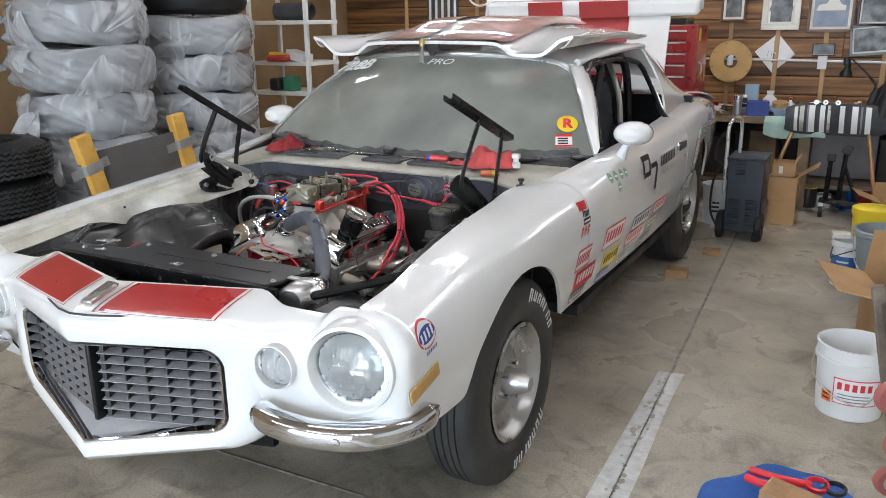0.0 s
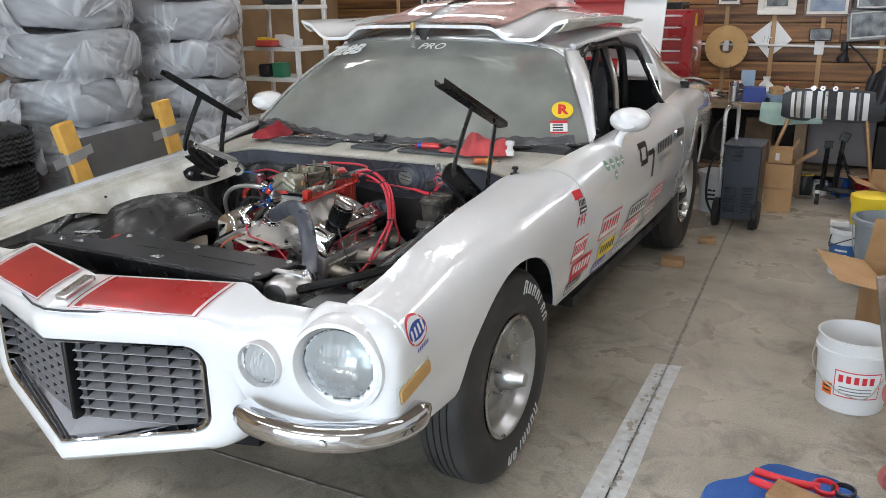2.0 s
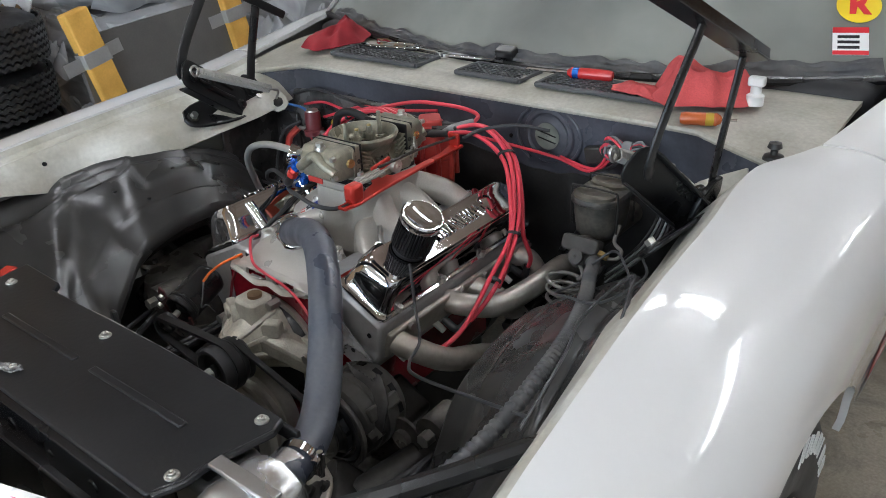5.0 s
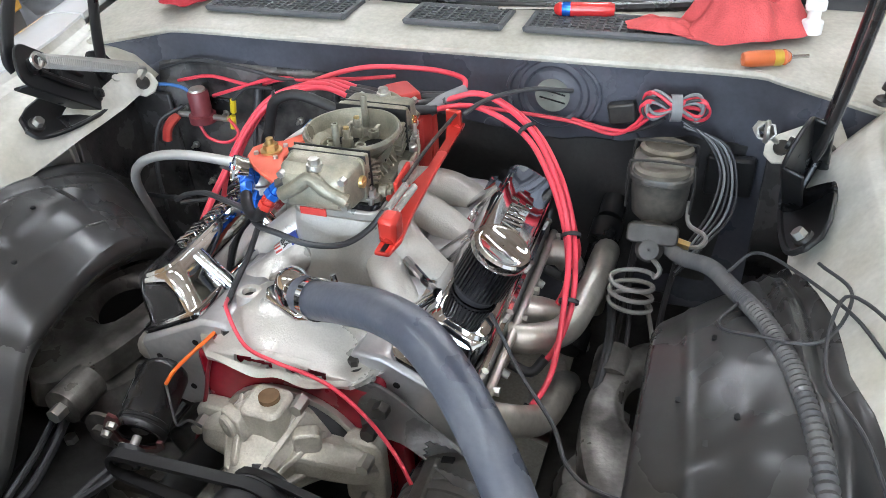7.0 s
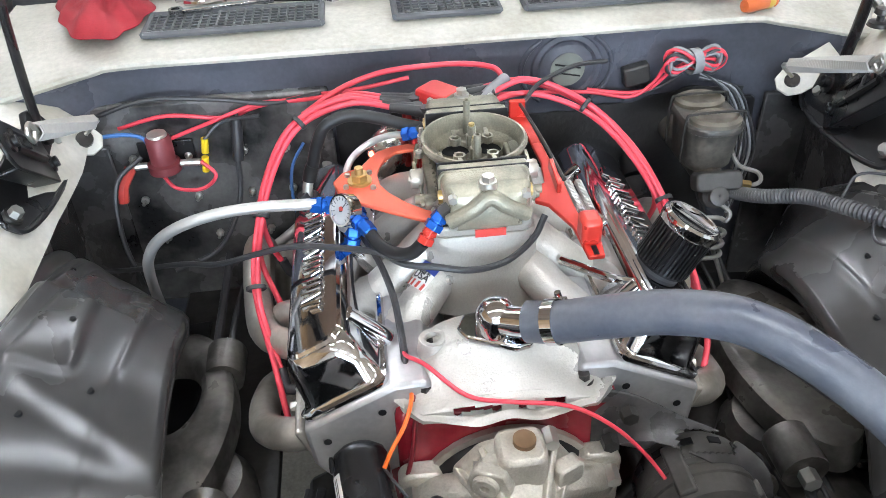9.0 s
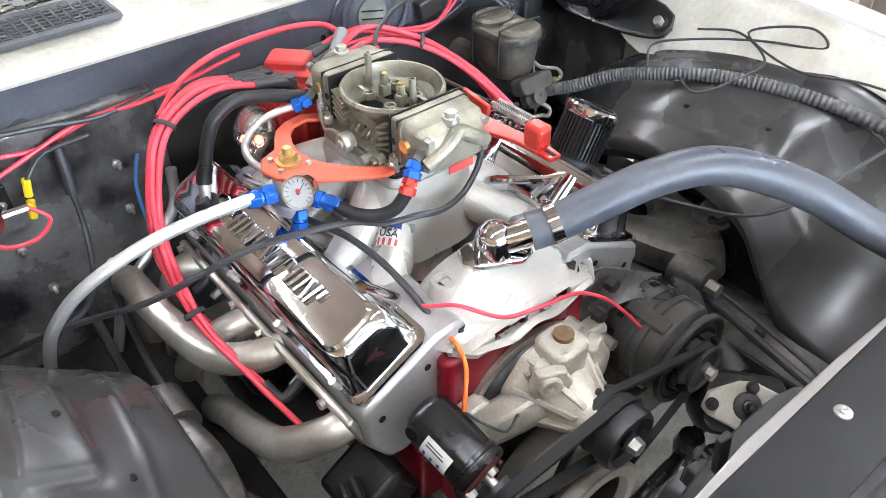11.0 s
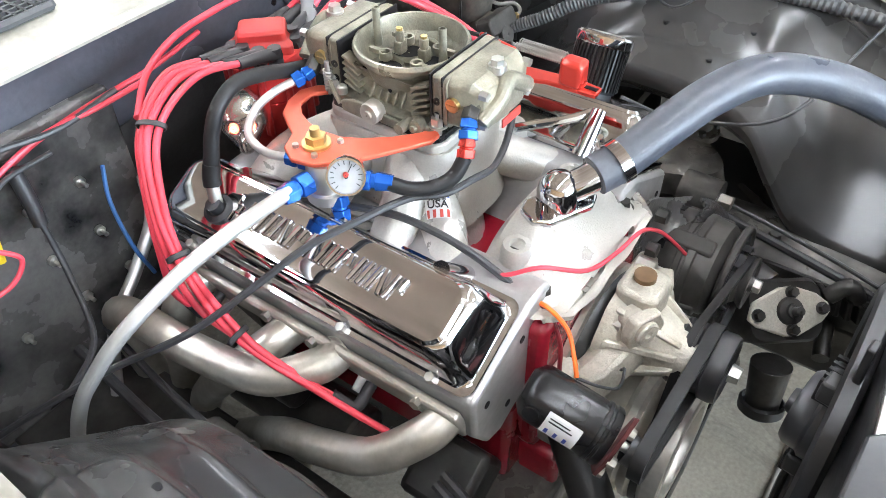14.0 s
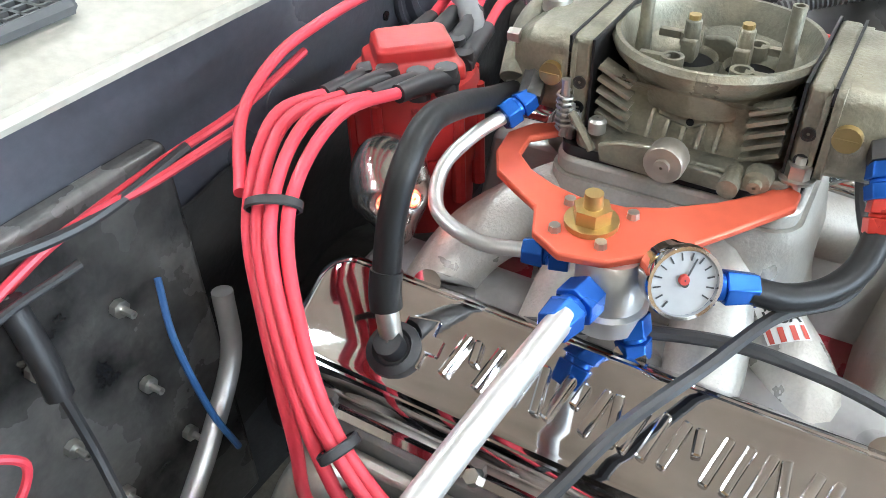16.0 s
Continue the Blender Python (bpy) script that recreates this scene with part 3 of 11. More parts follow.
def fender_skin(s):
    """Black domed inner fender over the front wheel, dented and creased."""
    rng = random.Random(4 if s > 0 else 9)
    creases = [(rng.uniform(-0.15, 0.32), rng.uniform(0.2, 0.8), rng.uniform(0.3, 1.2), rng.uniform(0.012, 0.024), rng.uniform(0.15, 0.4), rng.choice((-1, 1)) * rng.uniform(0.0012, 0.0030)) for _ in range(6)]

    def f(u, v):
        y = lerp(-0.50, 0.46, u)
        xi = (0.402 if s < 0 else 0.43) + 0.10 * max(0.0, (y - 0.22) / 0.24) ** 1.5
        zi, zo, xo = RIM_Z(y)[0], *((OUTER_Z(y)[0], OUTER_X(y)[0]) if s < 0 else DRIVER_EDGE(y))
        if v < 0.7:
            t = v / 0.7
            z = lerp(zo, zi, t) + 0.018 * math.sin(math.pi * t ** 0.65) * min(1.0, max(0.0, 0.4 + (y + 0.2) * 2))
            z -= 0.012 * math.exp(-((t - 0.14) / 0.045) ** 2)
            dx = 0.0
            for cy_, ct, sl, wd, ln, am in creases:
                a, b = (y - cy_), (t - ct) * 0.25
                across, along_ = a * math.cos(sl) + b * math.sin(sl), b * math.cos(sl) - a * math.sin(sl)
                z += am * math.exp(-(across / wd) ** 2 - (along_ / ln) ** 2) * math.sin(math.pi * t) ** 0.5
            for c0, am in ((0.24, 0.0045), (0.30, -0.004), (0.78, 0.003)):
                z += am * math.exp(-((t - c0 - 0.25 * (y - 0.1)) / 0.022) ** 2) * step(-0.2, 0.0, y) * step(0.42, 0.25, y)
            px = abs(lerp(xo, xi, t))
            if s < 0:
                d = max(abs(px - 0.528) - 0.030, 0.0) ** 2 + max(abs(y - 0.145) - 0.060, 0.0) ** 2
                z += 0.009 / (1 + (d / 0.00014) ** 3)
            z += 0.002 * math.sin(31 * y + 5 * t) * math.sin(17 * t - 9 * y) * math.sin(math.pi * t)
            return V((s * lerp(xo, xi, t), y, z))
        t = (v - 0.7) / 0.3
        return V((s * (xi - 0.006 + 0.04 * t), y, zi - 0.006 - min(0.02, t * 0.2) - 0.035 * t))
    return f


for s in (1, -1):
    part("inner_fender", thick(sheet(fender_skin(s), 190, 96), 0.004), PANEL_BLACK, car, "dusty black domed inner fender panel")
    skin = fender_skin(s)
    for x, y in ((0.50, 0.148), (0.47, 0.06), (0.53, 0.02)):
        p_ = min((skin((y + 0.50) / 0.96, k / 200) for k in range(139)), key=lambda q: abs(abs(q.x) - x))
        part("panel_hole", cyl(p_ + V((0, 0, -0.003)), p_ + V((0, 0, 0.0012)), 0.0045, 0.0045, 10), SHADE_BLACK, car)

# black panels that close the bay beside the firewall
for s in (1, -1):
    part("side_panel", box((0.010, 0.26, 0.42), (s * 0.63, 0.50, 0.50), (0, 0, -s * 8)), BLACK_DUST, car, "dusty black panel beside the firewall", bevel=0.003)
    part("side_panel", box((0.16, 0.010, 0.42), (s * 0.63, 0.575, 0.50)), BLACK_DUST, car, bevel=0.003)

# frame rails and cross member below
for s in (1, -1):
    part("frame_rail", box((0.09, 1.2, 0.12), (s * 0.40, 0.28, 0.30)), DARK_STEEL, car, "dark steel frame rail", bevel=0.012)
part("cross_member", box((0.74, 0.11, 0.12), (0, 0.02, 0.295)), ARM_DUST, car, "dusty grey front cross member", bevel=0.02)
for s in (1, -1):
    part("spring_tower", turned([(0.075, 0), (0.075, 0.10), (0.06, 0.13), (0.03, 0.135)], pose(s * 0.40, 0.09, 0.33), 28), ARM_DUST, car, "dusty grey spring pocket")
    part("tie_rod", tube([(s * 0.22, -0.13, 0.27), (s * 0.40, -0.10, 0.27), (s * 0.60, -0.08, 0.29)], 0.011, 10, 4), BLACK, car, "black tie rod")
    part("ball_joint", turned([(0.022, -0.03), (0.026, 0.0), (0.020, 0.022), (0.010, 0.028), (0.001, 0.028)], pose(s * 0.27, -0.125, 0.275), 20), BLACK_DUST, car)
    part("pivot_washer", turned([(0.034, 0), (0.034, 0.006), (0.016, 0.008), (0.016, 0.018), (0.001, 0.018)], face_pose((s * 0.315, -0.02, 0.455), (1, 0, 0), (0, 0, 1)), 26), ARM_DUST, car, "large pivot washer and nut")
    part("engine_mount", box((0.09, 0.09, 0.07), (s * 0.205, 0.07, 0.40), (0, s * 30, 0)), DARK_STEEL, car, "black engine mount", bevel=0.01)
part("centre_link", tube([(0.22, -0.13, 0.27), (0.0, -0.14, 0.255), (-0.22, -0.13, 0.27)], 0.013, 10, 4), BLACK, car, "black steering centre link")
part("transmission", cyl((0, 0.45, 0.42), (0, 0.80, 0.40), 0.16, 0.10, 24), DARK_STEEL, car, "dark bell housing")
for s in (1, -1):
    # an A-shaped pressing: two legs from the pivot shaft to the ball joint, a large oval opening between
    def arm(u, v):
        a = 2 * math.pi * u
        ca, sa = math.cos(a), math.sin(a)
        ox, oy = 0.442 + 0.040 * ca, 0.207 + 0.058 * sa
        wx, wy = 0.435 + 0.088 * math.copysign(abs(ca) ** 1.05, ca), 0.165 + 0.185 * math.copysign(abs(sa) ** 1.15, sa)
        k = 0.010 * min(1.0, 5 * v, 4 * (1 - v)) + 0.004 * math.cos(2 * a) - (0.034 if v > 0.97 else 0.016 if v < 0.03 else 0.0)
        return V((s * lerp(ox, wx, v), lerp(oy, wy, v), 0.500 + k + 0.02 * (0.185 - lerp(oy, wy, v))))
    part("control_arm", thick(sheet(arm, 64, 14), 0.005), ARM_DUST, car, "dusty grey pressed steel upper control arm")
    part("ball_joint", turned([(0.034, 0), (0.034, 0.010), (0.022, 0.016), (0.018, 0.030), (0.001, 0.034)], pose(s * 0.505, 0.06, 0.505), 24), ARM_DUST, car)
    for k in range(4):
        a = math.pi / 2 * k + 0.5
        part("arm_bolt", cyl((s * (0.505 + 0.026 * math.cos(a)), 0.06 + 0.026 * math.sin(a), 0.512), (s * (0.505 + 0.026 * math.cos(a)), 0.06 + 0.026 * math.sin(a), 0.524), 0.007, 0.0065, 6), DARK_STEEL, car)
    for y in (0.0, 0.27):
        part("arm_bushing", cyl((s * 0.375, y - 0.03, 0.49), (s * 0.375, y + 0.03, 0.49), 0.030, 0.030, 18), ARM_DUST, car)
        part("arm_bolt", cyl((s * 0.375, y + (0.05 if y > 0 else -0.05), 0.49), (s * 0.375, y, 0.49), 0.012, 0.012, 6), BOLT, car)
    part("coil_spring", tube([(s * (0.52 + 0.045 * math.cos(k * 1.0)), 0.06 + 0.045 * math.sin(k * 1.0), 0.28 + 0.006 * k) for k in range(30)], 0.008, 6, 2), BLACK, car)

# Added dark sheets: they stand for the shade seen through the arms' openings.
for s in (1, -1):
    part("splash_shield", box((0.26, 0.62, 0.008), (s * 0.565, 0.16, 0.395), (0, s * 6, 0)), RUBBER, car, "dark sheet added below the control arm to darken its opening", bevel=0.002)

# radiator support and cover
COVER = pbr("black_cover_panel", (0.013, 0.0135, 0.015), 0.33, var=0.14, bump=0.12, scale=5, second=(0.019, 0.019, 0.020), spec=0.42, rvar=0.08)
bm = slab([(-0.47, -0.492), (0.380, -0.492), (0.396, -0.455), (0.396, -0.42), (0.413, -0.343), (0.405, -0.322), (0.20, -0.314), (-0.135, -0.318), (-0.150, -0.300), (-0.262, -0.296), (-0.245, -0.395), (-0.47, -0.425)], 0.012, pose(0, 0, 0.721))
part("radiator_cover", bm, COVER, car, "black sheet metal cover over the radiator", bevel=0.003)
bm = bmesh.new()
bx(bm, (0.90, 0.012, 0.075), (-0.025, -0.497, 0.692))
bx(bm, (0.26, 0.006, 0.02), (0.30, -0.322, 0.714))
for k in range(9):
    cy(bm, (-0.38 + 0.095 * k, -0.505, 0.70), (-0.38 + 0.095 * k, -0.500, 0.70), 0.010 if k % 2 else 0.006, seg=12)
part("cover_lip", bm, BLACK, car, "stamped black lip with holes", bevel=0.002)
part("cover_bead", tube([(0.384, -0.488, 0.729), (0.397, -0.455, 0.729), (0.397, -0.42, 0.729), (0.413, -0.345, 0.729)], 0.0045, 8, 5), COVER, car)
for x in (-0.02, 0.22):
    part("cover_rib", box((0.20, 0.012, 0.004), (x, -0.40, 0.734)), COVER, car, bevel=0.0019)
for x, y in ((0.38, -0.458), (0.03, -0.46), (-0.38, -0.452), (0.388, -0.34), (-0.215, -0.345), (0.06, -0.345)):
    part("cover_fastener", turned([(0.0125, 0), (0.012, 0.002), (0.007, 0.003), (0.007, 0.006), (0.004, 0.007), (0.001, 0.005)], pose(x, y, 0.733) @ Matrix.Diagonal((0.72, 0.72, 0.9, 1)), 14), BOLT, car)
bm = bmesh.new()
bx(bm, (1.36, 0.02, 0.26), (0, -0.505, 0.545))
bx(bm, (0.13, 0.16, 0.02), (0.61, -0.42, 0.675), (0, 8, 0))
bx(bm, (0.13, 0.16, 0.02), (-0.61, -0.42, 0.675), (0, -8, 0))
part("radiator_support", bm, BLACK, car, "black radiator support panel", bevel=0.004)
for s in (1, -1):
    part("support_brace", tube([(s * 0.47, -0.47, 0.70), (s * 0.595, -0.295, 0.712), (s * 0.725, -0.105, 0.735)], 0.013, 8), BLACK, car, "black diagonal brace rod")
    part("brace_foot", box((0.034, 0.040, 0.012), (s * 0.730, -0.092, 0.742), (0, -s * 25, s * 20)), BLACK, car, bevel=0.004)
    part("brace_bolt", turned([(0.010, 0), (0.010, 0.006), (0.001, 0.007)], pose(s * 0.730, -0.092, 0.748), 6), BOLT, car)

FOIL = pbr("crinkled_clear_tape", (0.55, 0.55, 0.54), 0.18, 0.3, var=0.2, bump=0.6, grain=160, scale=40, second=(0.06, 0.06, 0.06), dist=0.004)
for x, y, w, l, a in ((-0.362, -0.372, 0.085, 0.030, 25), (-0.300, -0.455, 0.040, 0.020, 10), (0.03, -0.463, 0.045, 0.018, 20)):
    scrap = sheet(lambda u, v: pose(x, y, 0.7345, 0, 0, a) @ V(((u - 0.5) * w * (1 - 0.4 * abs(2 * v - 1) * u), (v - 0.5) * l * (1 - 0.6 * abs(2 * u - 1) ** 2), 0.003 + 0.003 * noise.noise(V((70 * u * w * 10, 40 * v, x * 9))))), 20, 8)
    tagged(part("tape_scrap", thick(scrap, 0.0006), FOIL), "crinkled scrap of clear tape on the black cover", "tape", "tape scraps on the cover")

# firewall, cowl
def firewall(u, v):
    x = lerp(-0.70, 0.70, u)
    ed = max(0.0, abs(x) - 0.50) / 0.2
    return V((x, 0.605 + 0.03 * v - 0.05 * ed, lerp(0.838 - 0.035 * ed, 0.30, v)))


part("firewall", thick(sheet(firewall, 40, 20, None), 0.008), FIREWALL, car, "dark blue-grey firewall with a round opening")
part("firewall_opening", turned([(0.062, 0.0), (0.058, 0.006), (0.05, 0.007), (0.045, 0.003), (0.036, 0.004), (0.028, 0.006), (0.026, -0.03)], face_pose((0.205, 0.602, 0.772), (1, 0, 0), (0, 0, 1)), 32), FIREWALL, car, "pressed ring around a round hole")
part("firewall_window", turned([(0.029, 0.0035), (0.001, 0.0035)], face_pose((0.205, 0.596, 0.772), (1, 0, 0), (0, 0, 1)), 28), pbr("dull_green_disc", (0.20, 0.21, 0.18), 0.4, var=0.2, bump=0.1, scale=30, second=(0.11, 0.115, 0.10)), car, "dull greenish disc seen through the round hole")
for z in (0.764, 0.778):
    part("disc_line", box((0.044, 0.002, 0.002), (0.205, 0.5915, z), (0, 12, 0)), SHADE_BLACK, car)
for x, z in ((-0.53, 0.787), (-0.46, 0.80), (-0.116, 0.816), (-0.13, 0.80), (-0.09, 0.80), (0.08, 0.79), (0.298, 0.80), (0.11, 0.755), (-0.3, 0.80), (0.45, 0.80)):
    part("firewall_plug", cyl((x, 0.6035, z), (x, 0.600, z), 0.005, 0.005, 8), BLACK, car)
for x0, sg in ((0.135, -1), (0.275, 1)):
    for k in range(2):
        r0 = 0.055 + 0.022 * k
        ridge = [(0.205 + sg * r0 * math.cos(a), 0.600 - 0.001 * k, 0.770 + 0.85 * r0 * math.sin(a)) for a in [math.radians(-55 + 22 * j) for j in range(6)]]
        part("firewall_ridge", tube(ridge, 0.0045, 8, 4), FIREWALL, car)
for x, z, w in ((0.33, 0.70, 0.05), (0.52, 0.735, 0.06), (0.10, 0.70, 0.04), (-0.05, 0.735, 0.05)):
    part("firewall_boss", turned([(w * 0.5, 0), (w * 0.42, 0.006), (w * 0.2, 0.008), (0.001, 0.008)], face_pose((x, 0.607, z), (1, 0, 0), (0, 0, 1)), 24), FIREWALL, car)
HEATER = pbr("smeared_black_plate", (0.016, 0.016, 0.017), 0.24, var=0.2, bump=0.4, scale=11, second=(0.13, 0.125, 0.12), rvar=0.35)
part("heater_cover", box((0.40, 0.02, 0.40), (-0.39, 0.594, 0.575)), HEATER, car, "dusty black heater box cover plate with bolts", bevel=0.006)
for x in (-0.52, -0.43, -0.34, -0.27):
    for z in (0.68, 0.60, 0.52):
        part("cover_stud", turned([(0.007, 0), (0.007, 0.006), (0.003, 0.007), (0.003, 0.018), (0.001, 0.018)], face_pose((x + 0.02 * (z < 0.6), 0.583, z), (1, 0, 0), (0, 0, 1)), 8), BOLT, car)


def cowl(u, v):
    x = lerp(-0.735, 0.735, u)
    ed = max(0.0, abs(x) - 0.52) / 0.2
    y0 = 0.594 - 0.055 * ed
    y1 = 0.775 + 0.17 * (x / 0.78) ** 2
    return V((x, lerp(y0, y1, v), 0.842 - 0.03 * ed * (1 - v) + 0.012 * math.sin(math.pi * v) + 0.012 * v))


# Mottled near-black sheet over the lower firewall, with a wavy top edge.
LOW_BLACK = pbr("mottled_lower_black", (0.012, 0.012, 0.013), 0.5, var=0.2, bump=0.5, scale=10, second=(0.030, 0.029, 0.028), rvar=0.2)
part("lower_firewall", thick(sheet(lambda u, v: V((lerp(-0.185, 0.56, u), 0.601 + 0.03 * v, lerp(0.705 + 0.012 * math.sin(9 * u) + 0.008 * noise.noise(V((14 * u, 0, 2))), 0.32, v))), 60, 10), 0.003), LOW_BLACK, car, "mottled black sheet over the lower firewall")
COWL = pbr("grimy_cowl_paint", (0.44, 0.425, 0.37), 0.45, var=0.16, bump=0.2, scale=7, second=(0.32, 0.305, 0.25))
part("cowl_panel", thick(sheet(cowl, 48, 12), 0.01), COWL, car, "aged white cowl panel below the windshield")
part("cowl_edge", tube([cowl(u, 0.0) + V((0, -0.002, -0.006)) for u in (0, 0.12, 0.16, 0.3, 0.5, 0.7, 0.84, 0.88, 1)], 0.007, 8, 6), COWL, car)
VENT = pbr("black_vent_mesh", (0.075, 0.077, 0.080), 0.5, var=0.1, bump=0.1)
for x0, x1, nx in ((-0.47, -0.19, 20), (-0.07, 0.10, 12), (0.145, 0.435, 21)):
    vent = new("cowl_vent")
    vent.parent = car
    tagged(vent, "black plastic vent grille set in the cowl")
    bm = bmesh.new()
    y0, y1 = 0.645, 0.735
    for a, b in (((x0, y0), (x1, y0)), ((x0, y1), (x1, y1)), ((x0, y0), (x0, y1)), ((x1, y0), (x1, y1))):
        tu(bm, [(a[0], a[1], 0.862), (b[0], b[1], 0.862)], 0.006, 6, 2)
    part("vent_frame", bm, VENT, vent)
    bm = bmesh.new()
    for k in range(1, nx):
        bx(bm, (0.0032, y1 - y0, 0.006), (lerp(x0, x1, k / nx), (y0 + y1) / 2, 0.862))
    for k in range(1, 7):
        bx(bm, (x1 - x0, 0.0036, 0.006), ((x0 + x1) / 2, lerp(y0, y1, k / 7), 0.862))
    part("vent_mesh", bm, VENT, vent, smooth=False)
    # black sheet paints in the shade below the mesh
    part("vent_shade", box((x1 - x0, y1 - y0, 0.002), ((x0 + x1) / 2, (y0 + y1) / 2, 0.8595)), SHADE_BLACK, vent)

# windshield and greenhouse
def screen(u, v):
    x = lerp(-1, 1, u)
    b = V((0.80 * x, 0.775 + 0.195 * x * x, 0.862 + 0.023 * x * x))
    t = V((0.56 * x, 1.255 + 0.06 * x * x, 1.25 - 0.03 * x * x - 0.02 * x ** 8))
    p = b.lerp(t, v)
    p.z += 0.035 * math.sin(math.pi * v) * (1 - 0.4 * x * x)
    p.y -= 0.01 * math.sin(math.pi * v)
    return p


# The film is dust plus a grey reflection painted in by its high alpha.
GLASS = glassy("dusty_glass_with_reflection", (0.40, 0.41, 0.37), 0.05, 0.58, (0.62, 0.68, 0.64))
ws = part("windshield", sheet(screen, 28, 16), GLASS, car, "dusty greenish windshield, reflection painted into its film, with number and sponsor stickers")
ws.visible_shadow = False
for s in (1, -1):
    u = 1 if s > 0 else 0
    def pillar(a, b):
        p = screen(u, b)
        q = V((s * 0.80, 1.03, 0.92)).lerp(V((s * 0.602, 1.43, 1.195)), b) + V((s * 0.01, 0.0, 0.012)) * math.sin(math.pi * b)
        return p.lerp(q, a) + V((s * 0.012, -0.006, 0.010)) * math.sin(math.pi * lerp(0.15, 0.95, a))
    part("a_pillar", thick(sheet(pillar, 8, 16), 0.02), WHITE, car, "white windshield pillar", bevel=0.006)
    part("a_pillar_trim", tube([screen(u, v) + V((0.002 * s, -0.006, 0.006)) for v in (0.0, 0.3, 0.6, 0.97)], 0.006, 6, 5), ALU_BRIGHT, car, "bright windshield side trim")
    # the glass corner is rounded off by the pillar's root
    part("pillar_corner", thick(sheet(lambda a, b: screen(0.5 + s * 0.5, 0.93).lerp(screen(0.5 + s * 0.5, 1.0), b).lerp(screen(0.5 + s * 0.44, 1.0), a * b) + V((0, -0.004, 0.006)), 6, 6), 0.008), WHITE, car)
part("windshield_header", tube([screen(u, 1.0) + V((0, 0.01, 0.004)) for u in (0, 0.15, 0.35, 0.5, 0.65, 0.85, 1)], 0.016, 8, 5), ALU_BRIGHT, car, "bright windshield top trim")
# crumpled black cover on the dashboard, behind the glass
def dash_cover(u, v):
    x = lerp(-0.74, 0.74, u)
    p = screen(0.5 + x / 1.6, 0.04)
    w = 0.5 + 0.5 * noise.noise(V((9 * x, 6 * v, 1.7))) + 0.35 * noise.noise(V((26 * x, 14 * v, 4.1)))
    return V((x, p.y + 0.028 + 0.30 * v, 0.872 + 0.045 * w * math.sin(math.pi * min(1.0, 0.12 + v))))


part("dash_cover", thick(sheet(dash_cover, 150, 34), 0.003), pbr("crumpled_black_sheet", (0.012, 0.013, 0.013), 0.33, var=0.1, bump=0.1), car, "crumpled black sheet on the dashboard")
part("windshield_seal", tube([screen(u, 0.0) + V((0, -0.01, -0.004)) for u in (0, 0.15, 0.35, 0.5, 0.65, 0.85, 1)], 0.010, 8, 5), BLACK, car)


def roof(u, v):
    x = lerp(-1, 1, u)
    y = lerp(1.262 + 0.07 * x * x, 2.75, v)
    drop = max(0.0, (y - 2.1) / 0.65) ** 1.7 * 0.19
    w = 0.575 + 0.075 * step(1.3, 2.0, y) - 0.04 * max(0, y - 2.1)
    return V((w * x, y, 1.262 - 0.030 * x * x - 0.018 * abs(x) ** 8 + 0.055 * math.sin(math.pi * min(1.0, v * 1.25) * 0.75) - drop))


def badge_patch(f, a0, b0, da, db, s):
    """A small oval patch lying on a curved panel."""
    bm = sheet(lambda u, v: f(a0 + da * v * math.cos(2 * math.pi * u), b0 + db * v * math.sin(2 * math.pi * u)) + V((s * 0.012, 0, 0.004)), 24, 3)
    return bm


part("roof", thick(sheet(roof, 30, 30), 0.012), WHITE, car, "white roof panel")
for s in (1, -1):
    u = 1 if s > 0 else 0

    def cpil(a, b):
        top = roof(u, lerp(0.58, 1.0, a))
        low = V((s * lerp(0.815, 0.74, a), lerp(2.08, 3.05, a), lerp(0.895, 0.955, a)))
        p = top.lerp(low, b)
        p.x += s * 0.035 * math.sin(math.pi * b)
        p.z -= 0.03 * a * math.sin(math.pi * b)
        return p
    part("c_pillar", thick(sheet(cpil, 20, 14), 0.01), WHITE, car, "white rear roof pillar with stickers")
    part("pillar_sticker", badge_patch(cpil, 0.30, 0.22, 0.075, 0.10, s), FADED_GLARE_RED, car, "faded red oval sticker")
    part("window_post", tube([(s * 0.70, 1.66, 0.93), (s * 0.66, 1.74, 1.06), (s * 0.57, 1.86, 1.20)], 0.013, 8, 5), BOLT, car, "worn steel window post")
    part("window_post", tube([(s * 0.675, 1.69, 0.93), (s * 0.635, 1.77, 1.06), (s * 0.55, 1.89, 1.20)], 0.022, 8, 5), BLACK, car, "black window post")
    rail = [roof(u, v) for v in (0.03, 0.15, 0.3, 0.45, 0.6)]
    part("roof_rail", tube(rail, 0.016, 8, 4), WHITE, car)
    part("window_frame", tube([(s * 0.80, 1.035, 0.92), (s * 0.705, 1.235, 1.062), (s * 0.610, 1.43, 1.186), (s * 0.622, 1.60, 1.212), (s * 0.632, 1.80, 1.218), (s * 0.645, 2.0, 1.20), (s * 0.655, 2.14, 1.165), (s * 0.735, 2.09, 1.05), (s * 0.79, 2.05, 0.96), (s * 0.822, 2.10, 0.90)], 0.012, 8, 8), BLACK, car, "black window frame")
    part("drip_trim", tube([(s * 0.662, 2.155, 1.165), (s * 0.742, 2.105, 1.05), (s * 0.798, 2.065, 0.96)], 0.006, 6, 6), ALU_BRIGHT, car, "bright trim along the rear window edge")
part("rear_deck", thick(sheet(lambda u, v: V((lerp(-0.74, 0.74, u), lerp(2.7, 3.86, v), 0.98 - 0.12 * v ** 2 + 0.03 * (1 - (2 * u - 1) ** 2))), 12, 12), 0.01), WHITE, car, "white rear deck")
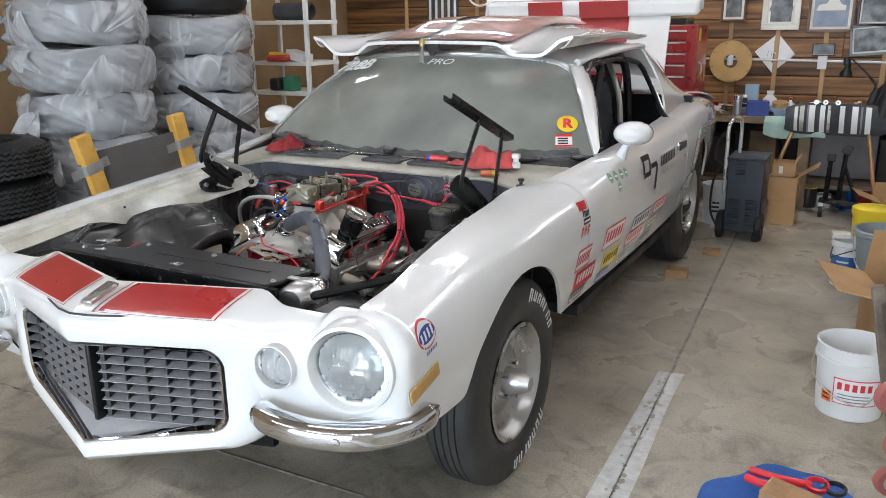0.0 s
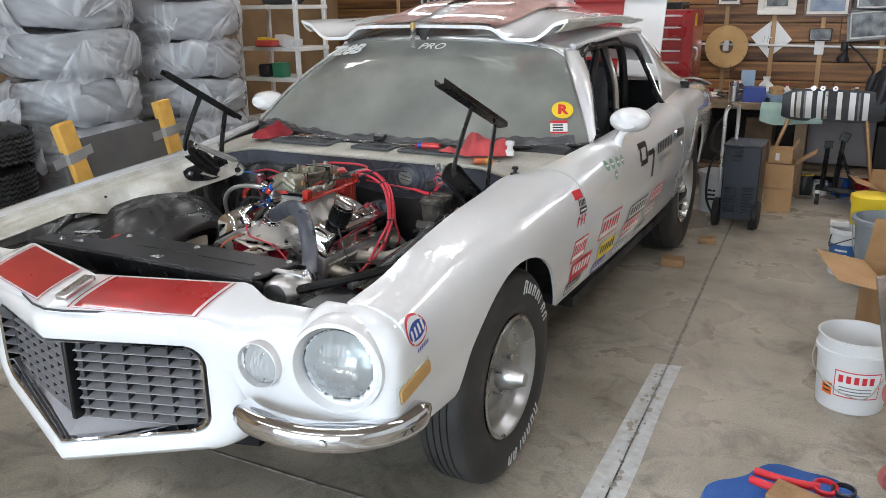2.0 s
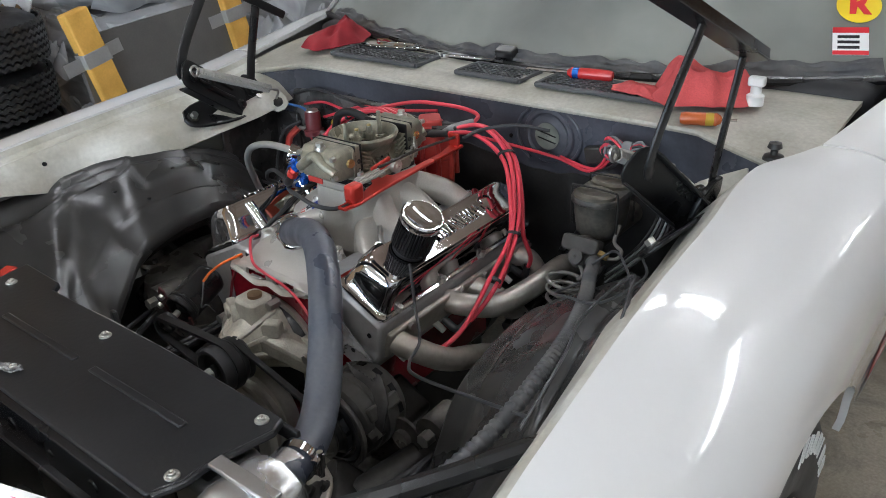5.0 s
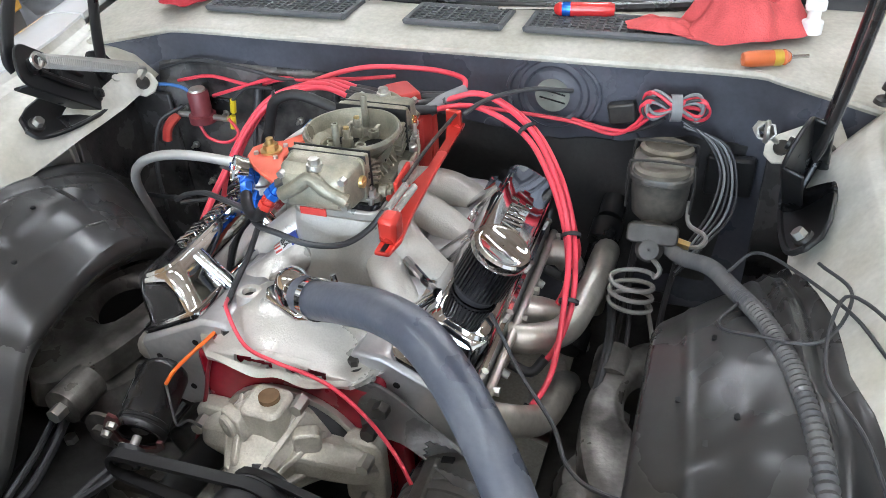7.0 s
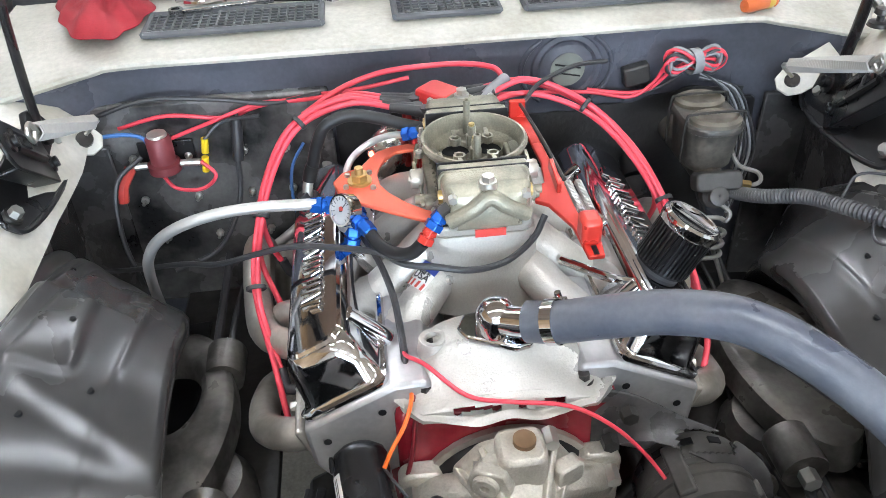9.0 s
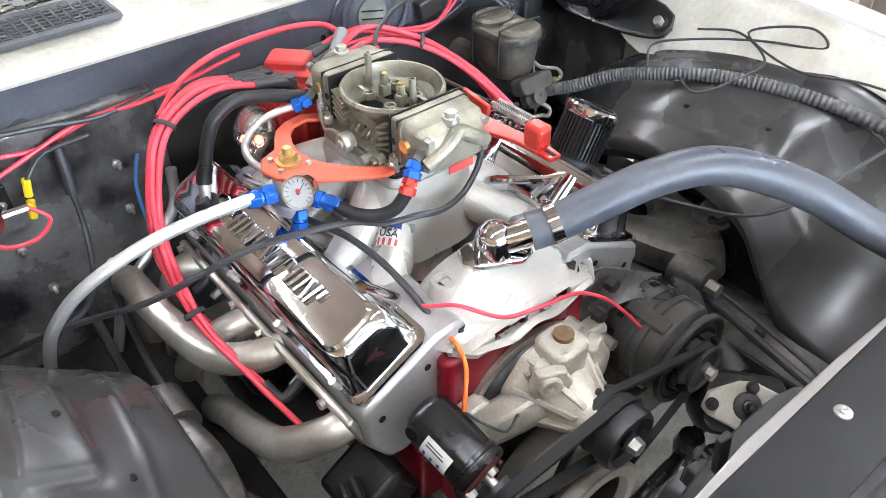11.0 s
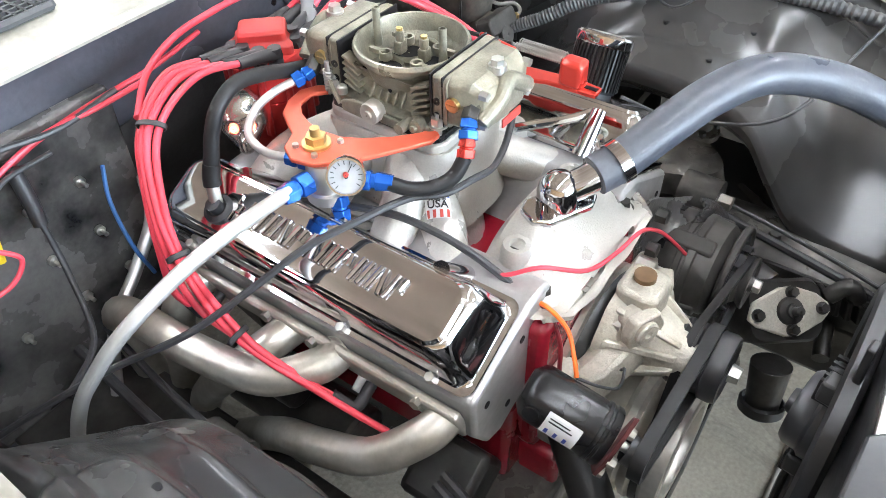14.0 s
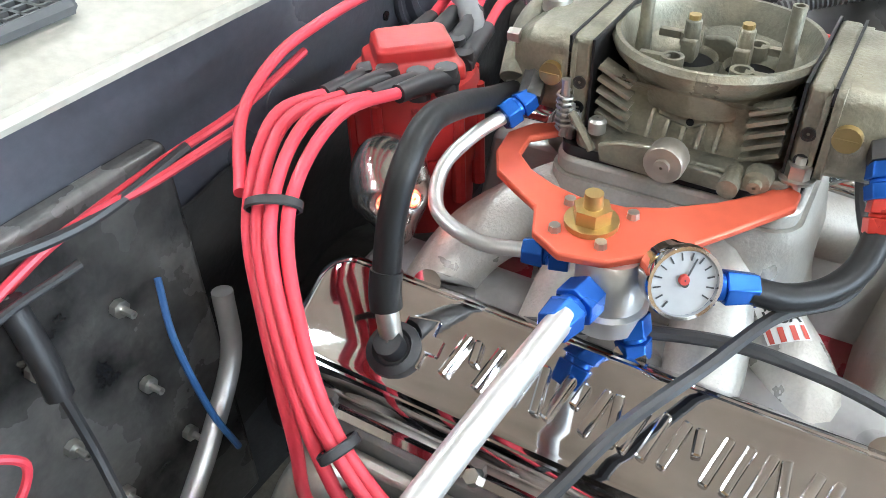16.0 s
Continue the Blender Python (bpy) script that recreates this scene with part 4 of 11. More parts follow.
# interior
INTERIOR = pbr("black_interior_vinyl", (0.016, 0.016, 0.018), 0.6, var=0.15, bump=0.15)
bm = box((1.5, 0.26, 0.10), (0, 0.99, 0.83))
part("dashboard", bm, INTERIOR, car, "black dashboard", bevel=0.03)
bm = box((1.62, 2.2, 0.04), (0, 1.9, 0.30))
bx(bm, (1.6, 0.05, 0.7), (0, 2.75, 0.62))
part("cabin_floor", bm, INTERIOR, car)
for s in (1, -1):
    seat = box((0.46, 0.46, 0.16), (s * 0.36, 1.62, 0.48))
    bx(seat, (0.46, 0.14, 0.66), (s * 0.36, 1.92, 0.80), (-14, 0, 0))
    part("seat", seat, INTERIOR, car, "black bucket seat", bevel=0.04)
    part("roll_bar", tube([(s * 0.64, 0.95, 0.40), (s * 0.68, 1.05, 0.86), (s * 0.60, 1.42, 1.19), (s * 0.60, 2.0, 1.20), (s * 0.62, 2.1, 0.8), (s * 0.64, 2.1, 0.35)], 0.021, 10, 8), BLACK, car, "black roll cage tube")
    part("cage_brace", tube([(s * 0.66, 1.10, 0.60), (s * 0.62, 1.55, 1.12), (s * 0.60, 1.62, 1.19)], 0.019, 8, 6), BLACK, car)
part("roll_hoop", tube([(-0.6, 2.0, 1.20), (0, 2.0, 1.235), (0.6, 2.0, 1.20)], 0.021, 10, 8), BLACK, car)
part("steering_wheel", turned([(0.17, -0.012), (0.185, 0), (0.17, 0.012), (0.16, 0), (0.17, -0.012)], pose(0.36, 1.20, 0.86, 65), 28), BLACK, car)
# mirrors
for s in (1, -1):
    MX = 0.92 if s > 0 else -0.835
    mr = new("wing_mirror")
    mr.parent = car
    tagged(mr, "white bullet-shaped door mirror on a stalk")
    bm = turned([(0.001, -0.075), (0.03, -0.068), (0.05, -0.04), (0.058, 0.0), (0.056, 0.03), (0.052, 0.036), (0.046, 0.03)], pose(MX, 1.072, 0.967, -90, 0, s * 4) @ Matrix.Diagonal((1.35, 0.82, 1, 1)), 28)
    part("mirror_shell", bm, WHITE, mr)
    part("mirror_glass", turned([(0.05, 0.026), (0.001, 0.026)], pose(MX, 1.072, 0.967, -90, 0, s * 4) @ Matrix.Diagonal((1.35, 0.82, 1, 1)), 28), CHROME, mr)
    part("mirror_stalk", tube([(MX - s * 0.01, 1.066, 0.94), (MX - s * 0.027, 1.06, 0.91), (MX - s * 0.044, 1.06, 0.872)], 0.016, 10, 6, lambda t: 0.8 + 0.8 * t * t), WHITE, mr)
    part("door_handle", slab(rrect(0.15, 0.035, 0.008), 0.012, face_pose((s * 0.942, 1.86, 0.815), (0, s, 0), (0, 0, 1))), CHROME, car, "chrome door handle")
    part("door_lock", turned([(0.011, 0), (0.011, 0.005), (0.001, 0.006)], face_pose((s * 0.944, 1.94, 0.75), (0, s, 0), (0, 0, 1)), 14), CHROME, car)

# wheels
TYRE = pbr("worn_tyre_rubber", (0.020, 0.0195, 0.0195), 0.55, var=0.16, bump=0.2, scale=8, second=(0.040, 0.038, 0.036))
LETTER = pbr("white_tyre_lettering", (0.75, 0.75, 0.73), 0.6, var=0.08)
RIM = pbr("machined_aluminium_rim", (0.46, 0.455, 0.44), 0.30, 0.9, var=0.06, bump=0.05)


def wheel(name, s, y, z, r, w, rim, face, label, deep=0.05):
    wh = new(name)
    wh.parent = car
    tagged(wh, label)
    m = pose(s * face, y, z, 0, 90 * s, 0)
    b = -w
    prof = [(rim, -0.012), (rim + 0.015, 0.0), (lerp(rim, r, 0.45), 0.006), (r - 0.03, 0.0), (r - 0.010, -0.012), (r - 0.002, -0.028)]
    for k in range(1, 5):
        h = lerp(-0.028, b + 0.028, k / 5)
        prof += [(r, h + 0.003), (r - 0.005, h + 0.001), (r - 0.005, h - 0.001), (r, h - 0.003)]
    prof += [(r - 0.002, b + 0.028), (r - 0.03, b), (rim + 0.01, b), (rim, b + 0.012)]
    part("tyre", turned(prof, m, 72), TYRE, wh, "black racing slick" if r > 0.34 else "black ribbed front tyre with white raised letters")
    part("rim", turned([(rim + 0.004, 0.0), (rim - 0.004, 0.004), (rim - 0.012, -0.004), (rim - 0.018, -0.03), (rim - 0.03, -deep), (rim * 0.62, -deep - 0.012), (rim * 0.45, -deep + 0.004), (0.03, -deep + 0.008), (0.001, -deep + 0.008)], m, 56), RIM, wh, "polished aluminium racing wheel")
    for k in range(24):
        a = 2 * math.pi * k / 24
        q = m @ pose((rim - 0.034) * math.cos(a), (rim - 0.034) * math.sin(a), -deep - 0.004)
        part("rim_bolt", turned([(0.005, 0), (0.004, 0.006), (0.001, 0.007)], q, 8), BOLT, wh)
    for k in range(5):
        a = 2 * math.pi * k / 5 + 0.3
        part("lug_nut", cyl(m @ V((0.058 * math.cos(a), 0.058 * math.sin(a), -deep)), m @ V((0.058 * math.cos(a), 0.058 * math.sin(a), -deep + 0.035)), 0.011, 0.009, 6), CHROME, wh)
    part("hub_cap", turned([(0.042, -deep), (0.042, -deep + 0.02), (0.036, -deep + 0.055), (0.026, -deep + 0.075), (0.022, -deep + 0.088), (0.001, -deep + 0.088)], m, 28), ALU_BRIGHT, wh, "tapered aluminium hub cap")
    return wh, m


for s in (1, -1):
    wf, m = wheel("front_wheel", s, WHEEL_F[0], WHEEL_F[1], 0.328, 0.165, 0.185, 0.872, "narrow front racing wheel with lettered tyre", 0.045)
    for c in (0, 1):
        for k in range(7):
            a = math.radians(72 - k * 8.0 - c * 118) if s > 0 else math.radians(108 + k * 8.0 + c * 118)
            rr = 0.272
            p = V((s * (0.872 + 0.0062), WHEEL_F[0] + rr * math.cos(a), WHEEL_F[1] + rr * math.sin(a)))
            up = V((0, math.cos(a), math.sin(a)))
            q = face_pose(p, up.cross(V((s, 0, 0))), up)
            h = 0.044 if k == 0 else 0.034
            bm = bx(bmesh.new(), (0.006, h, 0.0016), (-0.008, 0, 0), (0, 0, -8), q)
            if k not in (4,):
                bx(bm, (0.006, h * 0.85, 0.0016), (0.009, 0, 0), (0, 0, -8), q)
                bx(bm, (0.014, 0.006, 0.0016), (0, h * (0.4, -0.42, 0.42)[k % 3], 0), (0, 0, 0), q)
            part("tyre_mark", bm, LETTER, wf, smooth=False)
    wheel("rear_wheel", s, WHEEL_R[0], WHEEL_R[1], 0.36, 0.26, 0.195, 0.832, "wide rear drag slick on a deep rim", 0.09)

# ---- the engine, between the inner fenders ----
engine = thing("engine", "chrome and aluminium V8 engine with a four-barrel carburettor", "engine")
HEAD = pbr("grey_cylinder_head", (0.44, 0.435, 0.43), 0.36, 0.55, var=0.1, bump=0.15, scale=12)


def bank(s):
    """The pose of a valve cover's top, with x outwards across it, y to the rear and z off the bank."""
    t = radians(27)
    x = V((s * math.cos(t), 0, -math.sin(t)))
    z = V((s * math.sin(t), 0, math.cos(t)))
    m = Matrix((x, V((0, 1, 0)), z)).transposed().to_4x4()
    m.translation = V((s * 0.2155, 0, 0.7065))
    return m


bm = box((0.30, 0.42, 0.24), (0, 0.235, 0.47))
bx(bm, (0.26, 0.03, 0.22), (0, 0.012, 0.53))
bx(bm, (0.24, 0.06, 0.10), (0, 0.0, 0.36))
part("engine_block", bm, BLOCK_RED, engine, "dark red painted engine block", bevel=0.01)
part("timing_cover", turned([(0.105, 0), (0.105, 0.012), (0.098, 0.022), (0.03, 0.026), (0.001, 0.026)], face_pose((0, -0.004, 0.50), (1, 0, 0), (0, 0, 1)), 40), BLACK, engine, "black round timing cover")
part("timing_flange", turned([(0.112, 0), (0.112, 0.008), (0.104, 0.010)], face_pose((0, -0.004, 0.50), (1, 0, 0), (0, 0, 1)), 40), STEEL, engine)
part("oil_pan", box((0.26, 0.44, 0.14), (0, 0.24, 0.28)), BLACK, engine, bevel=0.02)

# height, half width, front y, rear y, corner radius
COVER_LOOPS = [(-0.071, 0.058, 0.024, 0.480, 0.014), (-0.066, 0.0585, 0.0235, 0.4805, 0.015), (-0.064, 0.058, 0.024, 0.480, 0.014), (-0.0635, 0.0525, 0.030, 0.474, 0.016), (-0.060, 0.0505, 0.033, 0.471, 0.018), (-0.035, 0.0475, 0.039, 0.465, 0.020),
               (-0.018, 0.0445, 0.044, 0.460, 0.022), (-0.009, 0.0405, 0.049, 0.455, 0.022), (-0.0045, 0.0375, 0.053, 0.451, 0.021), (-0.0042, 0.0360, 0.055, 0.449, 0.020), (-0.0005, 0.0335, 0.058, 0.446, 0.019), (0.0, 0.031, 0.061, 0.443, 0.018)]
for s in (1, -1):
    m = bank(s)
    head = slab([(-0.095, -0.205), (0.060, -0.195), (0.079, -0.178), (0.084, -0.13), (0.060, -0.072), (-0.062, -0.072), (-0.098, -0.088)], 0.452, m @ face_pose((0, 0.470, 0), (1, 0, 0), (0, 0, 1)))
    part("cylinder_head", head, HEAD, engine, "bare grey cylinder head", bevel=0.006)
    for x, z in ((0.048, -0.105), (-0.03, -0.10), (0.03, -0.165), (-0.06, -0.14)):
        part("head_hole", cyl(m @ V((x, 0.0172, z)), m @ V((x, 0.020, z)), 0.0048, 0.0048, 12), SHADE_BLACK, engine)
    vc = new("valve_cover")
    vc.parent = engine
    tagged(vc, "polished chrome valve cover with raised lettering bars")
    loops = [[m @ V((a, b, z)) for a, b in rrect(2 * hw, y1 - y0, r, 6, 0.0, (y0 + y1) / 2)] for z, hw, y0, y1, r in COVER_LOOPS]
    part("cover_shell", rings(bmesh.new(), loops, caps=True), CHROME, vc, "chrome valve cover shell")
    part("cover_gasket", slab(rrect(0.112, 0.452, 0.012, 4, 0.0, 0.252), 0.0035, m @ pose(0, 0, -0.0742)), RUBBER, vc)
    # raised emblem and ten slanted bars in place of the raised maker's name
    part("cover_mark", slab([(-0.017, 0.352), (-0.006, 0.352), (-0.006, 0.344), (0.006, 0.344), (0.006, 0.352), (0.017, 0.352), (0.013, 0.374), (0.006, 0.374), (0.006, 0.382), (-0.006, 0.382), (-0.006, 0.374), (-0.013, 0.374)], 0.0026, m), CHROME, vc, smooth=False, bevel=0.0016)
    for k in range(10):
        y = 0.328 - 0.0225 * k
        bm = box((0.030, 0.0058, 0.007), (0, 0.0048, 0.0022), (0, 0, 12), m @ pose(0, y, 0))
        part("cover_mark", bm, CHROME, vc, smooth=False, bevel=0.0016)
        bm = box((0.030 if k % 3 else 0.016, 0.0058, 0.007), (0.0 if k % 3 else -0.006, -0.0062, 0.0022), (0, 0, 12 if k % 2 else -8), m @ pose(0, y, 0))
        part("cover_mark", bm, CHROME, vc, smooth=False, bevel=0.0016)
    for y in (0.10, 0.24, 0.38):
        part("hold_down", cyl(m @ V((-0.060, y, -0.072)), m @ V((-0.040, y, -0.012)), 0.0115, 0.0105, 16), CHROME, vc, "chrome hold-down stud")
    for y in (0.07, 0.19, 0.31, 0.43):
        part("cover_bolt", cyl(m @ V((0.0555, y, -0.065)), m @ V((0.0555, y, -0.054)), 0.006, 0.0055, 6), BOLT, vc)
    # plugs below the cover
    for k, y in enumerate((0.07, 0.18, 0.29, 0.40)):
        part("spark_plug", cyl(m @ V((0.072, y, -0.15)), m @ V((0.105, y, -0.15)), 0.008, 0.006, 10), LETTER, engine)

part("starter_motor", cyl((-0.205, 0.22, 0.345), (-0.205, 0.44, 0.345), 0.048, 0.048, 24), DARK_STEEL, engine, "dark starter motor", bevel=0.006)
part("starter_solenoid", cyl((-0.225, 0.30, 0.415), (-0.225, 0.43, 0.415), 0.026, 0.026, 18), DARK_STEEL, engine, bevel=0.004)
# exhaust headers
for s in (1, -1):
    hd = new("exhaust_header")
    hd.parent = engine
    tagged(hd, "bare steel tube exhaust header")
    part("header_flange", box((0.012, 0.43, 0.055), (s * 0.236, 0.245, 0.573), (0, s * 20, 0)), STEEL, hd, bevel=0.004)
    ways = [[(s * 0.232, 0.052, 0.575), (s * 0.262, 0.062, 0.562), (s * 0.298, 0.11, 0.525), (s * 0.308, 0.18, 0.495), (s * 0.305, 0.26, 0.45), (s * 0.30, 0.38, 0.34)],
            [(s * 0.232, 0.20, 0.58), (s * 0.265, 0.21, 0.575), (s * 0.305, 0.26, 0.562), (s * 0.322, 0.36, 0.560), (s * 0.328, 0.45, 0.565), (s * 0.325, 0.50, 0.535), (s * 0.31, 0.52, 0.44), (s * 0.30, 0.50, 0.33)],
            [(s * 0.232, 0.27, 0.578), (s * 0.275, 0.29, 0.560), (s * 0.295, 0.34, 0.50), (s * 0.30, 0.40, 0.42), (s * 0.30, 0.44, 0.32)],
            [(s * 0.232, 0.42, 0.578), (s * 0.265, 0.43, 0.57), (s * 0.285, 0.44, 0.52), (s * 0.29, 0.46, 0.40), (s * 0.30, 0.46, 0.32)]]
    for wy in ways:
        part("header_tube", tube(wy, 0.0215, 14, 8), STEEL, hd)
    for y in (0.052, 0.20, 0.27, 0.42):
        part("header_bolt", cyl((s * 0.240, y + 0.028, 0.592), (s * 0.256, y + 0.028, 0.592), 0.0065, 0.0065, 6), BOLT, hd)

# intake manifold
mf = new("intake_manifold")
mf.parent = engine
tagged(mf, "cast aluminium single-plane intake manifold")


def valley(u, v):
    x = lerp(-0.155, 0.155, u)
    a = abs(x)
    y = lerp(0.035 * min(1.0, max(0.0, (a - 0.10) / 0.03)), 0.47, v)
    z = 0.640 + 0.022 * max(0, 1 - (a / 0.13) ** 2) - 0.025 * max(0.0, (a - 0.11) / 0.045)
    low = min(1.0, max(0.0, (y - 0.105) / 0.02))
    z -= 0.095 * low * low * (3 - 2 * low)
    front = step(-0.004, 0.062, y) * (1 - step(0.092, 0.118, y))
    z += front * 0.042 * max(0.0, 1 - (a / lerp(0.128, 0.104, step(0.0, 0.07, y))) ** 6) * (1 - 0.15 * (a / 0.1) ** 2)
    rise = max(0.0, 1 - ((x / 0.066) ** 2 + ((y - 0.265) / 0.10) ** 2))
    z += 0.145 * rise ** 0.5
    return V((x, y, z))


part("manifold_base", thick(sheet(valley, 44, 56), 0.006), ALU, mf)
def front_wall(u, v):
    x = lerp(-0.118, 0.118, u)
    top = valley(0.5 + x / 0.31, 0)
    lip = 0.634 + 0.020 * step(0.060, 0.105, abs(x)) + 0.004 * math.cos(90 * x)
    return V((x, top.y + 0.004 - 0.014 * math.sin(math.pi / 2 * min(1.0, 2.5 * v)) - 0.008 * step(0.75, 1.0, v), lerp(top.z + 0.0015, lip, v)))


part("manifold_front", thick(sheet(front_wall, 48, 16, None, lambda c: not (0.010 < abs(c.x) < 0.066 and 0.642 < c.z < 0.653)), 0.006), ALU, mf, "front wall of the manifold with two slots", bevel=0.002)
part("manifold_slot", box((0.14, 0.004, 0.022), (0, 0.010, 0.646)), SHADE_BLACK, mf)
for s in (1, -1):
    for yc, yh in ((0.215, 0.10), (0.245, 0.20), (0.285, 0.31), (0.315, 0.41)):
        pts = [(s * 0.030, yc, 0.728), (s * 0.062, lerp(yc, yh, 0.40), 0.716), (s * 0.10, lerp(yc, yh, 0.80), 0.690), (s * 0.160, yh, 0.640)]
        if yh < 0.15:
            pts = [(s * 0.022, 0.238, 0.712), (s * 0.057, 0.196, 0.688), (s * 0.095, 0.150, 0.662), (s * 0.150, 0.122, 0.625)]
        part("runner", tube(pts, 0.026, 14, 6, lambda t: 1.08 - 0.1 * t), ALU, mf)
loops = [[V((a, 0.262 + b, z)) for a, b in rrect(w, l, r, 7)] for w, l, r, z in ((0.200, 0.205, 0.076, 0.640), (0.176, 0.196, 0.066, 0.662), (0.156, 0.190, 0.056, 0.686), (0.150, 0.190, 0.044, 0.710), (0.140, 0.179, 0.030, 0.734), (0.134, 0.171, 0.022, 0.753))]
part("plenum", rings(bmesh.new(), loops, caps=True), ALU, mf, "flaring cast plenum below the carburettor")
bm = slab(rrect(0.128, 0.165, 0.018), 0.014, pose(0, 0.262, 0.752))
part("carburettor_flange", bm, ALU, mf, bevel=0.003)
part("carburettor_spacer", slab(rrect(0.122, 0.158, 0.012), 0.008, pose(0, 0.262, 0.7665)), BLACK, mf)
for x, y, z, r in ((-0.078, 0.067, 0.694, 0.017), (0.075, 0.085, 0.690, 0.015)):
    part("boss", turned([(r * 1.25, -0.035), (r, -0.004), (r * 0.92, 0), (r * 0.55, 0), (r * 0.5, -0.004), (r * 0.5, -0.02), (0.001, -0.02)], pose(x, y, z), 20), ALU, mf, "cast boss with a threaded hole")
    part("boss_plug", cyl((x, y, z - 0.016), (x, y, z - 0.008), r * 0.5, r * 0.5, 12), DARK_STEEL, mf)
for x, y, z in ((-0.092, 0.022, 0.655), (0.090, 0.016, 0.655), (-0.118, 0.12, 0.655), (0.118, 0.12, 0.655), (-0.118, 0.36, 0.655), (0.118, 0.36, 0.655)):
    bm = cyl((x, y, z - 0.012), (x, y, z - 0.002), 0.013, 0.012, 16)
    cy(bm, (x, y, z - 0.002), (x, y, z + 0.008), 0.0075, 0.007, 6)
    part("manifold_bolt", bm, DARK_STEEL, mf)
# water neck and hose
nk = new("water_neck")
nk.parent = engine
tagged(nk, "chrome water neck with a round dome")
bm = slab([(-0.045, -0.012), (-0.03, -0.024), (0.03, -0.024), (0.045, -0.012), (0.045, 0.012), (0.03, 0.024), (-0.03, 0.024), (-0.045, 0.012)], 0.010, pose(-0.004, 0.058, 0.697, 0, 0, -25))
part("neck_flange", bm, CHROME, nk, bevel=0.003)
part("neck_dome", turned([(0.024, -0.025), (0.024, 0.0), (0.022, 0.010), (0.016, 0.019), (0.008, 0.0235), (0.001, 0.0245)], pose(-0.005, 0.060, 0.722), 28), CHROME, nk)
part("neck_spout", tube([(-0.004, 0.058, 0.720), (0.018, 0.040, 0.729), (0.050, 0.019, 0.743)], 0.018, 18, 5), CHROME, nk)
HOSE_WAY = [(0.026, 0.033, 0.735), (0.055, 0.016, 0.745), (0.101, -0.008, 0.768), (0.157, -0.036, 0.791), (0.214, -0.070, 0.801), (0.267, -0.113, 0.788), (0.317, -0.162, 0.760), (0.362, -0.214, 0.722), (0.395, -0.258, 0.698), (0.420, -0.298, 0.692), (0.438, -0.338, 0.694), (0.448, -0.368, 0.696)]
hose = solo("radiator_hose", tube(HOSE_WAY, 0.0235, 22, 10), HOSE, "thick dark blue-grey rubber upper radiator hose", "hose")
for a, b in (((0.046, 0.021, 0.742), (0.060, 0.013, 0.748)), ((0.434, -0.330, 0.6935), (0.440, -0.344, 0.6945))):
    mm = along(a, b)
    bm = turned([(0.0245, 0), (0.026, 0), (0.026, 0.013), (0.0245, 0.013), (0.0245, 0)], mm, 28)
    bx(bm, (0.012, 0.020, 0.016), (0.026, 0, 0.0065), (0, 0, 0), mm)
    cy(bm, mm @ V((0.030, -0.016, 0.0065)), mm @ V((0.030, 0.018, 0.0065)), 0.004, 0.004, 8)
    part("hose_clamp", bm, CHROME, hose, "steel worm-drive clamp")

# carburettor
cb = new("carburettor")
cb.parent = engine
tagged(cb, "olive-gold four-barrel carburettor")
def waist(u, v):
    """Main body wall: a waisted block, wide at both metering blocks and round under the air horn."""
    a = 2 * math.pi * u
    x, y = math.cos(a), math.sin(a)
    k = 1 / max(abs(x) ** 5 + abs(y) ** 5, 1e-9) ** 0.2
    w = 0.047 - 0.007 * (1 - abs(min(1.0, abs(y * k))) ** 2) * math.sin(math.pi * v) + 0.010 * v ** 4
    return V((x * k * w, 0.26 + y * k * 0.066, lerp(0.786, 0.829, v)))


bm = bmesh.new()
rings(bm, [[waist(i / 64, v / 10) for i in range(64)] for v in range(11)])
part("main_body", bm, DICHROMATE, cb, "waisted main body casting")
for s in (1, -1):
    for d in (1, -1):
        for k in range(5):
            part("body_fin", box((0.014, 0.024, 0.0028), (s * 0.047, 0.26 + d * 0.048, 0.795 + 0.008 * k), (d * 24, 0, 0)), DICHROMATE, cb, smooth=False)
    for k in range(5):
        part("body_gusset", slab([(0, 0), (0.012, 0), (0, 0.016)], 0.0025, face_pose((s * 0.041, 0.238 + 0.011 * k, 0.790), (s, 0, 0), (0, 0, 1))), DICHROMATE, cb, smooth=False)
    part("body_pad", slab([(-0.018, -0.008), (0.004, -0.014), (0.016, -0.006), (0.016, 0.012), (0.0, 0.014), (-0.016, 0.006)], 0.006, face_pose((s * 0.040, 0.262, 0.812), (0, s, 0), (0, 0, 1))), DICHROMATE, cb, bevel=0.002)
    for y, z in ((0.252, 0.816), (0.272, 0.814), (0.258, 0.804)):
        part("port_hole", cyl((s * 0.0455, y, z), (s * 0.0465, y, z), 0.0026, 0.0026, 10), SHADE_BLACK, cb)
    for y in (0.1885, 0.3315):
        for z in (0.800, 0.818):
            part("port_hole", turned([(0.0045, 0.0), (0.0045, 0.0012), (0.003, 0.0012), (0.003, 0.0004), (0.001, 0.0004)], face_pose((s * 0.0532, y, z), (0, s, 0), (0, 0, 1)), 14), SHADE_BLACK if z < 0.81 else DARK_STEEL, cb)
for y in (0.1885, 0.3315):
    part("metering_block", box((0.106, 0.0135, 0.060), (0, y, 0.818)), DICHROMATE, cb, "flat metering block", bevel=0.003)
    for d in (-0.0078, 0.0078):
        part("bowl_gasket", box((0.108, 0.0018, 0.062), (0, y + d, 0.818)), RUBBER, cb, smooth=False)
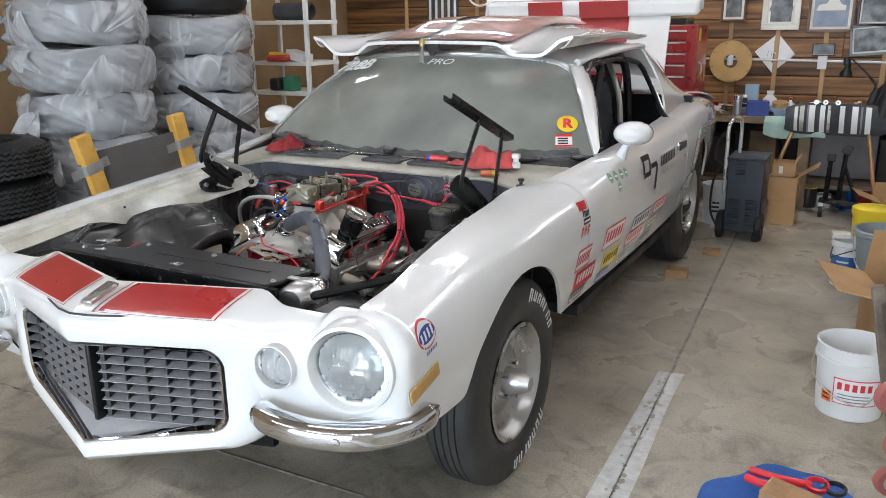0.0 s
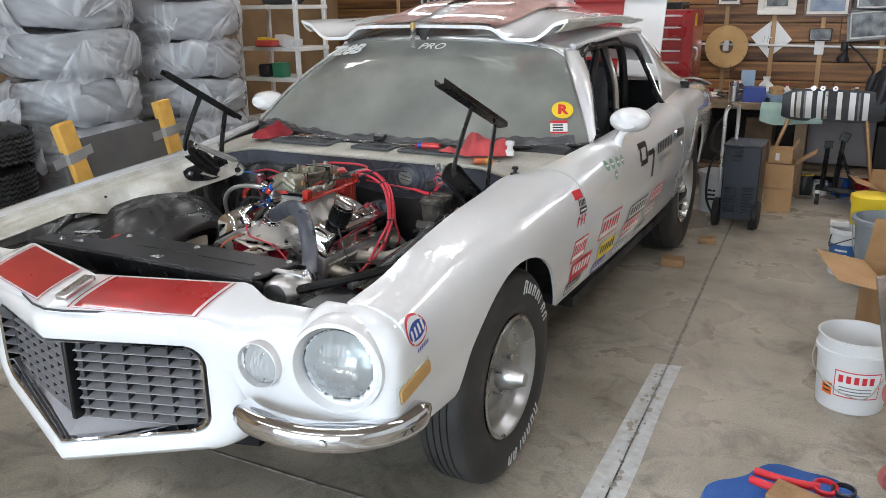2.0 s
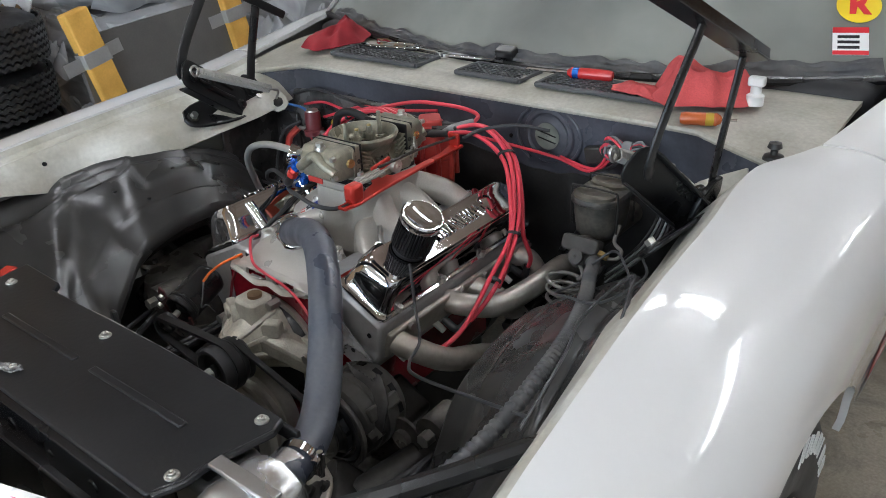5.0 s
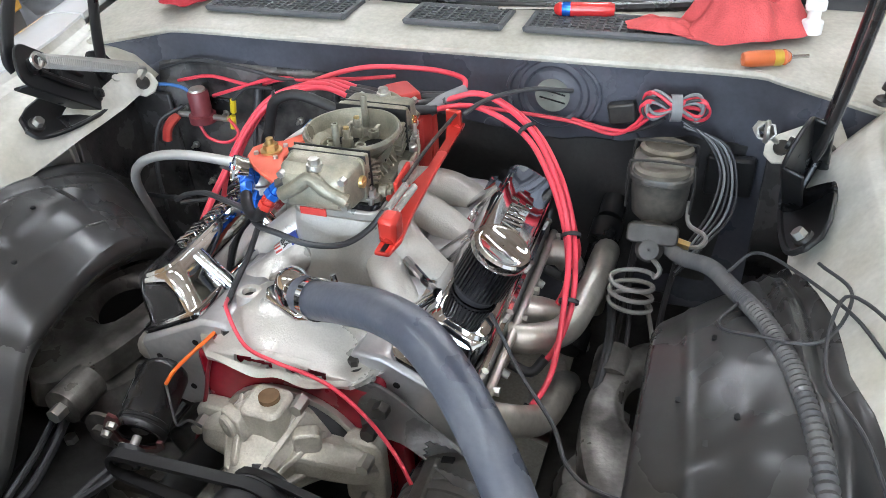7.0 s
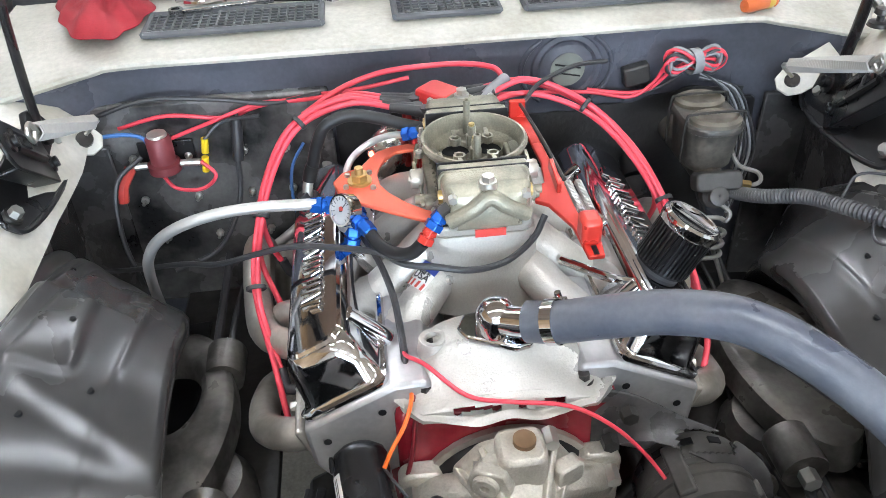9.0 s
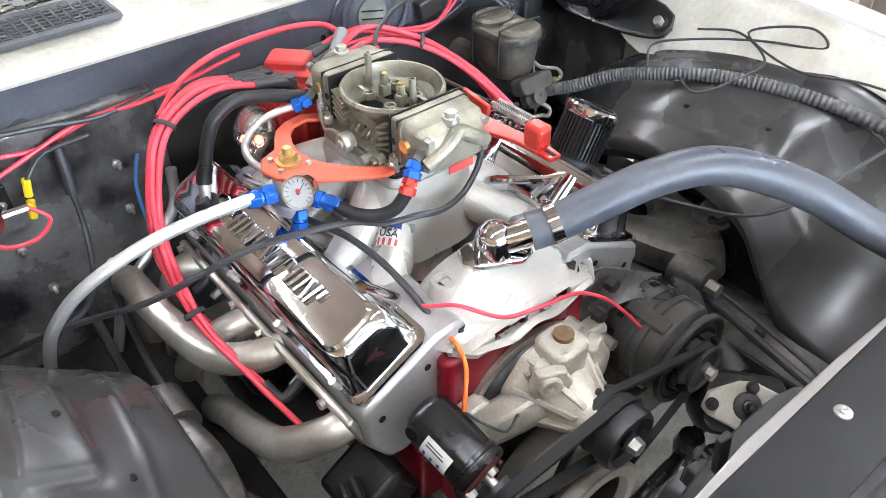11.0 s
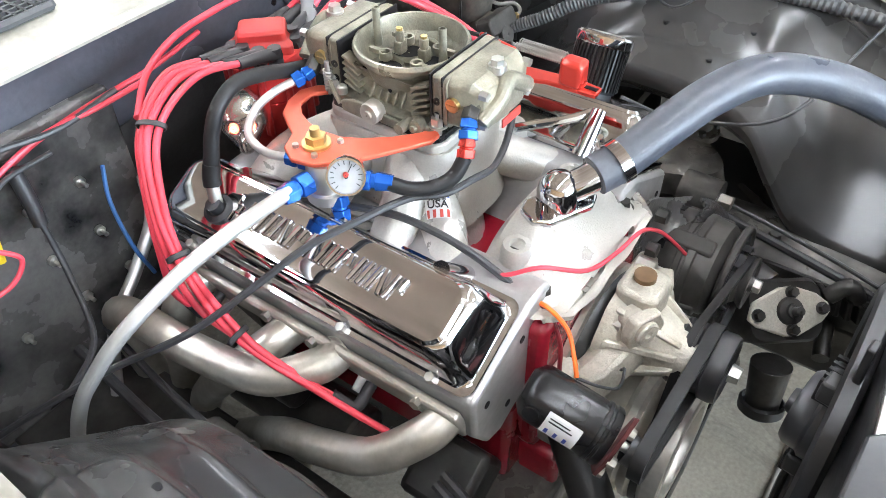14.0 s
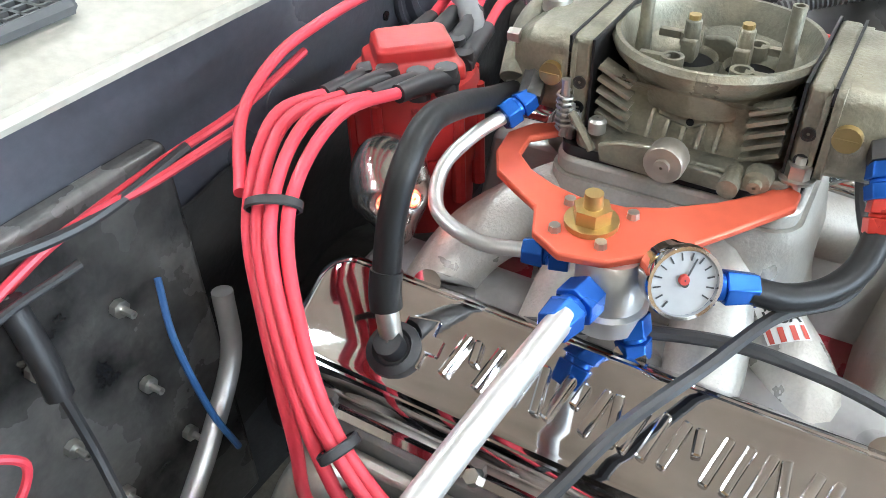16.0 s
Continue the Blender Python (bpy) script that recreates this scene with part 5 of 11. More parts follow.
part("air_horn", turned([(0.046, -0.030), (0.056, -0.012), (0.0645, -0.003), (0.0675, 0.004), (0.0655, 0.008), (0.0625, 0.008), (0.060, 0.002), (0.0585, -0.004), (0.054, -0.020), (0.050, -0.030), (0.001, -0.032)], pose(0, 0.26, 0.8385), 48), DICHROMATE, cb, "round air horn rim")
for x in (-0.021, 0.021):
    for y in (-0.022, 0.022):
        part("venturi", turned([(0.0215, -0.004), (0.020, 0.003), (0.0185, 0.001), (0.0175, -0.004)], pose(x, 0.26 + y, 0.8145), 22), DICHROMATE, cb)
        part("throttle_bore", turned([(0.0198, 0), (0.001, 0)], pose(x, 0.26 + y, 0.8122), 18), SHADE_BLACK, cb)
        bm = turned([(0.0075, 0.004), (0.0075, 0.013), (0.005, 0.013), (0.005, 0.002)], pose(x, 0.26 + y, 0.821), 14)
        bx(bm, (0.005, 0.02, 0.005), (0, 0.012 if y > 0 else -0.012, 0.010), (0, 0, 0), pose(x, 0.26 + y, 0.821))
        part("booster", bm, DICHROMATE, cb)
for y, h in ((0.216, 0.872), (0.308, 0.872)):
    part("vent_tube", turned([(0.0055, 0), (0.0045, 0.02), (0.0045, 0.046), (0.0028, 0.046), (0.0028, 0.03)], pose(-0.002, y, h - 0.046), 14), DICHROMATE, cb, "slender vent tube")
for y in (0.243, 0.277):
    bm = box((0.014, 0.010, 0.016), (0, y, 0.832))
    cy(bm, (0, y, 0.838), (0, y, 0.852), 0.0055, 0.0055, 10)
    part("squirter", bm, DICHROMATE, cb, bevel=0.002)
    part("squirter_screw", cyl((0, y, 0.852), (0, y, 0.855), 0.004, 0.004, 8), BRASS, cb)
part("throttle_base", slab(rrect(0.125, 0.140, 0.01), 0.012, pose(0, 0.26, 0.7745)), DICHROMATE, cb, bevel=0.002)
for d, yb in ((-1, 0.180), (1, 0.340)):
    bw = new("fuel_bowl")
    bw.parent = cb
    tagged(bw, "olive-gold float bowl")
    bm = slab(rrect(0.108, 0.062, 0.010), 0.010, face_pose((0, yb + (0.005 if d < 0 else -0.005), 0.817), (-d, 0, 0), (0, 0, 1)))
    loops = []
    for dy, w, h, zc in ((0.0, 0.104, 0.060, 0.818), (0.030, 0.100, 0.058, 0.818), (0.044, 0.086, 0.046, 0.815), (0.050, 0.05, 0.03, 0.812)):
        loops.append([V((a, yb + d * dy, zc + b)) for a, b in rrect(w, h, min(w, h) * 0.18)])
    rings(bm, loops, caps=True)
    tu(bm, [(-0.046, yb + d * 0.044, 0.806), (-0.02, yb + d * 0.050, 0.824), (0, yb + d * 0.048, 0.836), (0.02, yb + d * 0.050, 0.824), (0.044, yb + d * 0.044, 0.808)], 0.0095, 12, 6)
    part("bowl_body", bm, DICHROMATE, bw, bevel=0.002)
    bm = cyl((0, yb + d * 0.033, 0.842), (0, yb + d * 0.033, 0.850), 0.011, 0.010, 16)
    cy(bm, (0, yb + d * 0.033, 0.850), (0, yb + d * 0.033, 0.857), 0.0075, 0.0075, 6)
    part("needle_seat", bm, BOLT, bw, "silver needle seat screw")
    for x, z in ((-0.042, 0.800), (0.042, 0.800), (-0.042, 0.836), (0.042, 0.836)):
        part("bowl_screw", cyl((x, yb + d * 0.040, z), (x, yb + d * 0.049, z), 0.0055, 0.005, 6), BOLT, bw)
    for s in (1, -1):
        bm = cyl((s * 0.050, yb + d * 0.012, 0.820), (s * 0.0555, yb + d * 0.012, 0.820), 0.0085, 0.008, 16)
        bx(bm, (0.0012, 0.013, 0.0015), (s * 0.0556, yb + d * 0.012, 0.820))
        part("sight_plug", bm, BRASS, bw, "slotted brass sight plug")
    part("bowl_tag", box((0.036, 0.002, 0.010), (0, yb + d * 0.0525, 0.792)), CAP_RED, bw)
# linkage on both sides
for s in (1, -1):
    part("linkage", slab([(-0.02, -0.008), (0.016, -0.010), (0.024, 0.0), (0.016, 0.012), (-0.006, 0.010), (-0.022, 0.004)], 0.005, face_pose((s * 0.072, 0.285, 0.786), (0, s, 0), (0, 0, 1))), DICHROMATE, cb, "throttle linkage arm", bevel=0.0015)
    part("linkage_roller", turned([(0.012, -0.008), (0.013, -0.006), (0.013, 0.006), (0.012, 0.008), (0.005, 0.008), (0.005, 0.011), (0.001, 0.011)], face_pose((s * 0.074, 0.262, 0.790), (0, s, 0), (0, 0, 1)), 20), STEEL, cb, "grey cam roller")
    part("linkage_shaft", cyl((s * 0.058, 0.222, 0.784), (s * 0.080, 0.222, 0.784), 0.0065, 0.0065, 12), DICHROMATE, cb)
    part("linkage_lever", slab([(-0.045, -0.004), (0.03, -0.006), (0.034, 0.004), (0.0, 0.007), (-0.045, 0.004)], 0.004, face_pose((s * 0.068, 0.25, 0.782), (0, s, 0), (0, 0, 1))), DICHROMATE, cb, bevel=0.001)
    part("linkage_boss", turned([(0.009, 0), (0.008, 0.010), (0.004, 0.011), (0.004, 0.016), (0.001, 0.016)], face_pose((s * 0.058, 0.208, 0.786), (0, s, 0), (0, 0, 1)), 14), DICHROMATE, cb)
    part("linkage_screw", turned([(0.006, 0), (0.006, 0.008), (0.004, 0.010), (0.001, 0.010)], pose(s * 0.066, 0.312, 0.793), 12), BOLT, cb)
    part("linkage_strap", tube([(s * 0.066, 0.330, 0.802), (s * 0.070, 0.322, 0.795), (s * 0.072, 0.312, 0.782)], 0.003, 6, 4), DICHROMATE, cb)
    part("idle_spring", tube([(s * (0.060 + 0.005 * math.cos(k * 1.25)), 0.338 + 0.005 * math.sin(k * 1.25), 0.786 + 0.0008 * k) for k in range(34)], 0.0011, 5, 2), BOLT, cb)
    part("idle_screw", cyl((s * 0.060, 0.338, 0.780), (s * 0.060, 0.338, 0.822), 0.003, 0.003, 8), BOLT, cb)
    for y in (0.188, 0.336):
        bm = cyl((s * 0.052, y, 0.775), (s * 0.052, y, 0.803), 0.004, 0.004, 8)
        cy(bm, (s * 0.052, y, 0.789), (s * 0.052, y, 0.798), 0.0085, 0.0085, 6)
        cy(bm, (s * 0.052, y, 0.787), (s * 0.052, y, 0.789), 0.011, 0.011, 14)
        part("mounting_stud", bm, BOLT, cb)

# regulator plate on the passenger side
rg = new("regulator_plate")
rg.parent = engine
tagged(rg, "orange anodised plate carrying the fuel regulator")
way = [(-0.052, 0.194), (-0.058, 0.182), (-0.074, 0.182), (-0.110, 0.205), (-0.150, 0.232), (-0.176, 0.260), (-0.182, 0.287), (-0.170, 0.308), (-0.146, 0.318), (-0.134, 0.338), (-0.122, 0.356), (-0.100, 0.368),
       (-0.075, 0.372), (-0.056, 0.362), (-0.046, 0.346), (-0.056, 0.339), (-0.074, 0.355), (-0.096, 0.352), (-0.110, 0.337), (-0.119, 0.318), (-0.124, 0.298), (-0.121, 0.270), (-0.110, 0.248), (-0.090, 0.223), (-0.068, 0.203)]
part("plate", slab([(x, y) for x, y in way], 0.0055, pose(0, 0, 0.776)), ANOD_ORANGE, rg, "orange plate", bevel=0.0015)
bm = cyl((-0.147, 0.281, 0.7815), (-0.147, 0.281, 0.785), 0.016, 0.016, 20)
cy(bm, (-0.147, 0.281, 0.785), (-0.147, 0.281, 0.794), 0.0115, 0.0115, 6)
cy(bm, (-0.147, 0.281, 0.794), (-0.147, 0.281, 0.803), 0.006, 0.0055, 12)
part("adjusting_nut", bm, BRASS, rg, "brass adjusting nut")
for x, y in ((-0.165, 0.268), (-0.130, 0.262), (-0.134, 0.300), (-0.163, 0.297)):
    part("plate_screw", cyl((x, y, 0.7815), (x, y, 0.7855), 0.004, 0.0035, 8), BOLT, rg)
part("regulator_body", turned([(0.024, 0), (0.024, 0.012), (0.021, 0.014), (0.021, 0.044), (0.018, 0.048), (0.001, 0.048)], pose(-0.158, 0.262, 0.729), 28), ALU_BRIGHT, rg, "bright turned regulator body")


def fitting(name, a, b, r, material, parent, label=""):
    """A hose fitting: hexagon and collar from a to b."""
    a, b = V(a), V(b)
    bm = cyl(a, a.lerp(b, 0.42), r, r, 6)
    cy(bm, a.lerp(b, 0.42), a.lerp(b, 0.55), r * 0.72, r * 0.72, 14)
    cy(bm, a.lerp(b, 0.55), b, r * 0.96, r * 0.80, 6)
    return part(name, bm, material, parent, label, bevel=0.0008)


fitting("blue_fitting", (-0.178, 0.268, 0.757), (-0.214, 0.274, 0.757), 0.0135, ANOD_BLUE, rg, "blue anodised hose fitting")
fitting("blue_fitting", (-0.160, 0.247, 0.736), (-0.166, 0.238, 0.708), 0.012, ANOD_BLUE, rg)
fitting("blue_fitting", (-0.150, 0.238, 0.760), (-0.163, 0.228, 0.770), 0.0125, ANOD_BLUE, rg)
fitting("blue_fitting", (-0.156, 0.222, 0.766), (-0.137, 0.186, 0.764), 0.0115, ANOD_BLUE, rg)
fitting("blue_fitting", (-0.152, 0.290, 0.757), (-0.160, 0.318, 0.757), 0.0105, ANOD_BLUE, rg)
gm = face_pose((-0.170, 0.220, 0.780), (0.62, -0.74, 0.10), (0.22, 0.30, 0.92))
gg = new("pressure_gauge")
gg.parent = rg
tagged(gg, "small round gauge with a white dial")
part("gauge_case", turned([(0.0195, -0.014), (0.0205, -0.004), (0.0212, 0.002), (0.0205, 0.005), (0.0185, 0.005), (0.018, 0.003)], gm, 36), CHROME, gg)
DIAL = pbr("white_dial", (0.74, 0.74, 0.73), 0.5, var=0.01, bump=0)
part("dial", turned([(0.0182, 0.0025), (0.001, 0.0025)], gm, 30), pbr("aged_dial_face", (0.40, 0.41, 0.42), 0.3, var=0.08, bump=0), gg)
for k in range(13):
    a = math.radians(220 - k * 22)
    part("dial_mark", box((0.0042, 0.0008, 0.0004), (0.0148 * math.cos(a), 0.0148 * math.sin(a), 0.0030), (0, 0, math.degrees(a)), gm), WIRE_BLACK, gg, smooth=False)
bm = box((0.015, 0.0009, 0.0005), (0.004, 0.006, 0.0036), (0, 0, 55), gm)
turned([(0.0022, 0.003), (0.0022, 0.0045), (0.0005, 0.0045)], gm, 12, bm)
part("needle", bm, WIRE_BLACK, gg, smooth=False)
part("needle_hub", turned([(0.0032, 0.003), (0.0026, 0.0050), (0.0005, 0.0052)], gm @ pose(0, 0.002, 0), 12), CAP_RED, gg)
# fuel lines
LINE = pbr("satin_aluminium_line", (0.66, 0.65, 0.63), 0.38, 0.75, var=0.05, bump=0.02)
solo("fuel_line", tube([(-0.205, 0.271, 0.760), (-0.275, 0.275, 0.760), (-0.334, 0.281, 0.752), (-0.385, 0.289, 0.734), (-0.423, 0.302, 0.707), (-0.447, 0.316, 0.675), (-0.464, 0.338, 0.630), (-0.475, 0.37, 0.55), (-0.475, 0.39, 0.48)], 0.0078, 14, 10), LINE, "bent bare aluminium fuel line", "fuel line")
solo("fuel_line", tube([(-0.158, 0.312, 0.757), (-0.166, 0.345, 0.757), (-0.156, 0.380, 0.762), (-0.130, 0.392, 0.776), (-0.105, 0.384, 0.789), (-0.080, 0.372, 0.796)], 0.0050, 12, 10), LINE, "thin bare aluminium fuel line to the rear float bowl", "fuel line")
fitting("blue_fitting", (-0.082, 0.373, 0.795), (-0.060, 0.362, 0.803), 0.0105, ANOD_BLUE, cb, "blue anodised fitting")
part("fuel_inlet", cyl((-0.062, 0.363, 0.802), (-0.045, 0.366, 0.812), 0.009, 0.009, 6), DARK_STEEL, cb)
solo("fuel_hose", tube([(-0.140, 0.190, 0.764), (-0.128, 0.170, 0.757), (-0.110, 0.152, 0.756), (-0.092, 0.140, 0.764), (-0.077, 0.136, 0.781)], 0.0082, 14, 8), RUBBER, "short black rubber fuel hose", "hose")
fitting("hose_end", (-0.077, 0.1355, 0.780), (-0.066, 0.140, 0.798), 0.0105, ANOD_RED, cb, "red anodised hose end")
fitting("blue_fitting", (-0.067, 0.139, 0.796), (-0.054, 0.146, 0.812), 0.0115, ANOD_BLUE, cb)
part("fuel_inlet", cyl((-0.056, 0.145, 0.811), (-0.040, 0.150, 0.820), 0.010, 0.010, 6), DARK_STEEL, cb)

# throttle cable bracket on the driver side
tb = new("throttle_bracket")
tb.parent = engine
tagged(tb, "red anodised throttle cable bracket")
part("bracket_bar", slab([(0.068, 0.20), (0.082, 0.19), (0.100, 0.14), (0.103, 0.078), (0.122, 0.078), (0.126, 0.11), (0.118, 0.17), (0.108, 0.30), (0.102, 0.440), (0.078, 0.440), (0.078, 0.42), (0.090, 0.38), (0.094, 0.29), (0.088, 0.24), (0.070, 0.23)], 0.006, pose(0, 0, 0.776)), ANOD_RED, tb, bevel=0.0015)
part("bracket_ear", box((0.024, 0.030, 0.034), (0.112, 0.112, 0.797)), ANOD_RED, tb, bevel=0.006)
part("bracket_ear", box((0.024, 0.008, 0.030), (0.088, 0.428, 0.792)), ANOD_RED, tb, bevel=0.002)
part("bracket_slot", box((0.006, 0.016, 0.001), (0.113, 0.088, 0.7825)), SHADE_BLACK, tb)
for x in (0.104, 0.116):
    part("return_spring", tube([(x + 0.0042 * math.cos(k * 1.05), 0.125 + 0.00050 * k, 0.812 + 0.0042 * math.sin(k * 1.05)) for k in range(126)], 0.0009, 5, 1), BOLT, tb)
part("throttle_rod", tube([(0.100, 0.19, 0.815), (0.096, 0.30, 0.812), (0.092, 0.43, 0.800)], 0.0028, 8, 4), DARK_STEEL, tb)
part("throttle_arm", box((0.006, 0.05, 0.016), (0.092, 0.205, 0.812), (8, 0, 0)), ANOD_RED, tb, bevel=0.002)

# distributor
ds = new("distributor")
ds.parent = engine
tagged(ds, "large red distributor with a coil in its cap")
DC = (-0.020, 0.485)
part("distributor_base", turned([(0.030, -0.055), (0.046, -0.050), (0.048, -0.02), (0.048, 0.0), (0.051, 0.006), (0.051, 0.022), (0.046, 0.024), (0.030, 0.024)], pose(*DC, 0.700), 36), CAP_RED, ds, "red moulded distributor body")
bm = turned([(0.051, 0), (0.053, 0.004), (0.053, 0.05), (0.050, 0.056), (0.001, 0.056)], pose(*DC, 0.724), 36)
part("distributor_cap", bm, CAP_RED, ds, "red moulded cap")
for k in range(10):
    a = 2 * math.pi * k / 10
    part("cap_rib", cyl((DC[0] + 0.053 * math.cos(a), DC[1] + 0.053 * math.sin(a), 0.680), (DC[0] + 0.053 * math.cos(a), DC[1] + 0.053 * math.sin(a), 0.772), 0.006, 0.005, 8), CAP_RED, ds)
loops = []
q = pose(*DC, 0.778, 0, 0, -47)
for w, l, z in ((0.076, 0.062, 0.0), (0.074, 0.060, 0.012), (0.062, 0.048, 0.018), (0.060, 0.046, 0.027), (0.054, 0.040, 0.030)):
    loops.append([q @ V((a, b, z)) for a, b in rrect(w, l, 0.006, 3)])
part("coil_cover", rings(bmesh.new(), loops, caps=True), CAP_RED, ds, "red coil cover", bevel=0.001)
BOOT = pbr("black_rubber_boot", (0.025, 0.025, 0.027), 0.5, var=0.08, bump=0.03)
# plug wires, four to a bank
WIRES = {-1: [[(-0.095, 0.462, 0.798), (-0.175, 0.472, 0.822), (-0.258, 0.446, 0.800), (-0.290, 0.415, 0.755), (-0.306, 0.365, 0.695), (-0.310, 0.285, 0.625), (-0.285, 0.18, 0.565), (-0.262, 0.082, 0.525)],
              [(-0.085, 0.445, 0.800), (-0.16, 0.452, 0.822), (-0.240, 0.432, 0.800), (-0.278, 0.400, 0.750), (-0.300, 0.350, 0.685), (-0.304, 0.270, 0.622), (-0.285, 0.20, 0.572), (-0.268, 0.155, 0.545)],
              [(-0.098, 0.485, 0.795), (-0.18, 0.496, 0.815), (-0.266, 0.462, 0.790), (-0.297, 0.425, 0.745), (-0.311, 0.385, 0.685), (-0.305, 0.345, 0.625), (-0.285, 0.31, 0.575), (-0.268, 0.285, 0.545)],
              [(-0.095, 0.505, 0.790), (-0.17, 0.520, 0.808), (-0.260, 0.485, 0.780), (-0.292, 0.448, 0.730), (-0.306, 0.42, 0.67), (-0.296, 0.40, 0.61), (-0.27, 0.395, 0.555)]],
         1: [[(0.050, 0.470, 0.798), (0.12, 0.478, 0.815), (0.20, 0.445, 0.785), (0.255, 0.385, 0.735), (0.290, 0.315, 0.680), (0.305, 0.235, 0.625), (0.305, 0.15, 0.565), (0.275, 0.09, 0.53)],
             [(0.045, 0.490, 0.796), (0.12, 0.500, 0.806), (0.205, 0.468, 0.778), (0.268, 0.405, 0.728), (0.300, 0.335, 0.672), (0.313, 0.255, 0.618), (0.300, 0.20, 0.57), (0.272, 0.18, 0.54)],
             [(0.040, 0.455, 0.790), (0.11, 0.455, 0.797), (0.19, 0.425, 0.770), (0.240, 0.375, 0.730), (0.280, 0.33, 0.67), (0.295, 0.30, 0.61), (0.272, 0.29, 0.55)],
             [(0.040, 0.510, 0.790), (0.11, 0.520, 0.795), (0.20, 0.49, 0.765), (0.262, 0.43, 0.715), (0.292, 0.39, 0.655), (0.295, 0.39, 0.60), (0.272, 0.40, 0.55)]]}
for wy in WIRES[-1]:
    for k in (1, 2, 3, 4):
        x, y, z = wy[k]
        wy[k] = (x + (0.012, 0.024, 0.018, 0.008)[k - 1], y - 0.004, z - (0.012, 0.006, 0.0, 0.0)[k - 1])
for ways in WIRES.values():
    # the four run as one tied bundle along the middle of their way
    for k, pull in ((1, 0.25), (2, 0.5), (3, 0.55), (4, 0.45)):
        mid = sum((V(wy[k]) for wy in ways), V()) / 4
        for wy in ways:
            wy[k] = tuple(V(wy[k]).lerp(mid, pull))
for s, ways in WIRES.items():
    for k, wy in enumerate(ways):
        wr = solo("spark_plug_wire", tube(wy, 0.0044, 10, 8), WIRE_RED, "red silicone spark plug wire", "plug wire", "red plug wires on the engine")
        a, b = V(wy[0]), V(wy[1])
        d = (b - a).normalized()
        bt = tube([a - d * 0.045 + V((0, 0, -0.002)), a - d * 0.02, a + d * 0.012], 0.0085, 12, 4, lambda t: 1.1 - 0.3 * t)
        cy(bt, a - d * 0.040 + V((0, 0, -0.014)), a - d * 0.040 + V((0, 0, 0.008)), 0.0095, 0.0085, 12)
        part("wire_boot", bt, BOOT, wr, "black rubber boot")
        e, f = V(wy[-1]), V(wy[-2])
        part("plug_boot", tube([e + (f - e).normalized() * 0.03, e, e + V((-s * 0.03, 0, 0.01))], 0.0075, 10, 4), BOOT, wr)
    for t, loop in ((2, ways[:3]), (4, ways[:2]), (5, ways[:2])):
        c = sum((V(wy[t]) for wy in loop), V()) / len(loop)
        d = (V(loop[0][t + 1]) - V(loop[0][t - 1])).normalized()
        mm = along(c - d * 0.005, c + d * 0.005) @ Matrix.Diagonal((1.9 if t == 2 else 1.5, 1, 1, 1))
        tagged(part("cable_tie", turned([(0.0085, 0), (0.0095, 0.001), (0.0095, 0.006), (0.0085, 0.007)], mm, 18), BOOT), "black cable tie round the plug wires", "cable tie", "cable ties on the plug wires")
# coil wire rising at the back
cw = solo("coil_wire", tube([(0.082, 0.500, 0.806), (0.070, 0.535, 0.812), (0.02, 0.552, 0.815), (-0.05, 0.552, 0.815), (-0.11, 0.545, 0.812), (-0.17, 0.525, 0.800), (-0.225, 0.48, 0.785)], 0.0044, 10, 8), WIRE_RED, "red wire arching behind the distributor", "wire")
BOOT_GREY = pbr("grey_rubber_boot", (0.20, 0.205, 0.21), 0.5, var=0.05, bump=0.02)
part("wire_boot", tube([(0.036, 0.458, 0.786), (0.050, 0.470, 0.796), (0.066, 0.484, 0.802), (0.084, 0.502, 0.806)], 0.0105, 12, 5), BOOT_GREY, cw, "grey rubber boot")

# chrome ornament with two small red lamps behind the regulator
orn = thing("chrome_ornament", "worn chrome skull ornament with two small red lamps", "ornament")
om = face_pose((-0.108, 0.450, 0.718), (0.75, -0.66, 0), (0.33, 0.375, 0.866))


def bust(u, v):
    """A rounded skull-like casting: dome, brow, eye hollows and a narrow ribbed jaw."""
    a, b = 2 * math.pi * u, math.pi * (v - 0.5)
    x, z, y = math.cos(b) * math.sin(a), math.cos(b) * math.cos(a), math.sin(b)
    rx, ry, rz = 0.031, 0.043, 0.032
    jaw = max(0.0, min(1.0, (-y - 0.15) / 0.55))
    rx *= 1 - 0.38 * jaw
    rz *= 1 - 0.20 * jaw
    p = V((x * rx, y * ry + 0.008, z * rz))
    front = max(0.0, z)
    for ex in (-0.011, 0.011):
        p.z -= 0.011 * front * math.exp(-((p.x - ex) / 0.007) ** 2 - ((p.y - 0.0) / 0.006) ** 2)
    p.z += 0.004 * front * math.exp(-((p.y - 0.011) / 0.0045) ** 2)
    p.z -= 0.006 * front * math.exp(-(p.x / 0.004) ** 2 - ((p.y + 0.012) / 0.005) ** 2)
    p.z += 0.0018 * front * math.sin(p.x * 1300) * math.exp(-((p.y + 0.026) / 0.006) ** 2)
    return om @ p


part("ornament_body", sheet(bust, 72, 56), pbr("worn_chrome_casting", (0.62, 0.60, 0.57), 0.22, 0.95, var=0.12, bump=0.1, scale=30), orn)
RED_GLOW = glowing("red_lamp", (1.0, 0.08, 0.03), 9.0)
for x in (-0.0095, 0.0095):
    part("red_lamp", turned([(0.0045, 0), (0.004, 0.003), (0.001, 0.004)], om @ pose(x * 1.15, 0.0, 0.0225), 12), RED_GLOW, orn)

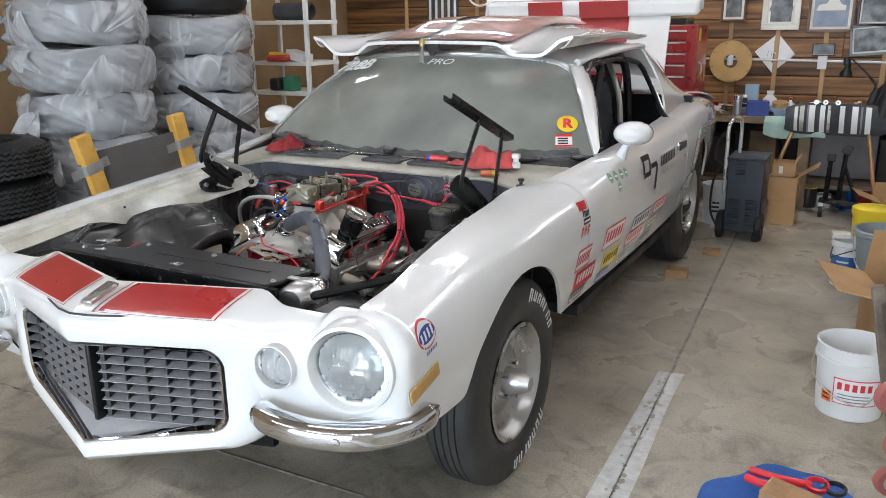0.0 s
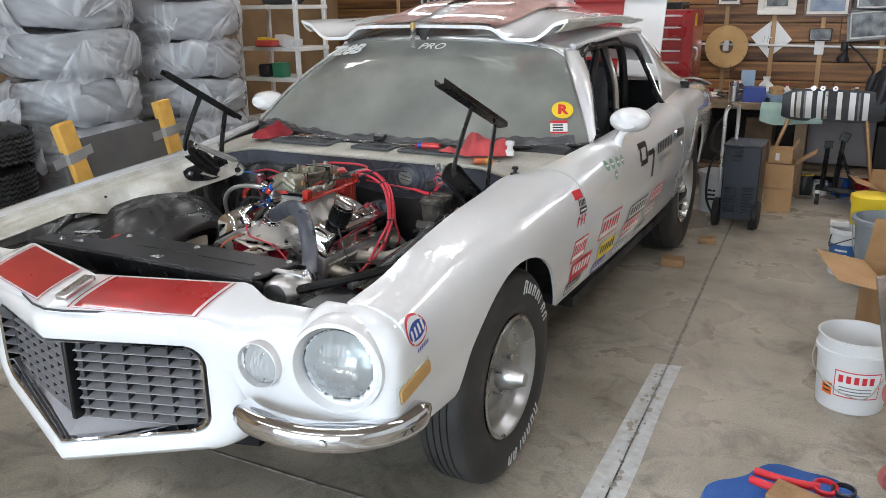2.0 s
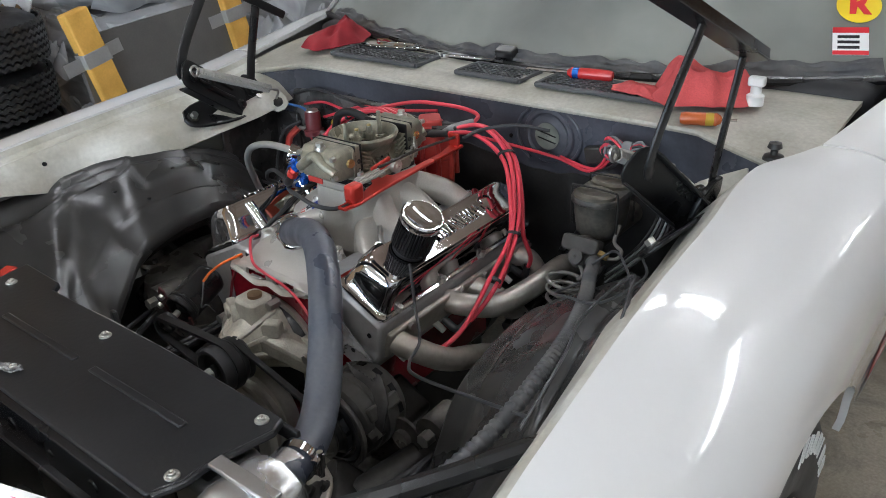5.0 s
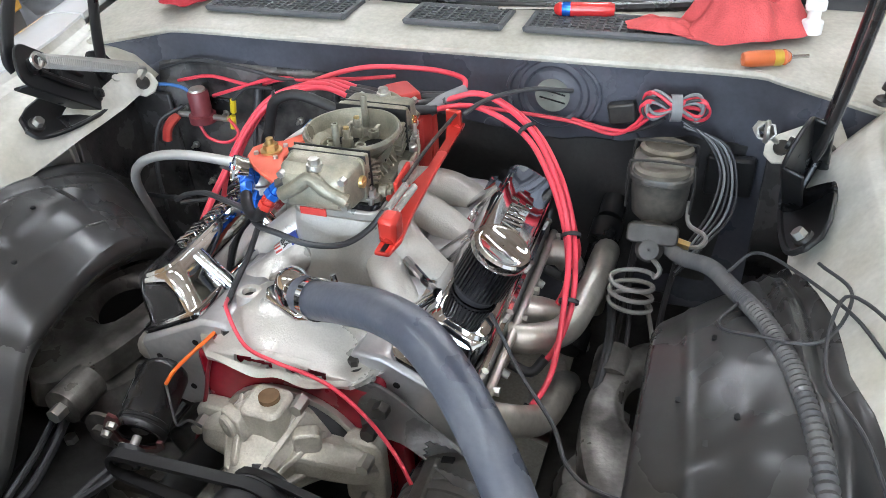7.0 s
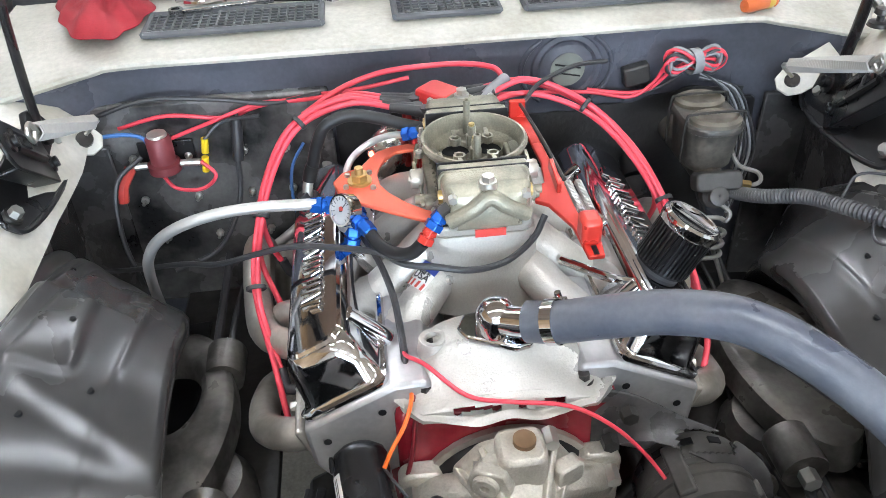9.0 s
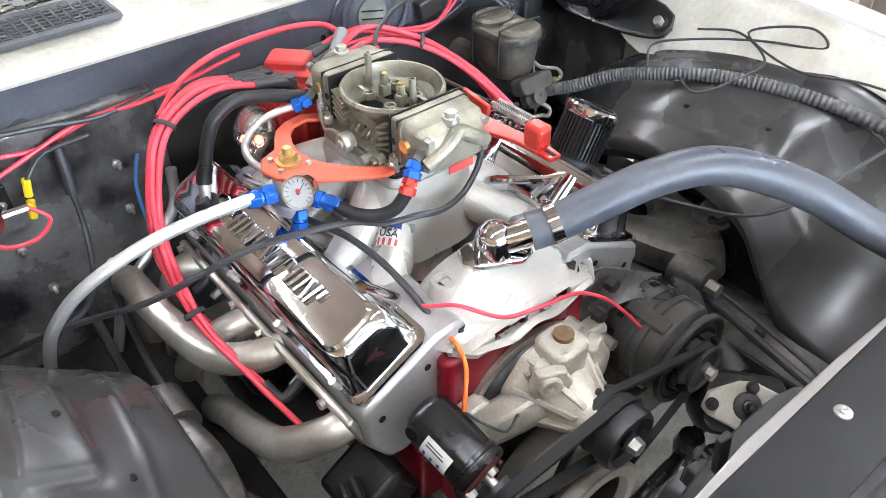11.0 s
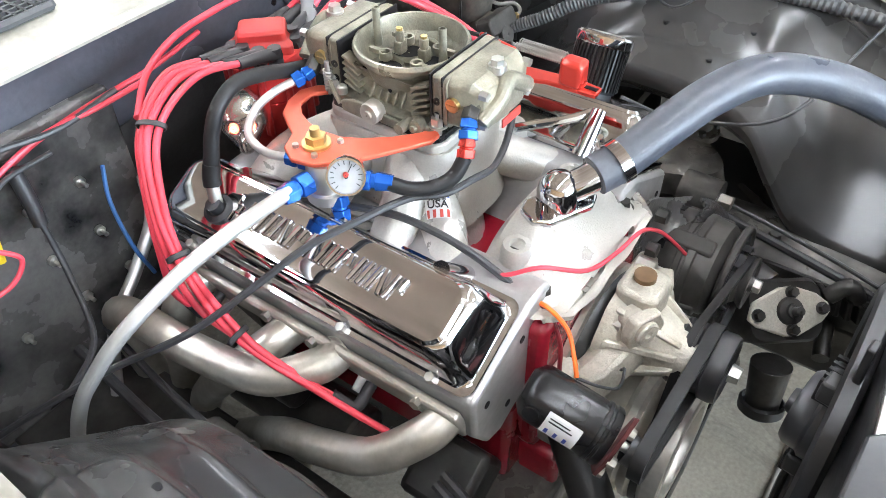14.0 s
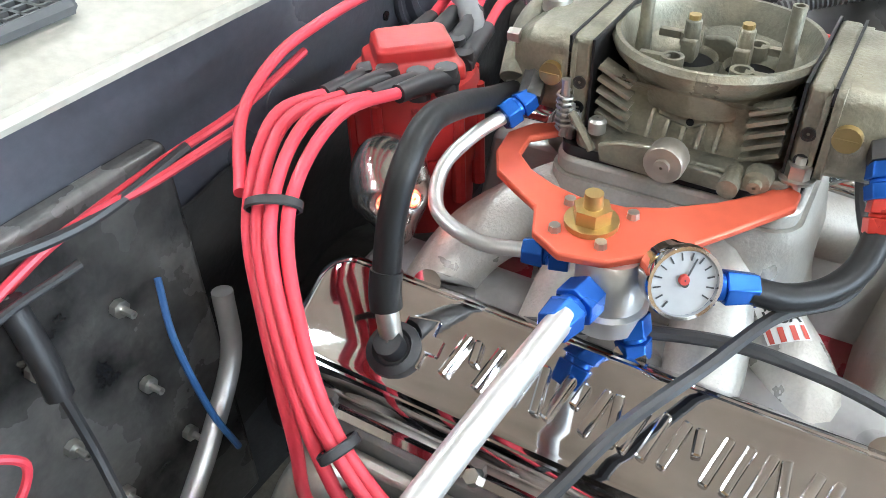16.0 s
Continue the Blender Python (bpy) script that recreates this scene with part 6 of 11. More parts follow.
# crankcase hose, breather
pv = solo("crankcase_hose", tube([(-0.219, 0.380, 0.738), (-0.212, 0.382, 0.758), (-0.203, 0.382, 0.787), (-0.188, 0.380, 0.815), (-0.155, 0.384, 0.826), (-0.115, 0.386, 0.817), (-0.078, 0.385, 0.804), (-0.045, 0.382, 0.795)], 0.0088, 14, 8), RUBBER, "black rubber crankcase ventilation hose", "hose")
part("hose_ferrule", tube([(-0.221, 0.379, 0.731), (-0.218, 0.381, 0.742), (-0.213, 0.382, 0.754)], 0.0102, 14, 4), RUBBER, pv)
part("grommet", turned([(0.0185, 0), (0.018, 0.004), (0.013, 0.007), (0.011, 0.004), (0.009, 0.004), (0.009, 0.016), (0.001, 0.016)], bank(-1) @ pose(0.011, 0.372, 0.0), 24), BOOT, pv, "black rubber grommet")
part("pcv_valve", tube([(-0.226, 0.373, 0.708), (-0.224, 0.376, 0.724), (-0.221, 0.379, 0.736)], 0.0075, 10, 4), BOLT, pv)
br = new("breather")
br.parent = engine
tagged(br, "round pleated breather filter with a chrome cap")
bq = bank(1) @ pose(-0.005, 0.135, 0.0)
part("filter_element", turned([(v, h) for h in (0.006, 0.066) for v in ((0.030, 0.033) if h < 0.05 else (0.033, 0.030))], bq, 40), SHADE_BLACK, br)
for k in range(40):
    a = 2 * math.pi * k / 40
    part("filter_pleat", box((0.005, 0.0026, 0.056), (0.0335 * math.cos(a), 0.0335 * math.sin(a), 0.038), (0, 0, math.degrees(a)), bq), BLACK, br, smooth=False)
part("filter_cap", turned([(0.0365, 0.064), (0.0375, 0.066), (0.0375, 0.076), (0.035, 0.079), (0.030, 0.079), (0.028, 0.078), (0.001, 0.078)], bq, 40), CHROME, br)
part("filter_foot", turned([(0.030, 0), (0.030, 0.010), (0.016, 0.010)], bq, 30), BOOT, br)
part("vent_wire", tube([(0.19, 0.10, 0.715), (0.155, 0.125, 0.705), (0.10, 0.18, 0.70)], 0.006, 8, 4), CHROME, br)
# made-in sticker
stk = thing("sticker", "small red, white and blue flag sticker", "sticker")
AX0, AXD = V((-0.057, 0.196, 0.688)), V((-0.584, -0.707, -0.40)).normalized()
mid = AX0 + AXD * 0.0235
out = V((-0.571, -0.583, 0.594))
out = (out - AXD * out.dot(AXD)).normalized()
flat = face_pose(mid + out * 0.0275, V((0.62, -0.78, 0)) - out * V((0.62, -0.78, 0)).dot(out), out.cross(V((0.62, -0.78, 0))))


def lay(p, lift):
    """Bends a point of the flat sticker round the runner."""
    w = p - AX0
    foot = AX0 + AXD * w.dot(AXD)
    return foot + (p - foot).normalized() * (0.0278 + lift)


def stuck(name, w, h, cx, cz, lift, material):
    part(name, sheet(lambda u, v: lay(flat @ V((cx + w * (u - 0.5), cz + h * (v - 0.5), 0)), lift), 10, 10), material, stk)


BLUE_INK = pbr("blue_print", (0.03, 0.06, 0.30), 0.4, var=0.02, bump=0)
stuck("sticker_field", 0.032, 0.038, 0, 0, 0.0004, DIAL)
stuck("sticker_band", 0.032, 0.012, 0, 0.013, 0.0008, BLUE_INK)
for k in range(4):
    stuck("sticker_stripe", 0.0038, 0.010, -0.012 + 0.008 * k, -0.0135, 0.0008, CAP_RED)
for text, size, z in (("MADE IN", 0.0050, 0.0048), ("USA", 0.0135, -0.0022)):
    tx = lettering("sticker_text", text, size, I4, WIRE_BLACK, stk, 0.0002, bold=0.0002)
    for w in tx.data.vertices:
        w.co = lay(flat @ V((w.co.x, w.co.y + z, 0)), 0.0010 + w.co.z)

# front of the engine: pump, pulleys, alternator
wp = new("water_pump")
wp.parent = engine
tagged(wp, "cast aluminium water pump")
PUMP = pbr("cream_grey_casting", (0.52, 0.49, 0.42), 0.46, 0.4, var=0.14, bump=0.5, grain=300, scale=18, second=(0.36, 0.335, 0.28))
fm_ = face_pose((0, -0.030, 0.555), (1, 0, 0), (0, 0, 1))
bm = turned([(0.074, 0.0), (0.074, 0.010), (0.066, 0.022), (0.056, 0.032), (0.044, 0.058), (0.034, 0.078), (0.029, 0.092), (0.029, 0.104), (0.001, 0.104)], fm_ @ pose(0, 0, 0, 0, 0, 14), 10)
part("pump_casting", bm, PUMP, wp, "cream-grey cast pump body", bevel=0.005)
for s in (1, -1):
    part("pump_leg", tube([(s * 0.03, -0.058, 0.565), (s * 0.070, -0.046, 0.548), (s * 0.100, -0.026, 0.525), (s * 0.11, -0.004, 0.505)], 0.031, 7, 7, lambda t: 1.0 - 0.15 * t), PUMP, wp, bevel=0.004)
    part("pump_foot", slab(rrect(0.056, 0.125, 0.018), 0.024, face_pose((s * 0.105, -0.004, 0.505), (1, 0, 0), (0, 0, 1))), PUMP, wp, bevel=0.004)
for a, ln in ((0.45, 0.05), (0.95, 0.05), (2.1, 0.05), (2.65, 0.05), (3.2, 0.05), (-0.15, 0.045), (-0.7, 0.045)):
    part("pump_rib", slab([(0, 0), (0.056, -0.004), (0.040, 0.020), (0.012, 0.068), (0, 0.072)], 0.0075, fm_ @ pose(0, 0, 0.016) @ Matrix.Rotation(a, 4, "Z") @ pose(0.024, 0.003, 0, 90, 0, 0)), PUMP, wp, bevel=0.0015)
part("pump_crown", slab(rrect(0.055, 0.052, 0.014), 0.055, pose(0.004, -0.054, 0.582)), PUMP, wp, bevel=0.006)
part("pump_lug", slab([(-0.022, -0.016), (0.018, -0.020), (0.026, 0.004), (0.016, 0.026), (-0.018, 0.024), (-0.026, 0.004)], 0.016, face_pose((-0.028, -0.066, 0.600), (0.9, -0.43, 0), (0, 0, 1))), PUMP, wp, bevel=0.003)
part("pump_lug", slab(rrect(0.034, 0.03, 0.008), 0.02, face_pose((0.052, -0.052, 0.592), (0.9, 0.4, 0), (0, 0, 1))), PUMP, wp, bevel=0.003)
part("pump_boss", turned([(0.017, -0.02), (0.015, 0.014), (0.013, 0.016), (0.0055, 0.016), (0.005, 0.004), (0.001, 0.004)], face_pose((-0.034, -0.070, 0.606), (0.9, -0.43, 0), (0, 0, 1)), 22), PUMP, wp, "boss with a threaded hole")
part("pump_plug", cyl((0.008, -0.052, 0.636), (0.008, -0.052, 0.643), 0.013, 0.013, 16), pbr("rusty_plug", (0.20, 0.12, 0.06), 0.6, 0.4, var=0.15, bump=0.2), wp, "round brown plug")
for x, z in ((-0.118, 0.545), (0.118, 0.545), (-0.11, 0.47), (0.11, 0.47), (0.04, 0.625), (-0.04, 0.60)):
    part("pump_bolt", cyl((x, -0.03, z), (x, -0.052, z), 0.0095, 0.0085, 6), BOLT, wp)


def pulley(name, c, r, w, material, parent, grooves=1, cup=0.0, label=""):
    """A belt pulley facing the front."""
    prof = [(r * 0.35, -w), (r, -w)]
    for g in range(grooves):
        a, b = -w + w * g / grooves, -w + w * (g + 1) / grooves
        prof += [(r, a + 0.002), (r - 0.007, lerp(a, b, 0.5)), (r, b - 0.002)]
    prof += [(r, 0), (r * 0.88, 0.001), (r * 0.82, -0.003 - cup), (r * 0.3, -0.003 - cup), (r * 0.28, 0.004 - cup), (0.001, 0.004 - cup)]
    return part(name, turned(prof, face_pose(c, (1, 0, 0), (0, 0, 1)), 44), material, parent, label)


PULLEY = pbr("black_pulley", (0.022, 0.022, 0.024), 0.4, var=0.1, bump=0.05)
part("pump_pulley", turned([(0.012, -0.062), (0.040, -0.062), (0.042, -0.058), (0.038, -0.052), (0.042, -0.046), (0.0425, -0.040), (0.0405, -0.038), (0.0405, -0.022), (0.043, -0.020), (0.0435, -0.006), (0.041, 0.0), (0.036, 0.001), (0.031, -0.008), (0.012, -0.008), (0.012, -0.002), (0.001, -0.002)], face_pose((0.014, -0.168, 0.545), (1, 0, 0), (0, 0, 1)), 44), PULLEY, engine, "black drum-shaped pump pulley")
CRANK = pbr("worn_silver_pulley", (0.52, 0.50, 0.46), 0.42, 0.7, var=0.12, bump=0.1, scale=14, second=(0.40, 0.38, 0.34))
cq = face_pose((-0.004, -0.150, 0.385), (1, 0, 0), (0, 0, 1))
part("crank_pulley", turned([(0.05, -0.070), (0.083, -0.070), (0.085, -0.066), (0.085, -0.058), (0.080, -0.053), (0.085, -0.048), (0.086, -0.040), (0.076, -0.030), (0.086, -0.020), (0.0865, -0.001), (0.084, 0.001), (0.067, 0.001), (0.065, -0.003), (0.064, -0.012)], cq, 56), CRANK, engine, "silver crankshaft pulley with a deep bore")
part("pulley_bore", turned([(0.0636, -0.011), (0.0625, -0.050), (0.02, -0.052), (0.018, -0.046), (0.001, -0.046)], cq, 40), pbr("brown_oily_bore", (0.075, 0.06, 0.05), 0.5, 0.4, var=0.15, bump=0.1), engine, "brown oily bore")
part("crank_damper", turned([(0.086, 0.0), (0.088, 0.004), (0.088, 0.03), (0.08, 0.034), (0.001, 0.034)], face_pose((-0.01, -0.048, 0.392), (1, 0, 0), (0, 0, 1)), 44), STEEL, engine)
part("pump_nut", cyl((0.014, -0.170, 0.545), (0.014, -0.182, 0.545), 0.012, 0.010, 6), BOLT, engine)
al = new("alternator")
al.parent = engine
tagged(al, "dark grey alternator with a belt pulley")
AC = (0.230, 0.486)
ALT_GREY = pbr("painted_grey_case", (0.085, 0.080, 0.073), 0.5, 0.3, var=0.16, bump=0.25, scale=16, second=(0.045, 0.042, 0.038))
bm = turned([(0.030, -0.060), (0.058, -0.056), (0.068, -0.044), (0.070, -0.010), (0.0725, -0.008), (0.0725, -0.001), (0.070, 0.0), (0.070, 0.004), (0.0725, 0.005), (0.0725, 0.014), (0.070, 0.016), (0.068, 0.040), (0.058, 0.050), (0.030, 0.054), (0.001, 0.054)], face_pose((AC[0], -0.045, AC[1]), (1, 0, 0), (0, 0, 1)), 48)
part("alternator_body", bm, ALT_GREY, al)
for k in range(4):
    a = math.pi / 2 * k + 0.5
    part("case_rib", box((0.012, 0.070, 0.024), (AC[0] + 0.068 * math.cos(a), -0.045, AC[1] + 0.068 * math.sin(a)), (0, -math.degrees(a), 0)), ALT_GREY, al, bevel=0.004)
for k in range(12):
    a = 2 * math.pi * k / 12 + 0.2
    part("case_slot", box((0.004, 0.009, 0.016), (AC[0] + 0.0685 * math.cos(a), -0.012, AC[1] + 0.0685 * math.sin(a)), (0, -math.degrees(a), 0)), SHADE_BLACK, al, smooth=False)
part("case_ear", tube([(AC[0] + 0.050, -0.072, AC[1] + 0.010), (AC[0] + 0.074, -0.072, AC[1] - 0.008)], 0.014, 8, 2), ALT_GREY, al)
part("fan_rim", turned([(0.050, 0.0), (0.071, 0.0), (0.0735, 0.003), (0.0735, 0.009), (0.071, 0.011), (0.066, 0.010), (0.064, 0.004), (0.050, 0.003)], face_pose((AC[0], -0.098, AC[1]), (1, 0, 0), (0, 0, 1)), 48), ALT_GREY, al, "dusty grey fan rim")
pulley("alternator_fan", (AC[0], -0.106, AC[1]), 0.062, 0.006, PULLEY, al)
for k in range(10):
    a = 2 * math.pi * k / 10
    part("fan_vane", box((0.022, 0.010, 0.002), (AC[0] + 0.046 * math.cos(a), -0.112, AC[1] + 0.046 * math.sin(a)), (0, -math.degrees(a) + 90, 0)), PULLEY, al, smooth=False)
pulley("alternator_pulley", (AC[0], -0.132, AC[1]), 0.038, 0.022, ALT_GREY, al)
part("pulley_nut", cyl((AC[0], -0.13, AC[1]), (AC[0], -0.146, AC[1]), 0.011, 0.010, 6), BOLT, al)
UP = smooth_path([(0.095, -0.002, 0.650), (0.14, -0.004, 0.640), (0.20, -0.012, 0.606), (0.262, -0.024, 0.572), (0.302, -0.045, 0.542), (0.312, -0.066, 0.512), (0.308, -0.076, 0.478)], 6)
LOW = smooth_path([(0.100, -0.004, 0.560), (0.125, -0.008, 0.560), (0.168, -0.030, 0.583), (0.225, -0.046, 0.562), (0.270, -0.062, 0.532), (0.288, -0.074, 0.505), (0.288, -0.078, 0.470)], 6)


def strap(u, v):
    k = u * (len(UP) - 1)
    i = min(int(k), len(UP) - 2)
    return UP[i].lerp(UP[i + 1], k - i).lerp(LOW[i].lerp(LOW[i + 1], k - i), v)


part("alternator_bracket", thick(sheet(strap, 60, 12, None, lambda c: not (0.195 < c.x < 0.268 and -0.040 < c.y < -0.022)), 0.005), BLACK_DUST, al, "dusty black plate bracket with a long slot", bevel=0.001)
for p in ((0.137, -0.012, 0.622), (0.118, -0.014, 0.580), (0.299, -0.080, 0.487)):
    part("bracket_bolt", cyl(p, V(p) + V((0, -0.014, 0)), 0.011, 0.010, 6), DARK_STEEL, al)
vp = new("vacuum_pump")
vp.parent = engine
tagged(vp, "black cylindrical motor with a white label and small pulley")
a, b = V((-0.174, -0.018, 0.602)), V((-0.162, -0.108, 0.572))
mm = along(a, b) @ Matrix.Diagonal((0.9, 0.9, 0.96, 1))
part("motor_case", turned([(0.001, -0.012), (0.022, -0.012), (0.033, -0.004), (0.036, 0.004), (0.036, 0.074), (0.0375, 0.075), (0.0375, 0.079), (0.036, 0.080), (0.036, 0.083), (0.0375, 0.084), (0.0375, 0.090), (0.035, 0.093), (0.029, 0.092), (0.027, 0.080), (0.012, 0.078), (0.012, 0.088), (0.001, 0.088)], mm, 40), BLACK, vp)
part("case_hole", cyl(mm @ V((-0.034, 0.008, 0.006)), mm @ V((-0.0372, 0.0086, 0.006)), 0.009, 0.009, 14), SHADE_BLACK, vp)
BRK = pbr("dark_red_bracket", (0.12, 0.035, 0.035), 0.4, 0.3, var=0.12, bump=0.05)
part("motor_bracket", slab([(-0.048, -0.012), (-0.030, -0.034), (-0.008, -0.040), (0.012, -0.034), (0.010, -0.026), (-0.010, -0.030), (-0.026, -0.020), (-0.034, -0.004), (-0.026, 0.020), (0.0, 0.032), (0.03, 0.026), (0.052, 0.034), (0.058, 0.046), (0.03, 0.048), (-0.01, 0.046), (-0.036, 0.030)], 0.005, mm @ pose(0, 0, 0.094, 0, 0, 60)), BRK, vp, "dark red curved bracket plate", bevel=0.001)
for x, y in ((-0.036, 0.014), (0.034, 0.036), (-0.006, 0.040)):
    part("bracket_screw", cyl(mm @ pose(0, 0, 0, 0, 0, 60) @ V((x, y, 0.097)), mm @ pose(0, 0, 0, 0, 0, 60) @ V((x, y, 0.106)), 0.007, 0.006, 6), BOLT, vp)
part("motor_shaft", cyl(mm @ V((0, 0, 0.095)), mm @ V((0, 0, 0.125)), 0.006, 0.006, 10), BOLT, vp)
part("motor_pulley", turned([(0.019, 0.112), (0.019, 0.134), (0.012, 0.136), (0.010, 0.130), (0.001, 0.130)], mm, 26), PULLEY, vp)
inner = bmesh.new()
sheet(lambda u, v: mm @ V((0.0366 * math.cos(lerp(2.2, 3.2, u) + 0.25), 0.0366 * math.sin(lerp(2.2, 3.2, u) + 0.25), lerp(0.022, 0.062, v))), 10, 3, inner)
part("motor_label", inner, DIAL, vp, "white label")
for k, (u0, u1, v0, v1) in enumerate(((0.62, 0.90, 0.12, 0.22), (0.62, 0.9, 0.4, 0.5), (0.62, 0.9, 0.68, 0.78), (0.30, 0.36, 0.1, 0.8), (0.18, 0.23, 0.1, 0.7))):
    inner = bmesh.new()
    sheet(lambda u, v: mm @ V((0.0370 * math.cos(2.45 + lerp(u0, u1, u)), 0.0370 * math.sin(2.45 + lerp(u0, u1, u)), 0.022 + 0.04 * lerp(v0, v1, v))), 4, 2, inner)
    part("label_bar", inner, BLUE_INK if k < 3 else WIRE_BLACK, vp)


def belt(name, circles, y, w, label):
    """A belt tight round pulleys at (x, z, r)."""
    pts = []
    for x, z, r in circles:
        pts += [(x + r * math.cos(2 * math.pi * k / 40), z + r * math.sin(2 * math.pi * k / 40)) for k in range(40)]
    pts = sorted(set(pts))

    def half(seq):
        h = []
        for p in seq:
            while len(h) > 1 and (h[-1][0] - h[-2][0]) * (p[1] - h[-2][1]) - (h[-1][1] - h[-2][1]) * (p[0] - h[-2][0]) <= 0:
                h.pop()
            h.append(p)
        return h[:-1]
    hull = half(pts) + half(pts[::-1])
    c = (sum(p[0] for p in hull) / len(hull), sum(p[1] for p in hull) / len(hull))
    n = len(hull)
    out = []
    for i in range(n):
        d = V((hull[(i + 1) % n][1] - hull[i - 1][1], -(hull[(i + 1) % n][0] - hull[i - 1][0]))).normalized()
        out.append((hull[i][0] + d.x * 0.006, hull[i][1] + d.y * 0.006))
    loops = [[V((x, y, z)) for x, z in hull], [V((x, y + w, z)) for x, z in hull], [V((x, y + w, z)) for x, z in out], [V((x, y, z)) for x, z in out], [V((x, y, z)) for x, z in hull]]
    return solo(name, rings(bmesh.new(), loops), RUBBER, label, "belt")


belt("fan_belt", [(0.014, 0.545, 0.037), (AC[0], AC[1], 0.030), (-0.004, 0.385, 0.078)], -0.125, 0.010, "black rubber drive belt round three pulleys")
belt("pump_belt", [(-0.158, 0.560, 0.0185), (0.014, 0.545, 0.0405)], -0.147, 0.015, "flat black belt from the motor to the pump pulley")
# lower hose
solo("lower_radiator_hose", tube([(-0.108, -0.022, 0.50), (-0.135, -0.06, 0.47), (-0.165, -0.105, 0.43), (-0.19, -0.14, 0.37), (-0.215, -0.20, 0.31), (-0.26, -0.29, 0.29)], 0.026, 18, 8), RUBBER, "thick black lower radiator hose", "hose")
# radiator and fan
rd = thing("radiator", "aluminium radiator under a black cover", "radiator")
part("radiator_core", box((0.60, 0.05, 0.42), (0.02, -0.405, 0.49)), DARK_STEEL, rd, bevel=0.004)
for s in (1, -1):
    part("radiator_tank", box((0.075, 0.085, 0.46), (0.02 + s * 0.345, -0.395, 0.475)), ALU_BRIGHT, rd, "welded aluminium end tank", bevel=0.012)
part("filler_neck", turned([(0.024, -0.05), (0.024, 0.0), (0.034, 0.004), (0.034, 0.010)], pose(-0.276, -0.346, 0.696), 28), ALU_BRIGHT, rd)
part("radiator_cap", turned([(0.033, 0.006), (0.036, 0.010), (0.036, 0.018), (0.030, 0.022), (0.012, 0.022), (0.010, 0.026), (0.001, 0.026)], pose(-0.276, -0.346, 0.684), 32), ALU_BRIGHT, rd, "bright radiator cap with printed rings")
for k in range(26):
    a = 2 * math.pi * k / 26
    part("cap_print", box((0.0035, 0.0016, 0.0004), (-0.276 + 0.0275 * math.cos(a), -0.346 + 0.0275 * math.sin(a), 0.7064), (0, 0, math.degrees(a))), BLUE_INK if k % 13 else CAP_RED, rd, smooth=False)
for k in range(3):
    part("cap_print", box((0.026 - 0.006 * k, 0.0028, 0.0004), (-0.278 + 0.003 * k, -0.352 + 0.006 * k, 0.7064), (0, 0, 150)), CAP_RED, rd, smooth=False)
part("cap_lever", box((0.060, 0.024, 0.007), (-0.299, -0.331, 0.712), (0, 4, -70)), ANOD_RED, rd, "red cap lever", bevel=0.002)
part("filler_plate", box((0.14, 0.10, 0.012), (-0.285, -0.36, 0.695)), ALU_BRIGHT, rd, bevel=0.01)
loops = [[V((0.452 + a, y, 0.675 + b)) for a, b in rrect(w, h_, r, 7)] for y, w, h_, r in ((-0.480, 0.070, 0.095, 0.030), (-0.470, 0.090, 0.112, 0.038), (-0.440, 0.098, 0.120, 0.042), (-0.392, 0.098, 0.120, 0.042), (-0.374, 0.090, 0.112, 0.040), (-0.366, 0.072, 0.092, 0.034), (-0.3655, 0.066, 0.086, 0.030), (-0.372, 0.058, 0.078, 0.026))]
part("end_tank", rings(bmesh.new(), loops, caps=True), ALU_BRIGHT, rd, "polished aluminium radiator end tank with rounded corners")
part("tank_stub", cyl((0.444, -0.372, 0.696), (0.438, -0.345, 0.695), 0.025, 0.025, 24), ALU_BRIGHT, rd)
part("tank_strap", box((0.10, 0.020, 0.006), (0.452, -0.418, 0.7365)), ALU_BRIGHT, rd, bevel=0.002)
fs = new("fan_shroud")
fs.parent = rd
tagged(fs, "black round electric fan shroud")
SHROUD = pbr("satin_black_plastic", (0.022, 0.022, 0.024), 0.38, var=0.10, bump=0.1, scale=9, second=(0.034, 0.033, 0.032), rvar=0.2)


def shroud_y(x):
    return -0.318 + 0.024 * math.sin(math.pi * min(1.0, max(0.0, (x + 0.17) / 0.50)))


def shroud(u, v):
    """A moulded hood: out from the core at the top, round a soft shoulder, down the back."""
    x = lerp(-0.17, 0.33, u)
    if v < 0.25:
        t = v / 0.25
        return V((x, lerp(-0.345, shroud_y(x) - 0.012, t), 0.700 - 0.004 * t))
    t = (v - 0.25) / 0.75
    r = min(1.0, t / 0.12)
    return V((x, shroud_y(x) - 0.012 * (1 - math.sin(r * math.pi / 2)), 0.696 - 0.012 * (1 - math.cos(r * math.pi / 2)) - 0.40 * max(0.0, t - 0.12)))


